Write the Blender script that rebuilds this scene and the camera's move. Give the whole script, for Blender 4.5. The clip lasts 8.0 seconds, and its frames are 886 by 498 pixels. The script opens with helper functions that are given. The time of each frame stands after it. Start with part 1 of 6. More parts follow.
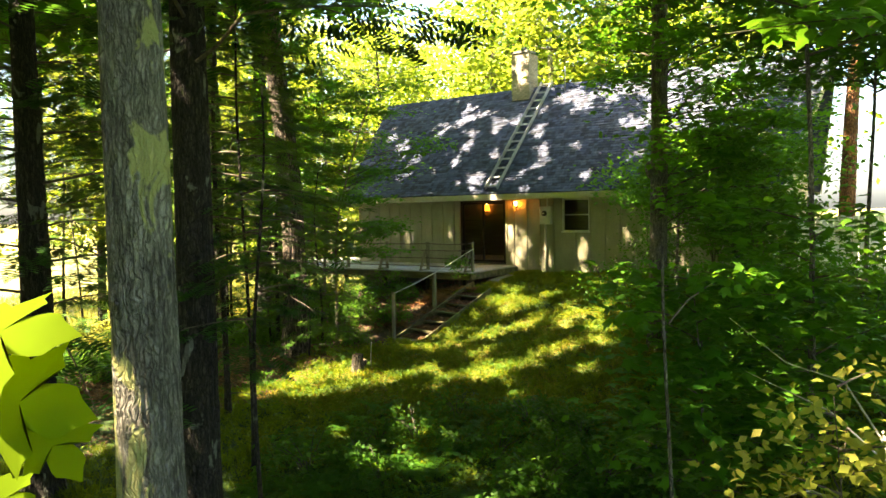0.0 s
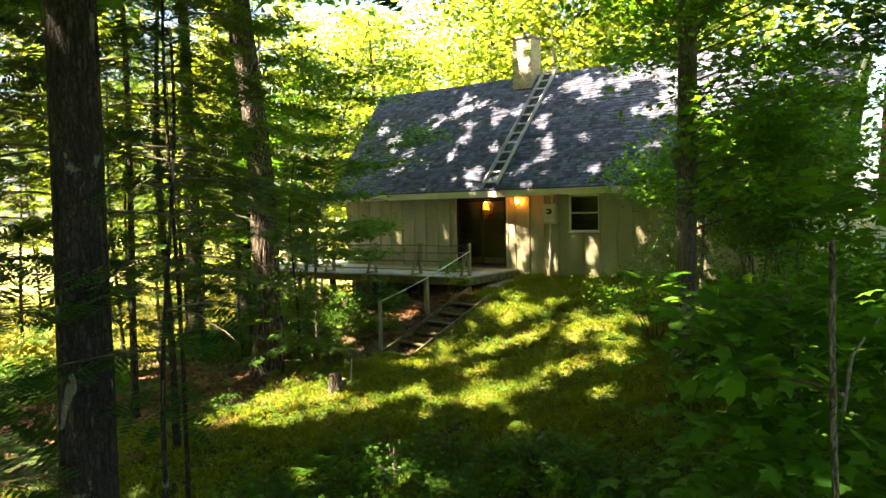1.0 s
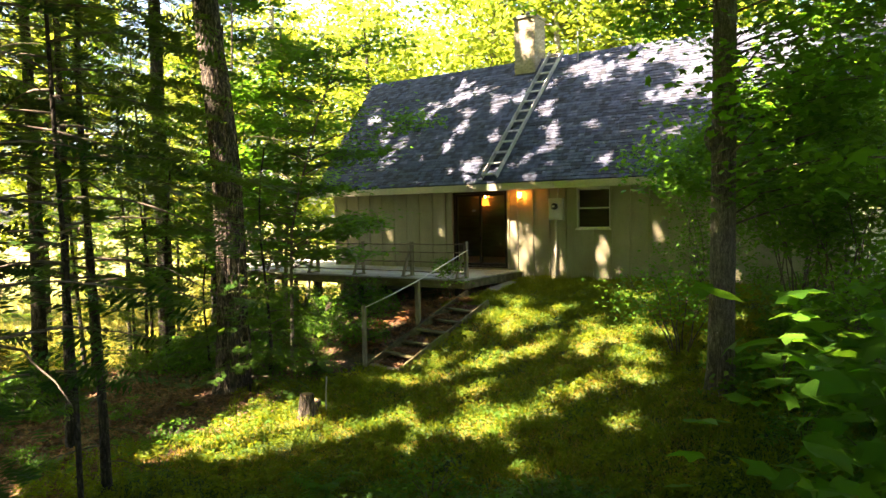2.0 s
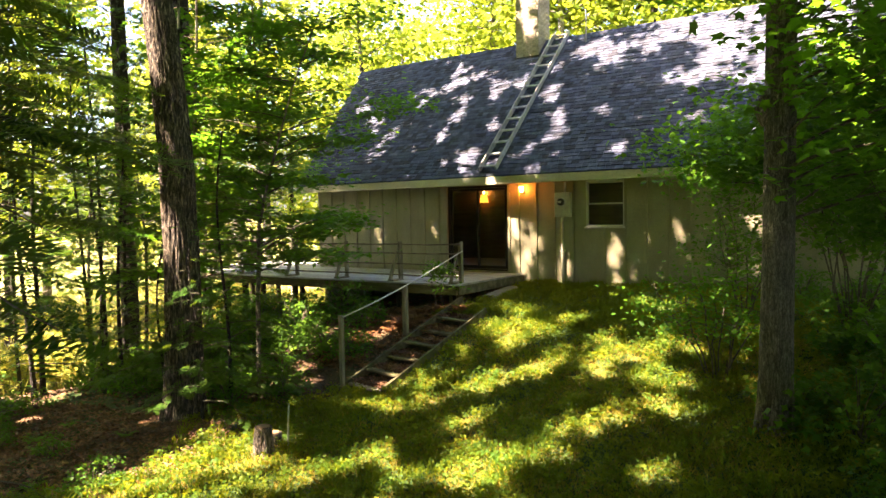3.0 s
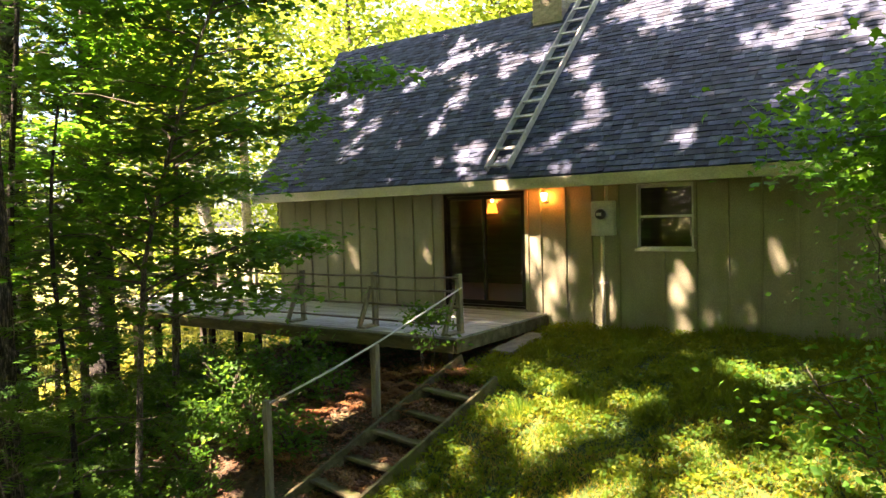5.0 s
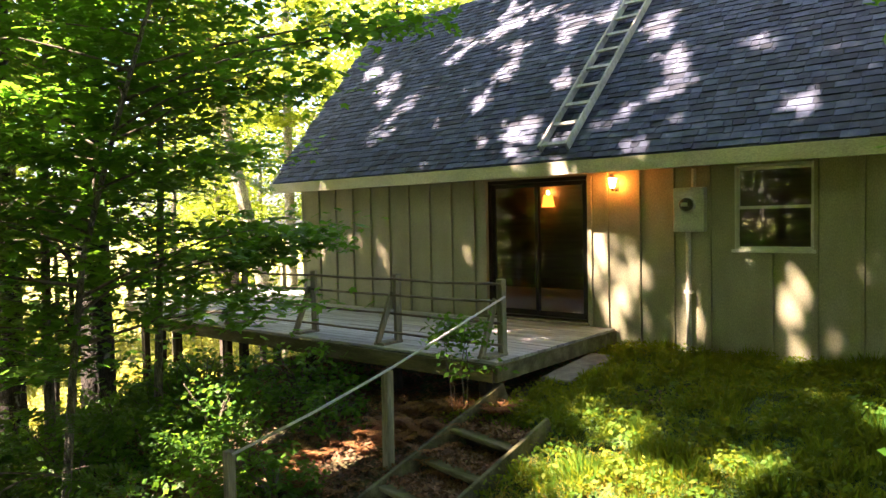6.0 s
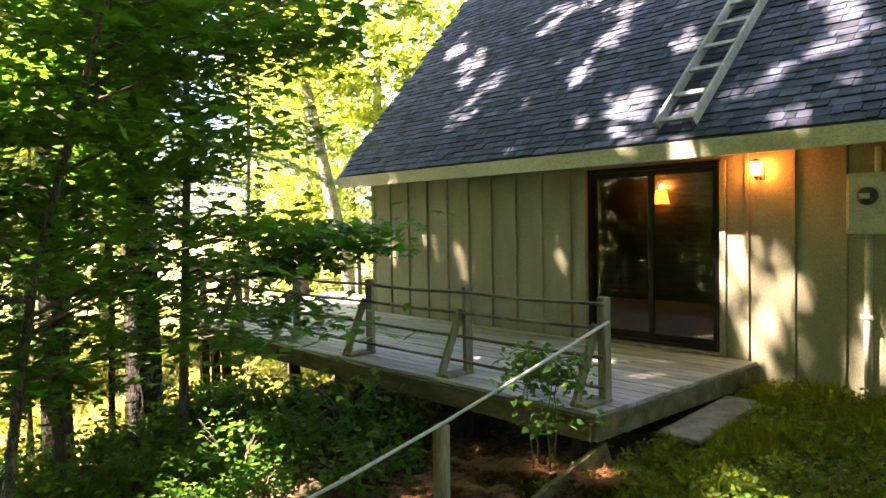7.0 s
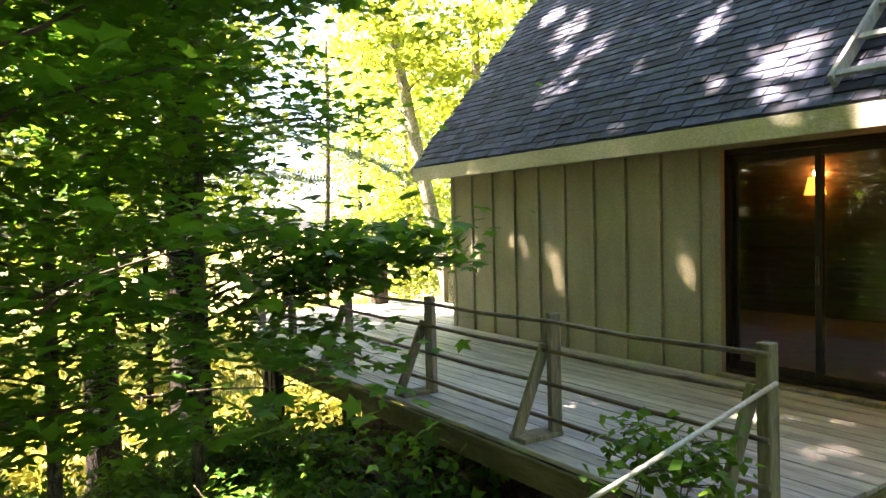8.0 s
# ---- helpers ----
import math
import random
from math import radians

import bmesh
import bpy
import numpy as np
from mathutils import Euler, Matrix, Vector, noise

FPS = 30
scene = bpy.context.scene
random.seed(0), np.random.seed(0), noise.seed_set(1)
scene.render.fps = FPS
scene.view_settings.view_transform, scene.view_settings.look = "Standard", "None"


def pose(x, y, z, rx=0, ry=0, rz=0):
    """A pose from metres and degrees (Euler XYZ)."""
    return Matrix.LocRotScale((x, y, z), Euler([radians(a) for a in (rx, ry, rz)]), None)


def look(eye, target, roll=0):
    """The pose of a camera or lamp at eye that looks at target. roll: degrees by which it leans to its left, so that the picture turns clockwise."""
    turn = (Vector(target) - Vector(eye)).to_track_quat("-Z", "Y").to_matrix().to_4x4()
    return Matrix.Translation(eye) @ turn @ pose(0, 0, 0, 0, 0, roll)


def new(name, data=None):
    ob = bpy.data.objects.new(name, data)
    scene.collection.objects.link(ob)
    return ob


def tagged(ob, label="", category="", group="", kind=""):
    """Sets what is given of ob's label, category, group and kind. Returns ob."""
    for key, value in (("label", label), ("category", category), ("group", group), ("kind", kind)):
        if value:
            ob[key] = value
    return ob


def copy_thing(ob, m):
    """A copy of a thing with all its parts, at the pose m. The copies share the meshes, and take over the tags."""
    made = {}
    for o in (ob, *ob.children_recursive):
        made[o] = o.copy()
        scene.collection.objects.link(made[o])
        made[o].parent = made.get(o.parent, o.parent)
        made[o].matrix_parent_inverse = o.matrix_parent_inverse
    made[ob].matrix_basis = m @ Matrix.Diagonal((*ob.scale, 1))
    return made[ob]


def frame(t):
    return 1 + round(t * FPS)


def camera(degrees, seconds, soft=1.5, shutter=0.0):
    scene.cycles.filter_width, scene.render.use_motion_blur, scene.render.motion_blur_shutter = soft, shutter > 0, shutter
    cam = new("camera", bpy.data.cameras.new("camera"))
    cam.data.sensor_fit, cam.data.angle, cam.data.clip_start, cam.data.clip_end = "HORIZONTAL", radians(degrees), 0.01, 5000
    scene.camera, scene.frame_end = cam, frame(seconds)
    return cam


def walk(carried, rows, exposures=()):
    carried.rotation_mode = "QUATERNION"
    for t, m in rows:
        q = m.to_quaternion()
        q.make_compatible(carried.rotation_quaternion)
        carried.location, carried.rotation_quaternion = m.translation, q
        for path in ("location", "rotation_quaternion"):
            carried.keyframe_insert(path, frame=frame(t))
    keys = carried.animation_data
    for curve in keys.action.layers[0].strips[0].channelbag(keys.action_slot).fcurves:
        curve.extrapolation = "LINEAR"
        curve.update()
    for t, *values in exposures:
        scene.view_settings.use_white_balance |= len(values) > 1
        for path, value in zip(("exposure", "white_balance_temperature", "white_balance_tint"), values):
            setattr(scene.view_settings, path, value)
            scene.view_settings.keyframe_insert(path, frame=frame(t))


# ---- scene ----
cam = camera(64.0, 8.0)
PATH = [
    (0, (13.597, -21.162, 1.834), (12.475, -19.509, 1.731), -1.1),
    (0.5, (13.042, -20.219, 1.783), (11.921, -18.566, 1.683), -1.0),
    (1, (12.539, -19.269, 1.746), (11.416, -17.617, 1.646), -1.2),
    (2.5, (11.069, -16.579, 1.603), (9.941, -14.931, 1.499), -1.2),
    (3, (10.561, -15.64, 1.543), (9.431, -13.993, 1.441), -1.2),
    (3.5, (10.036, -14.723, 1.444), (8.899, -13.08, 1.341), -1.3),
    (4, (9.373, -13.798, 1.534), (8.242, -12.152, 1.435), -1.3),
    (4.5, (8.659, -12.715, 1.757), (7.535, -11.064, 1.654), -1.3),
    (4.7, (8.403, -12.235, 1.767), (7.277, -10.585, 1.672), -1.5),
    (5.8, (7.121, -9.718, 1.589), (5.869, -8.161, 1.513), -1.2),
    (6, (6.863, -9.405, 1.596), (5.585, -7.868, 1.516), -1.2),
    (6.5, (6.246, -8.561, 1.555), (4.869, -7.111, 1.483), -1.2),
    (7, (5.643, -7.683, 1.548), (4.163, -6.34, 1.477), -1.0),
    (7.5, (4.998, -6.896, 1.573), (3.422, -5.667, 1.498), -1.1),
    (8, (4.281, -6.117, 1.582), (2.613, -5.016, 1.506), -1.4),
]
walk(cam, [(t, look(eye, target, roll)) for t, eye, target, roll in PATH], [(0.0, 4.08, 7000, 9), (2.5, 4.06, 6850, 22), (4.5, 4.04, 6750, 26), (6.0, 4.2, 6450, 25), (8.0, 4.36, 6350, 25)])

# ---- light ----
SUN = Vector((-0.30, -0.46, 0.835)).normalized()
sun_data = bpy.data.lights.new("sun", "SUN")
sun_data.energy, sun_data.angle, sun_data.color = 5.0, radians(0.75), (1.0, 0.80, 0.58)
sun = new("sun", sun_data)
sun.matrix_world = look(SUN * 40, (0, 0, 0))

world = bpy.data.worlds.new("sky")
scene.world = world
world.use_nodes = True
wn = world.node_tree
sky = wn.nodes.new("ShaderNodeTexSky")
sky.sky_type, sky.sun_disc = "NISHITA", False
sky.sun_elevation, sky.sun_rotation = math.asin(SUN.z), math.atan2(SUN.x, SUN.y)
sky.air_density, sky.dust_density, sky.ozone_density = 1.0, 3.0, 1.0
wn.nodes["Background"].inputs[1].default_value = 0.052
wn.links.new(sky.outputs[0], wn.nodes["Background"].inputs[0])


# ---- materials ----
def mat(name):
    m = bpy.data.materials.new(name)
    m.use_nodes = True
    n = m.node_tree
    return m, n, n.nodes["Principled BSDF"]


def ramp(n, fac, stops):
    r = n.nodes.new("ShaderNodeValToRGB")
    e = r.color_ramp.elements
    while len(e) < len(stops):
        e.new(0.5)
    for k, (p, c) in zip(e, stops):
        k.position, k.color = p, (*c, 1)
    n.links.new(fac, r.inputs[0])
    return r.outputs[0]


def noise_tex(n, scale, detail=4, stretch=(1, 1, 1), rough=0.6, distort=0.0):
    co = n.nodes.new("ShaderNodeTexCoord")
    mp = n.nodes.new("ShaderNodeMapping")
    mp.inputs["Scale"].default_value = stretch
    t = n.nodes.new("ShaderNodeTexNoise")
    t.inputs["Scale"].default_value, t.inputs["Detail"].default_value = scale, detail
    t.inputs["Roughness"].default_value, t.inputs["Distortion"].default_value = rough, distort
    n.links.new(co.outputs["Object"], mp.inputs[0])
    n.links.new(mp.outputs[0], t.inputs["Vector"])
    return t.outputs["Fac"]


def mixc(n, fac, a, b, mode="MIX"):
    x = n.nodes.new("ShaderNodeMix")
    x.data_type, x.blend_type = "RGBA", mode
    for sock, v in ((x.inputs[0], fac), (x.inputs[6], a), (x.inputs[7], b)):
        if isinstance(v, (float, int)):
            sock.default_value = v
        elif isinstance(v, tuple):
            sock.default_value = (*v, 1)
        else:
            n.links.new(v, sock)
    return x.outputs[2]


def bump(n, bsdf, height, strength, dist):
    b = n.nodes.new("ShaderNodeBump")
    b.inputs["Strength"].default_value, b.inputs["Distance"].default_value = strength, dist
    n.links.new(height, b.inputs["Height"])
    n.links.new(b.outputs[0], bsdf.inputs["Normal"])


def rand_of(n, island=False):
    if island:
        return n.nodes.new("ShaderNodeNewGeometry").outputs["Random Per Island"]
    return n.nodes.new("ShaderNodeObjectInfo").outputs["Random"]


def surface(name, dark, mid, light, scale=6, stretch=(1, 1, 1), rough=0.8, relief=0.3, dist=0.01, fine=60, vary=0.0, island=False,
            stain=None, metal=0.0):
    """A weathered surface: a broad noise between three colours, a fine grain, optional stains and piece-to-piece variation."""
    m, n, b = mat(name)
    broad = noise_tex(n, scale, 5, stretch)
    grain = noise_tex(n, fine, 3, stretch)
    col = ramp(n, broad, [(0.3, dark), (0.5, mid), (0.72, light)])
    g = ramp(n, grain, [(0.3, (0.72,) * 3), (0.7, (1.18,) * 3)])
    col = mixc(n, 1.0, col, g, "MULTIPLY")
    if stain:
        f = ramp(n, noise_tex(n, stain[1], 4), [(stain[2], (0, 0, 0)), (stain[2] + 0.1, (1, 1, 1))])
        col = mixc(n, f, col, stain[0])
    if vary:
        v = ramp(n, rand_of(n, island), [(0.0, (1 - vary,) * 3), (1.0, (1 + vary,) * 3)])
        col = mixc(n, 1.0, col, v, "MULTIPLY")
    n.links.new(col, b.inputs["Base Color"])
    b.inputs["Roughness"].default_value, b.inputs["Metallic"].default_value = rough, metal
    if relief:
        add = n.nodes.new("ShaderNodeMath")
        add.operation = "ADD"
        n.links.new(broad, add.inputs[0])
        n.links.new(grain, add.inputs[1])
        bump(n, b, add.outputs[0], relief, dist)
    return m


def leaf_mat(name, cols, through_light, gloss=0.45, share=0.45):
    """Leaves: colour by leaf, light shining through."""
    m, n, b = mat(name)
    r = rand_of(n, True)
    patch = noise_tex(n, 0.55, 2)
    add = n.nodes.new("ShaderNodeMath")
    add.operation = "MULTIPLY_ADD"
    n.links.new(r, add.inputs[0])
    add.inputs[1].default_value = 0.55
    n.links.new(patch, add.inputs[2])
    half = n.nodes.new("ShaderNodeMath")
    half.operation = "SUBTRACT"
    n.links.new(add.outputs[0], half.inputs[0])
    half.inputs[1].default_value = 0.25
    col = ramp(n, half.outputs[0], [(0.1, cols[0]), (0.5, cols[1]), (0.92, cols[2])])
    n.links.new(col, b.inputs["Base Color"])
    b.inputs["Roughness"].default_value, b.inputs["Specular IOR Level"].default_value = gloss, 0.14
    tr = n.nodes.new("ShaderNodeBsdfTranslucent")
    n.links.new(mixc(n, 0.75, col, through_light), tr.inputs["Color"])
    mx = n.nodes.new("ShaderNodeMixShader")
    mx.inputs[0].default_value = share
    n.links.new(b.outputs[0], mx.inputs[1])
    n.links.new(tr.outputs[0], mx.inputs[2])
    n.links.new(mx.outputs[0], n.nodes["Material Output"].inputs["Surface"])
    return m


def crack_tex(n, scale, stretch):
    """Distance to the nearest crack between long bark plates."""
    tc = n.nodes.new("ShaderNodeTexCoord")
    mp = n.nodes.new("ShaderNodeMapping")
    mp.inputs["Scale"].default_value = stretch
    wob = n.nodes.new("ShaderNodeTexNoise")
    wob.inputs["Scale"].default_value = 9.0
    vm = n.nodes.new("ShaderNodeVectorMath")
    vm.operation = "SCALE"
    vm.inputs["Scale"].default_value = 0.09
    ad = n.nodes.new("ShaderNodeVectorMath")
    vo = n.nodes.new("ShaderNodeTexVoronoi")
    vo.feature = "DISTANCE_TO_EDGE"
    vo.inputs["Scale"].default_value = scale
    n.links.new(tc.outputs["Object"], wob.inputs["Vector"])
    n.links.new(wob.outputs["Color"], vm.inputs[0])
    n.links.new(tc.outputs["Object"], ad.inputs[0])
    n.links.new(vm.outputs[0], ad.inputs[1])
    n.links.new(ad.outputs[0], mp.inputs["Vector"])
    n.links.new(mp.outputs[0], vo.inputs["Vector"])
    return vo.outputs["Distance"]


def bark_mat(name, dark, mid, light, lichen=None, cover=0.62, plate=(24, (1, 1, 0.3)), crack=0.28):
    m, n, b = mat(name)
    ridges = noise_tex(n, 30, 6, (1, 1, 0.16), 0.7, 0.7)
    plates = crack_tex(n, plate[0], plate[1])
    broad = noise_tex(n, 2.2, 3)
    fine = noise_tex(n, 110, 3, (1, 1, 0.5))
    col = ramp(n, ridges, [(0.36, dark), (0.5, mid), (0.62, light)])
    col = mixc(n, 1.0, col, ramp(n, broad, [(0.3, (0.6, 0.6, 0.6)), (0.7, (1.25, 1.25, 1.2))]), "MULTIPLY")
    col = mixc(n, 1.0, col, ramp(n, fine, [(0.3, (0.7,) * 3), (0.7, (1.2,) * 3)]), "MULTIPLY")
    col = mixc(n, 1.0, col, ramp(n, plates, [(0.0, (crack, crack, crack * 0.95)), (0.09, (0.8, 0.8, 0.8)), (0.25, (1.1, 1.1, 1.1))]), "MULTIPLY")
    if lichen:
        f = noise_tex(n, 3.4, 5, (1, 1, 0.6), 0.55, 0.6)
        k = ramp(n, f, [(cover, (0, 0, 0)), (cover + 0.035, (1, 1, 1))])
        col = mixc(n, k, col, mixc(n, fine, lichen[0], lichen[1]))
    n.links.new(col, b.inputs["Base Color"])
    b.inputs["Roughness"].default_value = 0.9
    add = n.nodes.new("ShaderNodeMath")
    add.operation = "MULTIPLY_ADD"
    n.links.new(fine, add.inputs[0])
    add.inputs[1].default_value = 0.25
    n.links.new(ridges, add.inputs[2])
    both = n.nodes.new("ShaderNodeMath")
    both.operation = "MULTIPLY_ADD"
    n.links.new(ramp(n, plates, [(0.0, (0, 0, 0)), (0.2, (1, 1, 1))]), both.inputs[0])
    both.inputs[1].default_value = 0.7
    n.links.new(add.outputs[0], both.inputs[2])
    bump(n, b, both.outputs[0], 1.0, 0.035)
    return m


def glass_mat(name):
    m, n, b = mat(name)
    b.inputs["Base Color"].default_value = (0.80, 0.84, 0.82, 1)
    b.inputs["Roughness"].default_value, b.inputs["IOR"].default_value = 0.01, 1.5
    b.inputs["Transmission Weight"].default_value = 1.0
    return m


def glow_mat(name, colour, power):
    m, n, b = mat(name)
    b.inputs["Base Color"].default_value = (*colour, 1)
    b.inputs["Emission Color"].default_value = (*colour, 1)
    b.inputs["Emission Strength"].default_value = power
    return m


SIDING = surface("siding_paint", (0.255, 0.243, 0.160), (0.300, 0.286, 0.190), (0.345, 0.330, 0.225), 2.5, (1, 1, 0.5), 0.75, 0.12, 0.004, 80, 0.05)
TRIM = surface("trim_paint", (0.44, 0.42, 0.30), (0.53, 0.51, 0.38), (0.60, 0.58, 0.45), 3, (0.4, 1, 1), 0.7, 0.1, 0.003, 90)
SHINGLE = surface("asphalt_shingle", (0.019, 0.027, 0.055), (0.038, 0.049, 0.085), (0.075, 0.085, 0.124), 5, (1, 1, 1), 0.9, 0.8, 0.005, 130, 0.62)
SHINGLE_FAR = surface("asphalt_shingle_field", (0.019, 0.027, 0.055), (0.038, 0.049, 0.085), (0.075, 0.085, 0.124), 5, (1, 1, 1), 0.9, 0.8, 0.005, 130, 0.62, True)
DECKWOOD = surface("weathered_deck_board", (0.175, 0.175, 0.165), (0.335, 0.335, 0.32), (0.48, 0.48, 0.465), 5, (0.12, 1, 1), 0.6, 0.35, 0.004, 55, 0.16)
GREYWOOD = surface("grey_weathered_timber", (0.10, 0.092, 0.06), (0.20, 0.185, 0.13), (0.32, 0.29, 0.21), 9, (1, 1, 0.15), 0.85, 0.5, 0.006, 60, 0.12)
MOSSWOOD = surface("mossy_timber", (0.050, 0.048, 0.020), (0.105, 0.098, 0.046), (0.20, 0.18, 0.105), 7, (0.2, 1, 1), 0.88, 0.5, 0.006, 60, 0.1, False,
                   ((0.10, 0.12, 0.03), 3.0, 0.56))
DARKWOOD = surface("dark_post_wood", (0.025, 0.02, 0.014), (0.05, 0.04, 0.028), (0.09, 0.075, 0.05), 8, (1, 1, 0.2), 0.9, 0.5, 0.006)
LADDERWOOD = surface("silvered_ladder_wood", (0.24, 0.235, 0.225), (0.36, 0.355, 0.34), (0.50, 0.495, 0.475), 8, (1, 0.2, 0.2), 0.8, 0.3, 0.003)
RAILMETAL = surface("rusted_pipe", (0.07, 0.055, 0.037), (0.15, 0.12, 0.085), (0.27, 0.23, 0.17), 14, (0.3, 1, 1), 0.6, 0.3, 0.002, 90, 0, False, None, 0.35)
GALV = surface("galvanised_pipe", (0.42, 0.42, 0.40), (0.52, 0.52, 0.50), (0.62, 0.62, 0.60), 12, (1, 1, 0.3), 0.5, 0.15, 0.002, 90, 0, False, None, 0.3)
BRONZE = surface("bronze_anodised_frame", (0.012, 0.010, 0.008), (0.018, 0.015, 0.012), (0.028, 0.024, 0.02), 10, (1, 1, 1), 0.4, 0.05, 0.001, 90, 0, False, None, 0.5)
ALU = surface("aluminium_window_frame", (0.50, 0.49, 0.43), (0.60, 0.59, 0.53), (0.68, 0.67, 0.61), 9, (1, 1, 1), 0.45, 0.05, 0.001, 90, 0, False, None, 0.3)
METERGREY = surface("meter_box_paint", (0.42, 0.42, 0.35), (0.50, 0.50, 0.42), (0.56, 0.56, 0.48), 7, (1, 1, 1), 0.6, 0.08, 0.002)
DARKMETAL = surface("dark_metal", (0.03, 0.03, 0.03), (0.05, 0.05, 0.045), (0.09, 0.085, 0.08), 14, (1, 1, 1), 0.45, 0.1, 0.001, 90, 0, False, None, 0.6)
BRICK = surface("chimney_brick", (0.28, 0.24, 0.18), (0.37, 0.32, 0.25), (0.46, 0.41, 0.34), 9, (1, 1, 1), 0.9, 0.5, 0.004, 70, 0.22)
MORTAR = surface("mortar", (0.28, 0.26, 0.22), (0.36, 0.34, 0.29), (0.42, 0.40, 0.35), 12, (1, 1, 1), 0.95, 0.4, 0.004)
CONCRETE = surface("stone_slab", (0.12, 0.115, 0.095), (0.19, 0.18, 0.155), (0.27, 0.26, 0.22), 6, (1, 1, 1), 0.9, 0.4, 0.005, 70)
PANELLING = surface("dark_panelling", (0.08, 0.072, 0.045), (0.135, 0.12, 0.074), (0.20, 0.176, 0.11), 4, (0.3, 1, 3), 0.5, 0.1, 0.003)
INFLOOR = surface("worn_carpet", (0.30, 0.30, 0.25), (0.37, 0.365, 0.31), (0.44, 0.43, 0.37), 5, (1, 1, 1), 0.9, 0.2, 0.002)
WHITEBOARD = surface("whitewashed_board", (0.62, 0.60, 0.55), (0.72, 0.70, 0.65), (0.80, 0.78, 0.74), 5, (1, 1, 0.15), 0.8, 0.2, 0.003, 60, 0.1)
GLASS = glass_mat("window_glass")
BRASS = surface("tarnished_brass", (0.16, 0.10, 0.03), (0.27, 0.18, 0.06), (0.38, 0.27, 0.10), 14, (1, 1, 1), 0.4, 0.1, 0.001, 90, 0, False, None, 0.8)
GLOW = glow_mat("lamp_bulb", (1.0, 0.30, 0.035), 9)
GLOW_IN = glow_mat("indoor_bulb", (1.0, 0.36, 0.07), 16)
GLOW_SHADE = glow_mat("lit_lampshade", (1.0, 0.24, 0.02), 0.35)
CUTWOOD = surface("cut_wood", (0.12, 0.065, 0.03), (0.19, 0.11, 0.055), (0.26, 0.16, 0.085), 14, (1, 1, 1), 0.85, 0.3, 0.004)
LITTER = surface("dead_leaf", (0.07, 0.034, 0.016), (0.155, 0.078, 0.036), (0.28, 0.155, 0.08), 1.5, (1, 1, 1), 0.8, 0.0, 0.01, 20, 0.45, True)
BARK_LICHEN = bark_mat("grey_bark_lichen", (0.10, 0.097, 0.085), (0.24, 0.235, 0.205), (0.36, 0.355, 0.32), ((0.36, 0.38, 0.13), (0.52, 0.53, 0.24)), 0.555, (34, (1, 1, 0.13)), 0.6)
BARK_DARK = bark_mat("dark_conifer_bark", (0.014, 0.012, 0.009), (0.036, 0.030, 0.024), (0.082, 0.070, 0.057), ((0.14, 0.15, 0.12), (0.26, 0.27, 0.22)), 0.60)
BARK_SHAG = bark_mat("shaggy_maple_bark", (0.022, 0.017, 0.013), (0.085, 0.070, 0.056), (0.36, 0.29, 0.22), None, 0.6, (22, (1, 1, 0.10)))
BARK_GREY = bark_mat("grey_maple_bark", (0.11, 0.102, 0.078), (0.20, 0.185, 0.145), (0.30, 0.28, 0.225), ((0.22, 0.22, 0.15), (0.3, 0.3, 0.22)), 0.66, (52, (1, 1, 0.16)), 0.5)
BARK_PALE = bark_mat("pale_bark", (0.20, 0.18, 0.14), (0.42, 0.39, 0.33), (0.62, 0.59, 0.52))
BARK_RED = bark_mat("red_pine_bark", (0.13, 0.05, 0.02), (0.30, 0.13, 0.055), (0.45, 0.22, 0.10))
TWIG = surface("twig_bark", (0.05, 0.04, 0.03), (0.10, 0.085, 0.062), (0.17, 0.15, 0.115), 20, (1, 1, 1), 0.9, 0.2, 0.003)
DEADWOOD = surface("bleached_dead_twig", (0.32, 0.29, 0.24), (0.45, 0.42, 0.36), (0.56, 0.53, 0.47), 20, (1, 1, 1), 0.9, 0.2, 0.003)
LEAF_MAPLE = leaf_mat("maple_leaf", ((0.028, 0.100, 0.012), (0.054, 0.155, 0.017), (0.100, 0.22, 0.024)), (0.22, 0.50, 0.022))
LEAF_DARK = leaf_mat("hemlock_needle", ((0.010, 0.038, 0.010), (0.020, 0.062, 0.014), (0.04, 0.10, 0.018)), (0.10, 0.26, 0.02), 0.5, 0.3)
LEAF_HEMLOCK = leaf_mat("young_hemlock_needle", ((0.018, 0.058, 0.012), (0.036, 0.095, 0.016), (0.075, 0.15, 0.022)), (0.22, 0.36, 0.02), 0.45, 0.35)
LEAF_SUNNY = leaf_mat("sunlit_leaf", ((0.05, 0.10, 0.010), (0.095, 0.155, 0.014), (0.17, 0.21, 0.024)), (0.50, 0.58, 0.05), 0.5, 0.5)
LEAF_SHRUB = leaf_mat("shrub_leaf", ((0.022, 0.070, 0.012), (0.042, 0.115, 0.016), (0.078, 0.165, 0.022)), (0.22, 0.45, 0.03))
FERN_LEAF = leaf_mat("fern_frond", ((0.030, 0.10, 0.010), (0.05, 0.145, 0.014), (0.09, 0.20, 0.02)), (0.26, 0.48, 0.03))
GRASS = leaf_mat("grass_blade", ((0.012, 0.060, 0.008), (0.028, 0.105, 0.012), (0.125, 0.165, 0.018)), (0.42, 0.46, 0.016), 0.5, 0.45)
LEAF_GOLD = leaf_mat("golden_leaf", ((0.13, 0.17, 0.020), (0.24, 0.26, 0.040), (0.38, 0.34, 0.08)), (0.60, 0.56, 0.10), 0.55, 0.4)
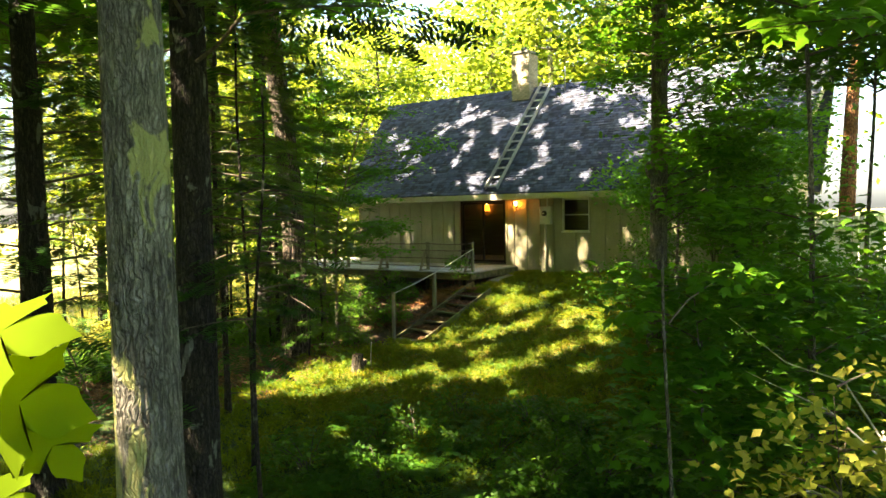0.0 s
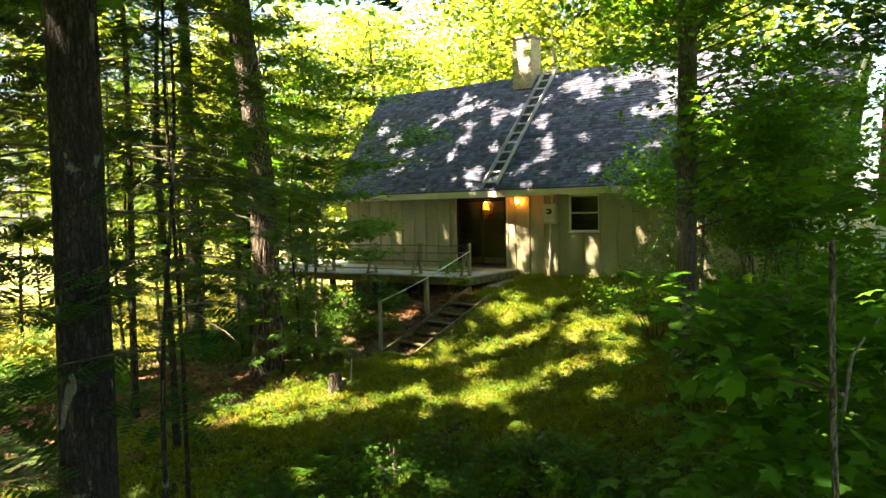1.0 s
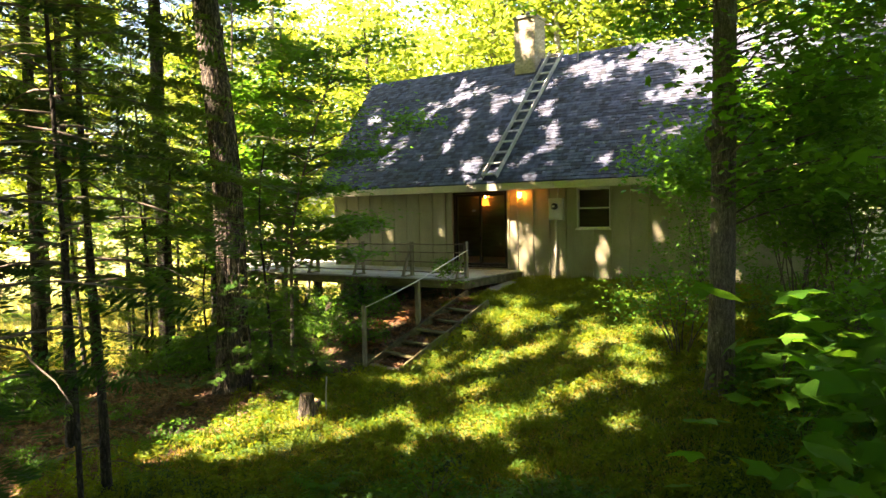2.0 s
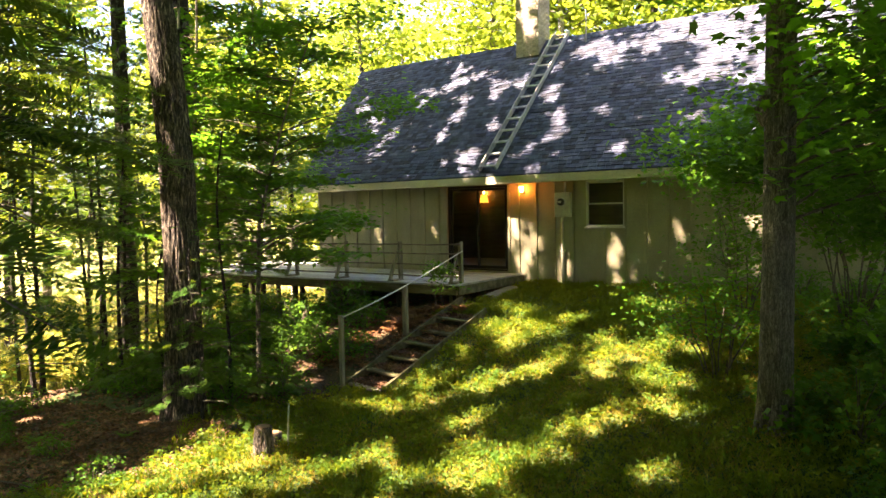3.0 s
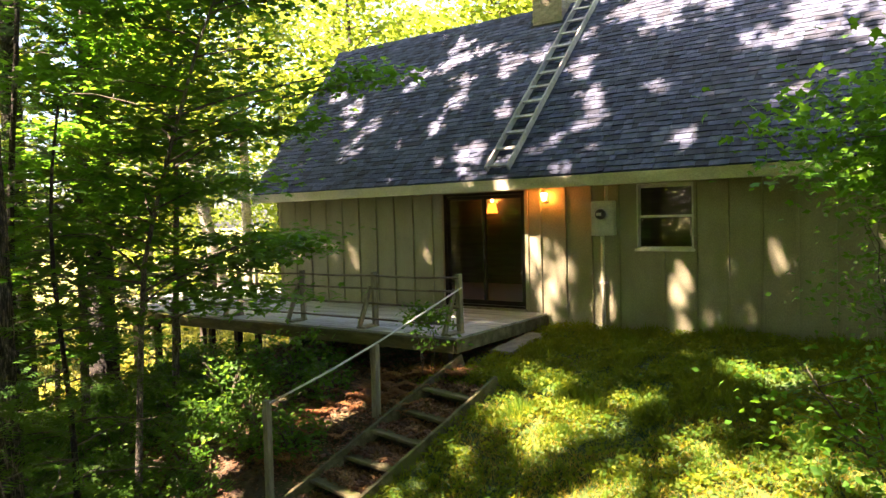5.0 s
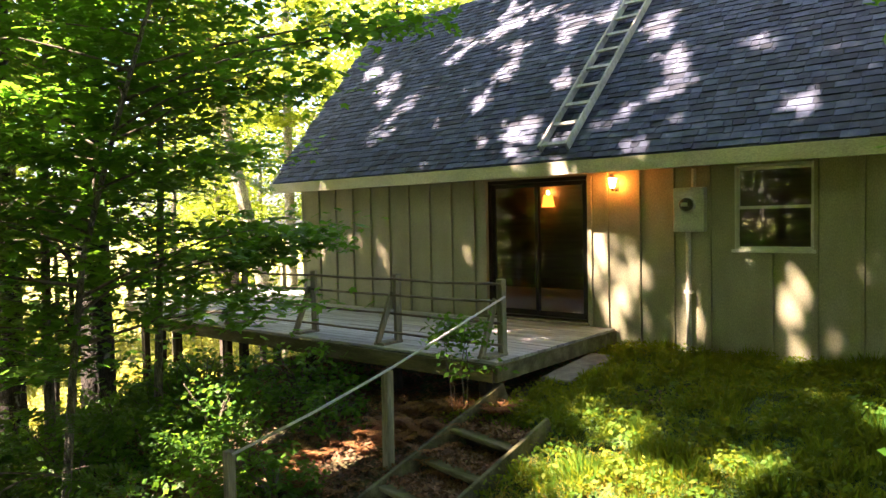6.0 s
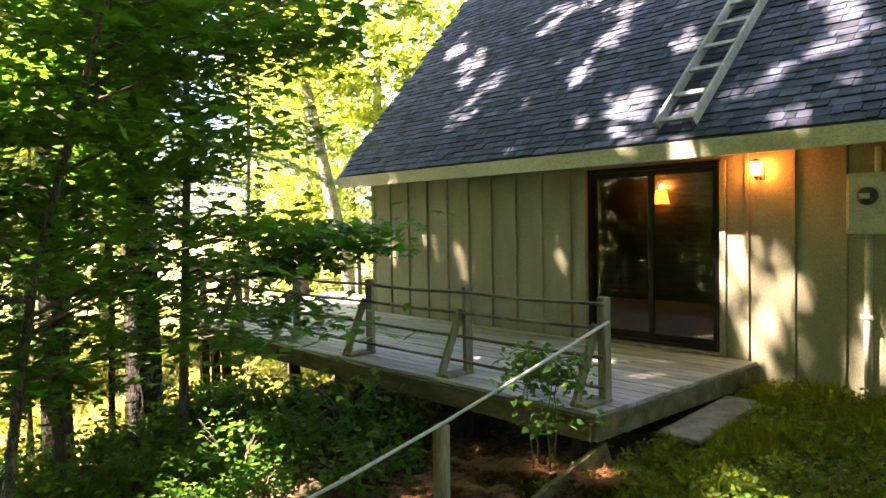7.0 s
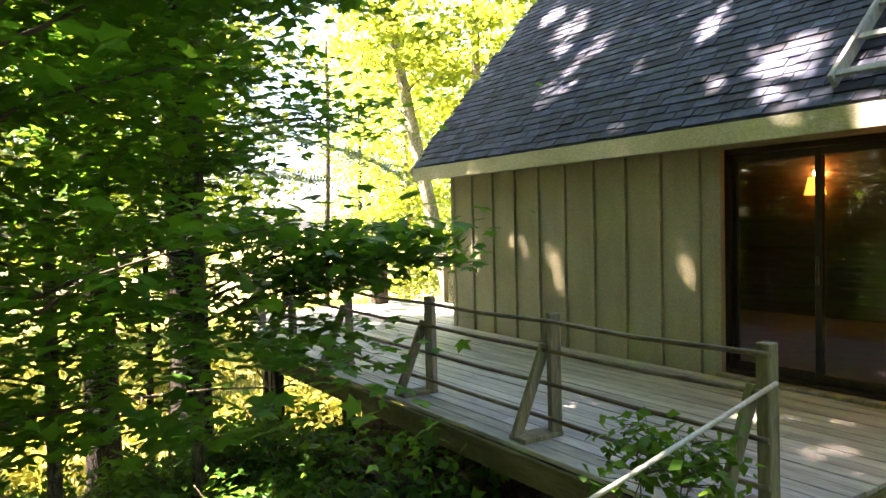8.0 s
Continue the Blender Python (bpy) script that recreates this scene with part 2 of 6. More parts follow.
LEAF_BACK = leaf_mat("woodland_leaf", ((0.035, 0.08, 0.009), (0.07, 0.125, 0.013), (0.13, 0.18, 0.020)), (0.42, 0.54, 0.04), 0.5, 0.48)
# yellow-green of a backlit leaf and dark of a shaded one, put into colour
LEAF_BACKLIT = leaf_mat("backlit_leaf", ((0.035, 0.11, 0.004), (0.12, 0.20, 0.004), (0.20, 0.26, 0.005)), (0.55, 0.62, 0.004), 0.9, 0.5)
WEED = leaf_mat("weed_leaf", ((0.020, 0.080, 0.010), (0.052, 0.128, 0.013), (0.15, 0.17, 0.018)), (0.46, 0.48, 0.016), 0.6, 0.4)
# straw colour that carries the gold of sunlit grass
SUN_STRAW = leaf_mat("dry_grass", ((0.16, 0.145, 0.020), (0.28, 0.22, 0.032), (0.42, 0.31, 0.06)), (0.66, 0.46, 0.05), 0.6, 0.35)
DEAD_FERN = leaf_mat("dead_fern", ((0.12, 0.055, 0.022), (0.24, 0.115, 0.045), (0.38, 0.21, 0.10)), (0.3, 0.15, 0.05), 0.7, 0.25)


# ---- mesh helpers ----
def part(name, bm, material, parent=None, label=""):
    me = bpy.data.meshes.new(name)
    bm.to_mesh(me)
    bm.free()
    me.materials.append(material)
    ob = new(name, me)
    ob.parent = parent
    if label:
        ob["label"] = label
    return ob


def mesh_of(name, verts, faces, material, smooth=False):
    me = bpy.data.meshes.new(name)
    me.from_pydata(verts, [], faces)
    me.materials.append(material)
    if smooth:
        me.polygons.foreach_set("use_smooth", [True] * len(me.polygons))
    me.update()
    return me


def linked(name, me, parent=None, at=None):
    ob = new(name, me)
    ob.parent = parent
    if at is not None:
        ob.matrix_local = at
    return ob


def thing(name, at=(0, 0, 0), **tags):
    ob = new(name)
    ob.location = at
    return tagged(ob, **tags)


def box(bm, x0, x1, y0, y1, z0, z1, bevel=0.0):
    r = bmesh.ops.create_cube(bm, size=1.0)
    m = Matrix.Translation(((x0 + x1) / 2, (y0 + y1) / 2, (z0 + z1) / 2)) @ Matrix.Diagonal((x1 - x0, y1 - y0, z1 - z0, 1))
    bmesh.ops.transform(bm, matrix=m, verts=r["verts"])
    if bevel:
        es = list({e for v in r["verts"] for e in v.link_edges})
        bmesh.ops.bevel(bm, geom=es, offset=bevel, segments=1, affect="EDGES", profile=0.5)
    return r["verts"]


def a_box(x0, x1, y0, y1, z0, z1, bevel=0.0):
    bm = bmesh.new()
    box(bm, x0, x1, y0, y1, z0, z1, bevel)
    return bm


def beam(bm, a, b, w, h, bevel=0.004, up=(0, 0, 1)):
    """A timber of w by h from a to b."""
    a, b = Vector(a), Vector(b)
    d = (b - a)
    x = d.normalized()
    y = Vector(up).cross(x)
    if y.length < 1e-3:
        y = Vector((0, 1, 0))
    y.normalize()
    z = x.cross(y)
    m = Matrix((x, y, z)).transposed().to_4x4()
    m.translation = (a + b) / 2
    r = bmesh.ops.create_cube(bm, size=1.0)
    bmesh.ops.transform(bm, matrix=m @ Matrix.Diagonal((d.length, w, h, 1)), verts=r["verts"])
    if bevel:
        es = list({e for v in r["verts"] for e in v.link_edges})
        bmesh.ops.bevel(bm, geom=es, offset=bevel, segments=1, affect="EDGES", profile=0.5)


def a_beam(a, b, w, h, bevel=0.004, up=(0, 0, 1)):
    bm = bmesh.new()
    beam(bm, a, b, w, h, bevel, up)
    return bm


def tube(bm, pts, radii, seg=8, rough=0.0, cap=True):
    """A tapered tube along points."""
    rings = []
    n = len(pts)
    pts = [Vector(p) for p in pts]
    ref = Vector((0.31, 0.95, 0.05))
    for k in range(n):
        d = (pts[min(k + 1, n - 1)] - pts[max(k - 1, 0)]).normalized()
        u = d.cross(ref)
        if u.length < 0.05:
            u = d.cross(Vector((1, 0, 0)))
        u.normalize()
        v = d.cross(u)
        ring = []
        for s in range(seg):
            a = 2 * math.pi * s / seg
            r = radii[k]
            if rough:
                q = pts[k] * 3 + Vector((math.cos(a), math.sin(a), 0)) * 2
                r *= 1 + rough * noise.noise(q)
            ring.append(bm.verts.new(pts[k] + (u * math.cos(a) + v * math.sin(a)) * r))
        rings.append(ring)
    for k in range(n - 1):
        for s in range(seg):
            f = bm.faces.new((rings[k][s], rings[k][(s + 1) % seg], rings[k + 1][(s + 1) % seg], rings[k + 1][s]))
            f.smooth = True
    if cap:
        bm.faces.new(rings[0][::-1])
        bm.faces.new(rings[-1])


def a_tube(pts, radii, seg=8, rough=0.0):
    bm = bmesh.new()
    tube(bm, pts, radii, seg, rough)
    return bm


# ---- the lie of the land ----
LAND_X = [-14, -9, -6.5, -4.7, -2, 0, 1.6, 3, 6, 9, 13]
LAND = {
    -24: [-3.2, -3.0, -2.9, -2.8, -2.6, -2.5, -2.45, -2.4, -2.3, -2.2, -2.0],
    -14: [-3.2, -3.0, -2.8, -2.6, -2.4, -2.3, -2.2, -2.15, -2.05, -1.9, -1.6],
    -9: [-3.2, -2.9, -2.5, -2.2, -1.95, -1.78, -1.74, -1.72, -1.6, -1.35, -1.1],
    -6: [-3.2, -3.0, -2.6, -2.1, -1.75, -1.62, -1.62, -1.55, -1.15, -0.9, -0.7],
    -3.2: [-3.2, -3.0, -2.1, -1.3, -0.9, -0.7, -0.62, -0.5, -0.52, -0.5, -0.45],
    -1.5: [-3.2, -2.9, -1.9, -1.2, -0.9, -0.7, -0.5, -0.32, -0.3, -0.3, -0.3],
    0: [-3.2, -2.8, -1.8, -1.1, -0.9, -0.6, -0.4, -0.25, -0.23, -0.23, -0.23],
    9: [-3.0, -2.6, -1.8, -1.2, -0.8, -0.5, -0.4, -0.3, -0.3, -0.3, -0.3],
}
LAND_Y = sorted(LAND)
LAND_Z = np.array([LAND[k] for k in LAND_Y])


def ground_z(x, y):
    """Height of the ground: a lawn falling away from the cabin and a bank falling to a field past the deck."""
    x, y = np.asarray(x, float), np.asarray(y, float)
    i = np.clip(np.searchsorted(LAND_X, x) - 1, 0, len(LAND_X) - 2)
    j = np.clip(np.searchsorted(LAND_Y, y) - 1, 0, len(LAND_Y) - 2)
    lx, ly = np.array(LAND_X, float), np.array(LAND_Y, float)
    u = np.clip((x - lx[i]) / (lx[i + 1] - lx[i]), 0, 1)
    v = np.clip((y - ly[j]) / (ly[j + 1] - ly[j]), 0, 1)
    z = (LAND_Z[j, i] * (1 - u) + LAND_Z[j, i + 1] * u) * (1 - v) + (LAND_Z[j + 1, i] * (1 - u) + LAND_Z[j + 1, i + 1] * u) * v
    along = np.clip((y + 6.3) / 0.5, 0, 1) * np.clip((-3.2 - y) / 0.4, 0, 1)
    mid = 2.70 + (y + 6.15) * 0.168
    z = z - 0.24 * along * np.clip((mid - 0.06 - x) / 0.12, 0, 1) * np.clip((x - mid + 1.02) / 0.2, 0, 1)
    return z + 0.035 * np.sin(1.9 * x + 0.7 * y) * np.sin(1.3 * y - 0.4 * x) + 0.02 * np.sin(4.1 * x) * np.sin(3.7 * y)


def gz(x, y):
    return float(ground_z(x, y))

def soil_mat():
    m, n, b = mat("woodland_floor")
    broad = noise_tex(n, 0.35, 4)
    mid = noise_tex(n, 3.0, 5)
    fine = noise_tex(n, 40, 3)
    brown = ramp(n, mid, [(0.3, (0.030, 0.020, 0.011)), (0.5, (0.07, 0.045, 0.024)), (0.7, (0.13, 0.085, 0.045))])
    green = ramp(n, mid, [(0.3, (0.018, 0.046, 0.006)), (0.5, (0.032, 0.072, 0.008)), (0.7, (0.065, 0.095, 0.014))])
    k = ramp(n, broad, [(0.42, (0, 0, 0)), (0.56, (1, 1, 1))])
    sep = n.nodes.new("ShaderNodeSeparateXYZ")
    n.links.new(n.nodes.new("ShaderNodeTexCoord").outputs["Object"], sep.inputs[0])
    lawn = n.nodes.new("ShaderNodeMapRange")
    n.links.new(sep.outputs["X"], lawn.inputs["Value"])
    lawn.inputs["From Min"].default_value, lawn.inputs["From Max"].default_value = 1.2, 3.2
    turf = n.nodes.new("ShaderNodeMath")
    turf.operation, turf.use_clamp = "MULTIPLY_ADD", True
    n.links.new(lawn.outputs[0], turf.inputs[0])
    turf.inputs[1].default_value = 0.8
    n.links.new(k, turf.inputs[2])
    col = mixc(n, turf.outputs[0], brown, green)
    far = n.nodes.new("ShaderNodeMapRange")
    n.links.new(sep.outputs["X"], far.inputs["Value"])
    far.inputs["From Min"].default_value, far.inputs["From Max"].default_value = -8.0, -11.0
    field = ramp(n, mid, [(0.3, (0.14, 0.14, 0.03)), (0.5, (0.21, 0.20, 0.05)), (0.7, (0.31, 0.29, 0.10))])
    col = mixc(n, far.outputs[0], col, field)
    col = mixc(n, 1.0, col, ramp(n, fine, [(0.3, (0.6,) * 3), (0.7, (1.3,) * 3)]), "MULTIPLY")
    n.links.new(col, b.inputs["Base Color"])
    b.inputs["Roughness"].default_value = 0.95
    bump(n, b, fine, 0.8, 0.03)
    return m


def build_ground():
    fine = np.arange(-14, 16.01, 0.22)
    xs = np.concatenate([[-900, -500, -300, -180, -110, -70, -48, -36, -28, -22, -18], fine, [19, 23, 28, 36, 50, 75, 120, 200, 400, 900]])
    finey = np.arange(-24, 6.01, 0.22)
    ys = np.concatenate([[-900, -400, -200, -110, -70, -48, -36, -29], finey, [9, 12, 16, 22, 30, 42, 60, 90, 150, 300, 900]])
    gx, gy = np.meshgrid(xs, ys)
    zz = ground_z(gx, gy)
    jit = np.array([noise.noise(Vector((a * 2.1, b * 2.1, 3))) for a, b in zip(gx.ravel(), gy.ravel())]).reshape(gx.shape)
    verts = np.stack([gx, gy, zz + 0.03 * jit], -1).reshape(-1, 3)
    w, h = len(xs), len(ys)
    faces = [(j * w + i, j * w + i + 1, (j + 1) * w + i + 1, (j + 1) * w + i) for j in range(h - 1) for i in range(w - 1)]
    ob = new("ground", mesh_of("ground", verts.tolist(), faces, soil_mat(), True))
    tagged(ob, "sloping woodland lawn of moss, soil and leaf litter", "ground", kind="structure")


build_ground()

# ---- the cabin ----
XL, XR, DEPTH = -4.68, 10.15, 7.2       # wall ends and the depth of the house
EAVE_Y, EAVE_Z, PITCH = -0.45, 2.43, 1.005
RIDGE_Y = DEPTH / 2
RIDGE_Z = EAVE_Z + PITCH * (RIDGE_Y - EAVE_Y)
RL, RR, PROW = -5.06, 10.50, 0.85        # roof ends at the eave, and how far the ridge runs out past them
SLOPE = math.atan(PITCH)


def roof_z(y):
    return EAVE_Z + PITCH * (y - EAVE_Y)


def prow(y):
    """How far the roof edge stands out at y, more towards the ridge."""
    return PROW * (1 - abs(y - RIDGE_Y) / (RIDGE_Y - EAVE_Y))


cabin = thing("cabin", label="single-storey cabin with olive board-and-batten walls and a dark shingle roof", category="house")


def build_walls():
    z0, zt, th = -0.30, 2.72, 0.14
    part("wall", wall_with_holes([XL, 0.0, 1.83, 3.93, 4.85, XR], [z0, 0.03, 1.14, 2.22, zt], {(1, 1), (1, 2), (3, 2)}, 0.0, th), SIDING, cabin)
    part("wall", a_box(XL, XR, DEPTH - th, DEPTH, z0 - 2.6, zt), SIDING, cabin)
    for x in (XL, XR - th):
        bm = bmesh.new()
        pts = [(th, z0 - 2.4 if x < 0 else z0), (DEPTH - th, z0 - 2.4 if x < 0 else z0), (DEPTH - th, zt), (RIDGE_Y, RIDGE_Z - 0.22), (th, zt)]
        lo = [bm.verts.new((x, y, z)) for y, z in pts]
        hi = [bm.verts.new((x + th, y, z)) for y, z in pts]
        bm.faces.new(lo), bm.faces.new(hi[::-1])
        for k in range(5):
            bm.faces.new((lo[k], hi[k], hi[(k + 1) % 5], lo[(k + 1) % 5]))
        bmesh.ops.recalc_face_normals(bm, faces=bm.faces)
        part("wall", bm, SIDING, cabin)
    cuts = [XL] + [XL + 0.54 + 0.487 * k for k in range(9)] + [-0.08, 1.91] + [2.17 + 0.487 * k for k in range(4)] + [4.39] + [4.90 + 0.487 * k for k in range(11)] + [XR]
    cuts.sort()
    for a, b in zip(cuts, cuts[1:]):
        if a == -0.08 or b - a < 0.05:
            continue
        spans = [(-0.24, 2.30)]
        if b > 3.9 and a < 4.86:
            spans = [(-0.24, 1.10)]
        for lo, hi in spans:
            part("siding_board", a_box(a + 0.012, b - 0.002, -0.014, -0.0005, lo, hi), SIDING, cabin)
    bat = mesh_of("batten", *batten_data(0.045, 0.040, 2.58), SIDING)
    for x in cuts[1:-1]:
        if x in (-0.08, 1.91):
            continue
        ob = linked("batten", bat, cabin, pose(x - 0.022, 0, -0.24))
        if x == 4.39:
            ob.scale = (1, 1, (1.10 + 0.24) / 2.58)
    side = mesh_of("batten", *batten_data(0.038, 0.022, 2.62), SIDING)
    for k in range(13):
        linked("batten", side, cabin, pose(XL, 0.5 + 0.5 * k, -0.2, 0, 0, -90))
    for x in (XL - 0.012, XR - 0.07):
        part("corner_board", a_box(x, x + 0.082, -0.030, 0.09, -0.30, 2.5, 0.004), SIDING, cabin)
    for x in (-0.075, 1.832):
        part("door_casing", a_box(x, x + 0.073, -0.035, -0.001, 0.0, 2.2, 0.003), SIDING, cabin)


def wall_with_holes(xs, zs, holes, y0, y1):
    """One wall mesh on a grid of cuts, with the named cells left open right through."""
    bm = bmesh.new()
    at = {}
    def v(i, k, y):
        if (i, k, y) not in at:
            at[i, k, y] = bm.verts.new((xs[i], y, zs[k]))
        return at[i, k, y]
    nx, nz = len(xs) - 1, len(zs) - 1
    solid = {(i, k) for i in range(nx) for k in range(nz)} - holes
    for i, k in solid:
        bm.faces.new((v(i, k, y0), v(i + 1, k, y0), v(i + 1, k + 1, y0), v(i, k + 1, y0)))
        bm.faces.new((v(i, k + 1, y1), v(i + 1, k + 1, y1), v(i + 1, k, y1), v(i, k, y1)))
        for di, dk, a, b in ((-1, 0, (i, k), (i, k + 1)), (1, 0, (i + 1, k), (i + 1, k + 1)), (0, -1, (i, k), (i + 1, k)), (0, 1, (i, k + 1), (i + 1, k + 1))):
            if (i + di, k + dk) not in solid:
                bm.faces.new((v(*a, y0), v(*b, y0), v(*b, y1), v(*a, y1)))
    bmesh.ops.recalc_face_normals(bm, faces=bm.faces)
    return bm


def batten_data(w, d, h):
    v = [(-w / 2, 0, 0), (w / 2, 0, 0), (w / 2 - 0.004, -d, 0), (-w / 2 + 0.004, -d, 0)]
    v += [(x, y, h) for x, y, _ in v]
    return v, [(0, 3, 2, 1), (4, 5, 6, 7), (1, 2, 6, 5), (2, 3, 7, 6), (3, 0, 4, 7)]


def build_roof():
    roof = part("roof", bmesh.new(), SHINGLE, cabin, "dark blue-grey asphalt shingle roof")
    bm = bmesh.new()
    t = 0.13
    for sgn in (1, -1):
        ya, yb = (EAVE_Y, RIDGE_Y) if sgn > 0 else (DEPTH - EAVE_Y, RIDGE_Y)
        v = [bm.verts.new(p) for p in ((RL, ya, EAVE_Z), (RR, ya, EAVE_Z), (RR + PROW, yb, RIDGE_Z), (RL - PROW, yb, RIDGE_Z),
                                       (RL, ya, EAVE_Z - t), (RR, ya, EAVE_Z - t), (RR + PROW, yb, RIDGE_Z - t), (RL - PROW, yb, RIDGE_Z - t))]
        for f in ((0, 1, 2, 3), (7, 6, 5, 4), (0, 4, 5, 1), (3, 7, 4, 0), (1, 5, 6, 2)):
            bm.faces.new([v[k] for k in f])
    bmesh.ops.recalc_face_normals(bm, faces=bm.faces)
    bm.to_mesh(roof.data)
    bm.free()
    # fascia, soffit and rake boards
    part("fascia", a_box(RL + 0.01, RR - 0.01, EAVE_Y - 0.035, EAVE_Y - 0.001, 2.215, 2.405, 0.004), TRIM, cabin, "pale olive painted fascia board")
    part("fascia", a_box(RL + 0.01, RR - 0.01, DEPTH - EAVE_Y + 0.001, DEPTH - EAVE_Y + 0.035, 2.215, 2.405, 0.004), TRIM, cabin)
    part("soffit", a_box(RL + 0.06, RR - 0.06, EAVE_Y, -0.001, 2.25, 2.27), SIDING, cabin)
    for x, out in ((RL - 0.017, -PROW), (RR + 0.017, PROW)):
        for sgn in (1, -1):
            ya = EAVE_Y - 0.03 if sgn > 0 else DEPTH - EAVE_Y + 0.03
            part("rake_board", a_beam((x, ya, 2.30), (x + out, RIDGE_Y, RIDGE_Z - 0.135), 0.03, 0.17, 0.004), TRIM, cabin)
    return roof


def shingle_data(w, l, t):
    g = 0.006
    v = [(g, 0, 0), (w - g, 0.004, 0), (w - g, l, 0), (g, l, 0), (g, 0, t), (w - g, 0.006, t), (w - g * 0.3, l, t * 0.35), (g * 0.3, l, t * 0.35)]
    return v, [(4, 5, 6, 7), (0, 1, 5, 4), (1, 2, 6, 5), (3, 0, 4, 7)]


def lay_shingles(roof):
    """Courses of tabs; the ones over the door end of the eave are parts, the others one mesh."""
    rnd = random.Random(5)
    expo = 0.132
    up = Matrix.Translation((0, EAVE_Y, EAVE_Z)) @ Matrix.Rotation(SLOPE, 4, "X")
    n_course = int(((RIDGE_Y - EAVE_Y) / math.cos(SLOPE)) / expo)
    kinds = [mesh_of("shingle", *shingle_data(w, 0.155, 0.021), SHINGLE) for w in (0.11, 0.16, 0.21, 0.29)]
    widths = (0.11, 0.16, 0.21, 0.29)
    verts, faces = [], []
    count = 0
    for c in range(n_course + 1):
        edge = prow(EAVE_Y + c * expo * math.cos(SLOPE))
        x = RL - edge - 0.03 - rnd.random() * 0.12
        while x < RR + edge:
            k = rnd.choice((0, 1, 1, 2, 2, 3))
            w = widths[k]
            m = up @ Matrix.Translation((x, c * expo - 0.02 + rnd.uniform(-0.012, 0.012), 0.003 + rnd.random() * 0.009)) @ Matrix.Rotation(rnd.uniform(-0.02, 0.02), 4, "X") @ Matrix.Rotation(rnd.uniform(-0.012, 0.012), 4, "Z")
            if x + w < RR + edge + 0.03 and x > RL - edge - 0.09:
                if c < 14 and -5.6 < x < -0.2 and count < 300 and (c < 8 or x < -3.0):
                    linked("shingle", kinds[k], roof, m)
                    count += 1
                else:
                    v, f = shingle_data(w, 0.155, 0.021)
                    o = len(verts)
                    verts += [tuple(m @ Vector(p)) for p in v]
                    faces += [tuple(o + q for q in ff) for ff in f]
            x += w
    ob = new("shingle_field", mesh_of("shingle_field", verts, faces, SHINGLE_FAR))
    ob.parent = roof
    tagged(ob, kind="stuff")
    # ridge caps
    bm = bmesh.new()
    x = RL - PROW - 0.02
    while x < RR + PROW:
        for sgn in (1, -1):
            a = bmesh.ops.create_cube(bm, size=1.0)["verts"]
            bmesh.ops.transform(bm, verts=a, matrix=Matrix.Translation((x + 0.1, RIDGE_Y - sgn * 0.06, RIDGE_Z - 0.035)) @ Matrix.Rotation(sgn * SLOPE, 4, "X")
                                @ Matrix.Rotation(0.06, 4, "Y") @ Matrix.Diagonal((0.21, 0.19, 0.012, 1)))
        x += 0.2
    ob = part("ridge_cap", bm, SHINGLE_FAR, roof)


def build_chimney():
    ch = thing("chimney", (0.82, 3.50, 6.5), label="short pale brick chimney beside the roof ridge with a metal flashing", category="chimney")
    w, d, h0, h1 = 0.72, 0.76, -0.75, 1.30
    part("core", a_box(-w / 2 + 0.012, w / 2 - 0.012, -d / 2 + 0.012, d / 2 - 0.012, h0, h1), MORTAR, ch)
    part("cap", a_box(-w / 2 - 0.04, w / 2 + 0.04, -d / 2 - 0.04, d / 2 + 0.04, h1, h1 + 0.09, 0.01), CONCRETE, ch, "grey concrete chimney cap")
    part("flue", a_tube([(0, 0, h1 + 0.05), (0, 0, h1 + 0.28)], [0.13, 0.12], 16), DARKMETAL, ch)
    bv, bf = a_piece(0.205, 0.05, 0.064)
    full = mesh_of("brick", bv, bf, BRICK)
    z, k = h0, 0
    while z < h1 - 0.03:
        off = 0.11 * (k % 2)
        for face in range(4):
            run = w if face % 2 == 0 else d
            x = -run / 2 + 0.105 - off * 0.9
            while x < run / 2:
                xc = min(max(x, -run / 2 + 0.09), run / 2 - 0.09)
                rot = Matrix.Rotation(face * math.pi / 2, 4, "Z")
                out = (d if face % 2 == 0 else w) / 2
                if face in (0, 1, 3) or z > 0.0:
                    linked("brick", full, ch, rot @ Matrix.Translation((xc, -out + 0.02, z + 0.035)))
                x += 0.22
        z += 0.076
        k += 1
    part("flashing", a_box(-w / 2 - 0.03, w / 2 + 0.03, -d / 2 - 0.05, d / 2 + 0.02, -0.72, -0.45, 0.01), DARKMETAL, ch, "dark metal flashing")


def a_piece(w, d, h, e=0.004):
    """A brick-like block with softened front edges."""
    x, y, z = w / 2, d / 2, h / 2
    v = [(-x, y, -z), (x, y, -z), (x, y, z), (-x, y, z), (-x, -y + e, -z), (x, -y + e, -z), (x, -y + e, z), (-x, -y + e, z),
         (-x + e, -y, -z + e), (x - e, -y, -z + e), (x - e, -y, z - e), (-x + e, -y, z - e)]
    f = [(0, 4, 5, 1), (1, 5, 6, 2), (2, 6, 7, 3), (3, 7, 4, 0), (4, 8, 9, 5), (5, 9, 10, 6), (6, 10, 11, 7), (7, 11, 8, 4), (8, 11, 10, 9)]
    return v, f


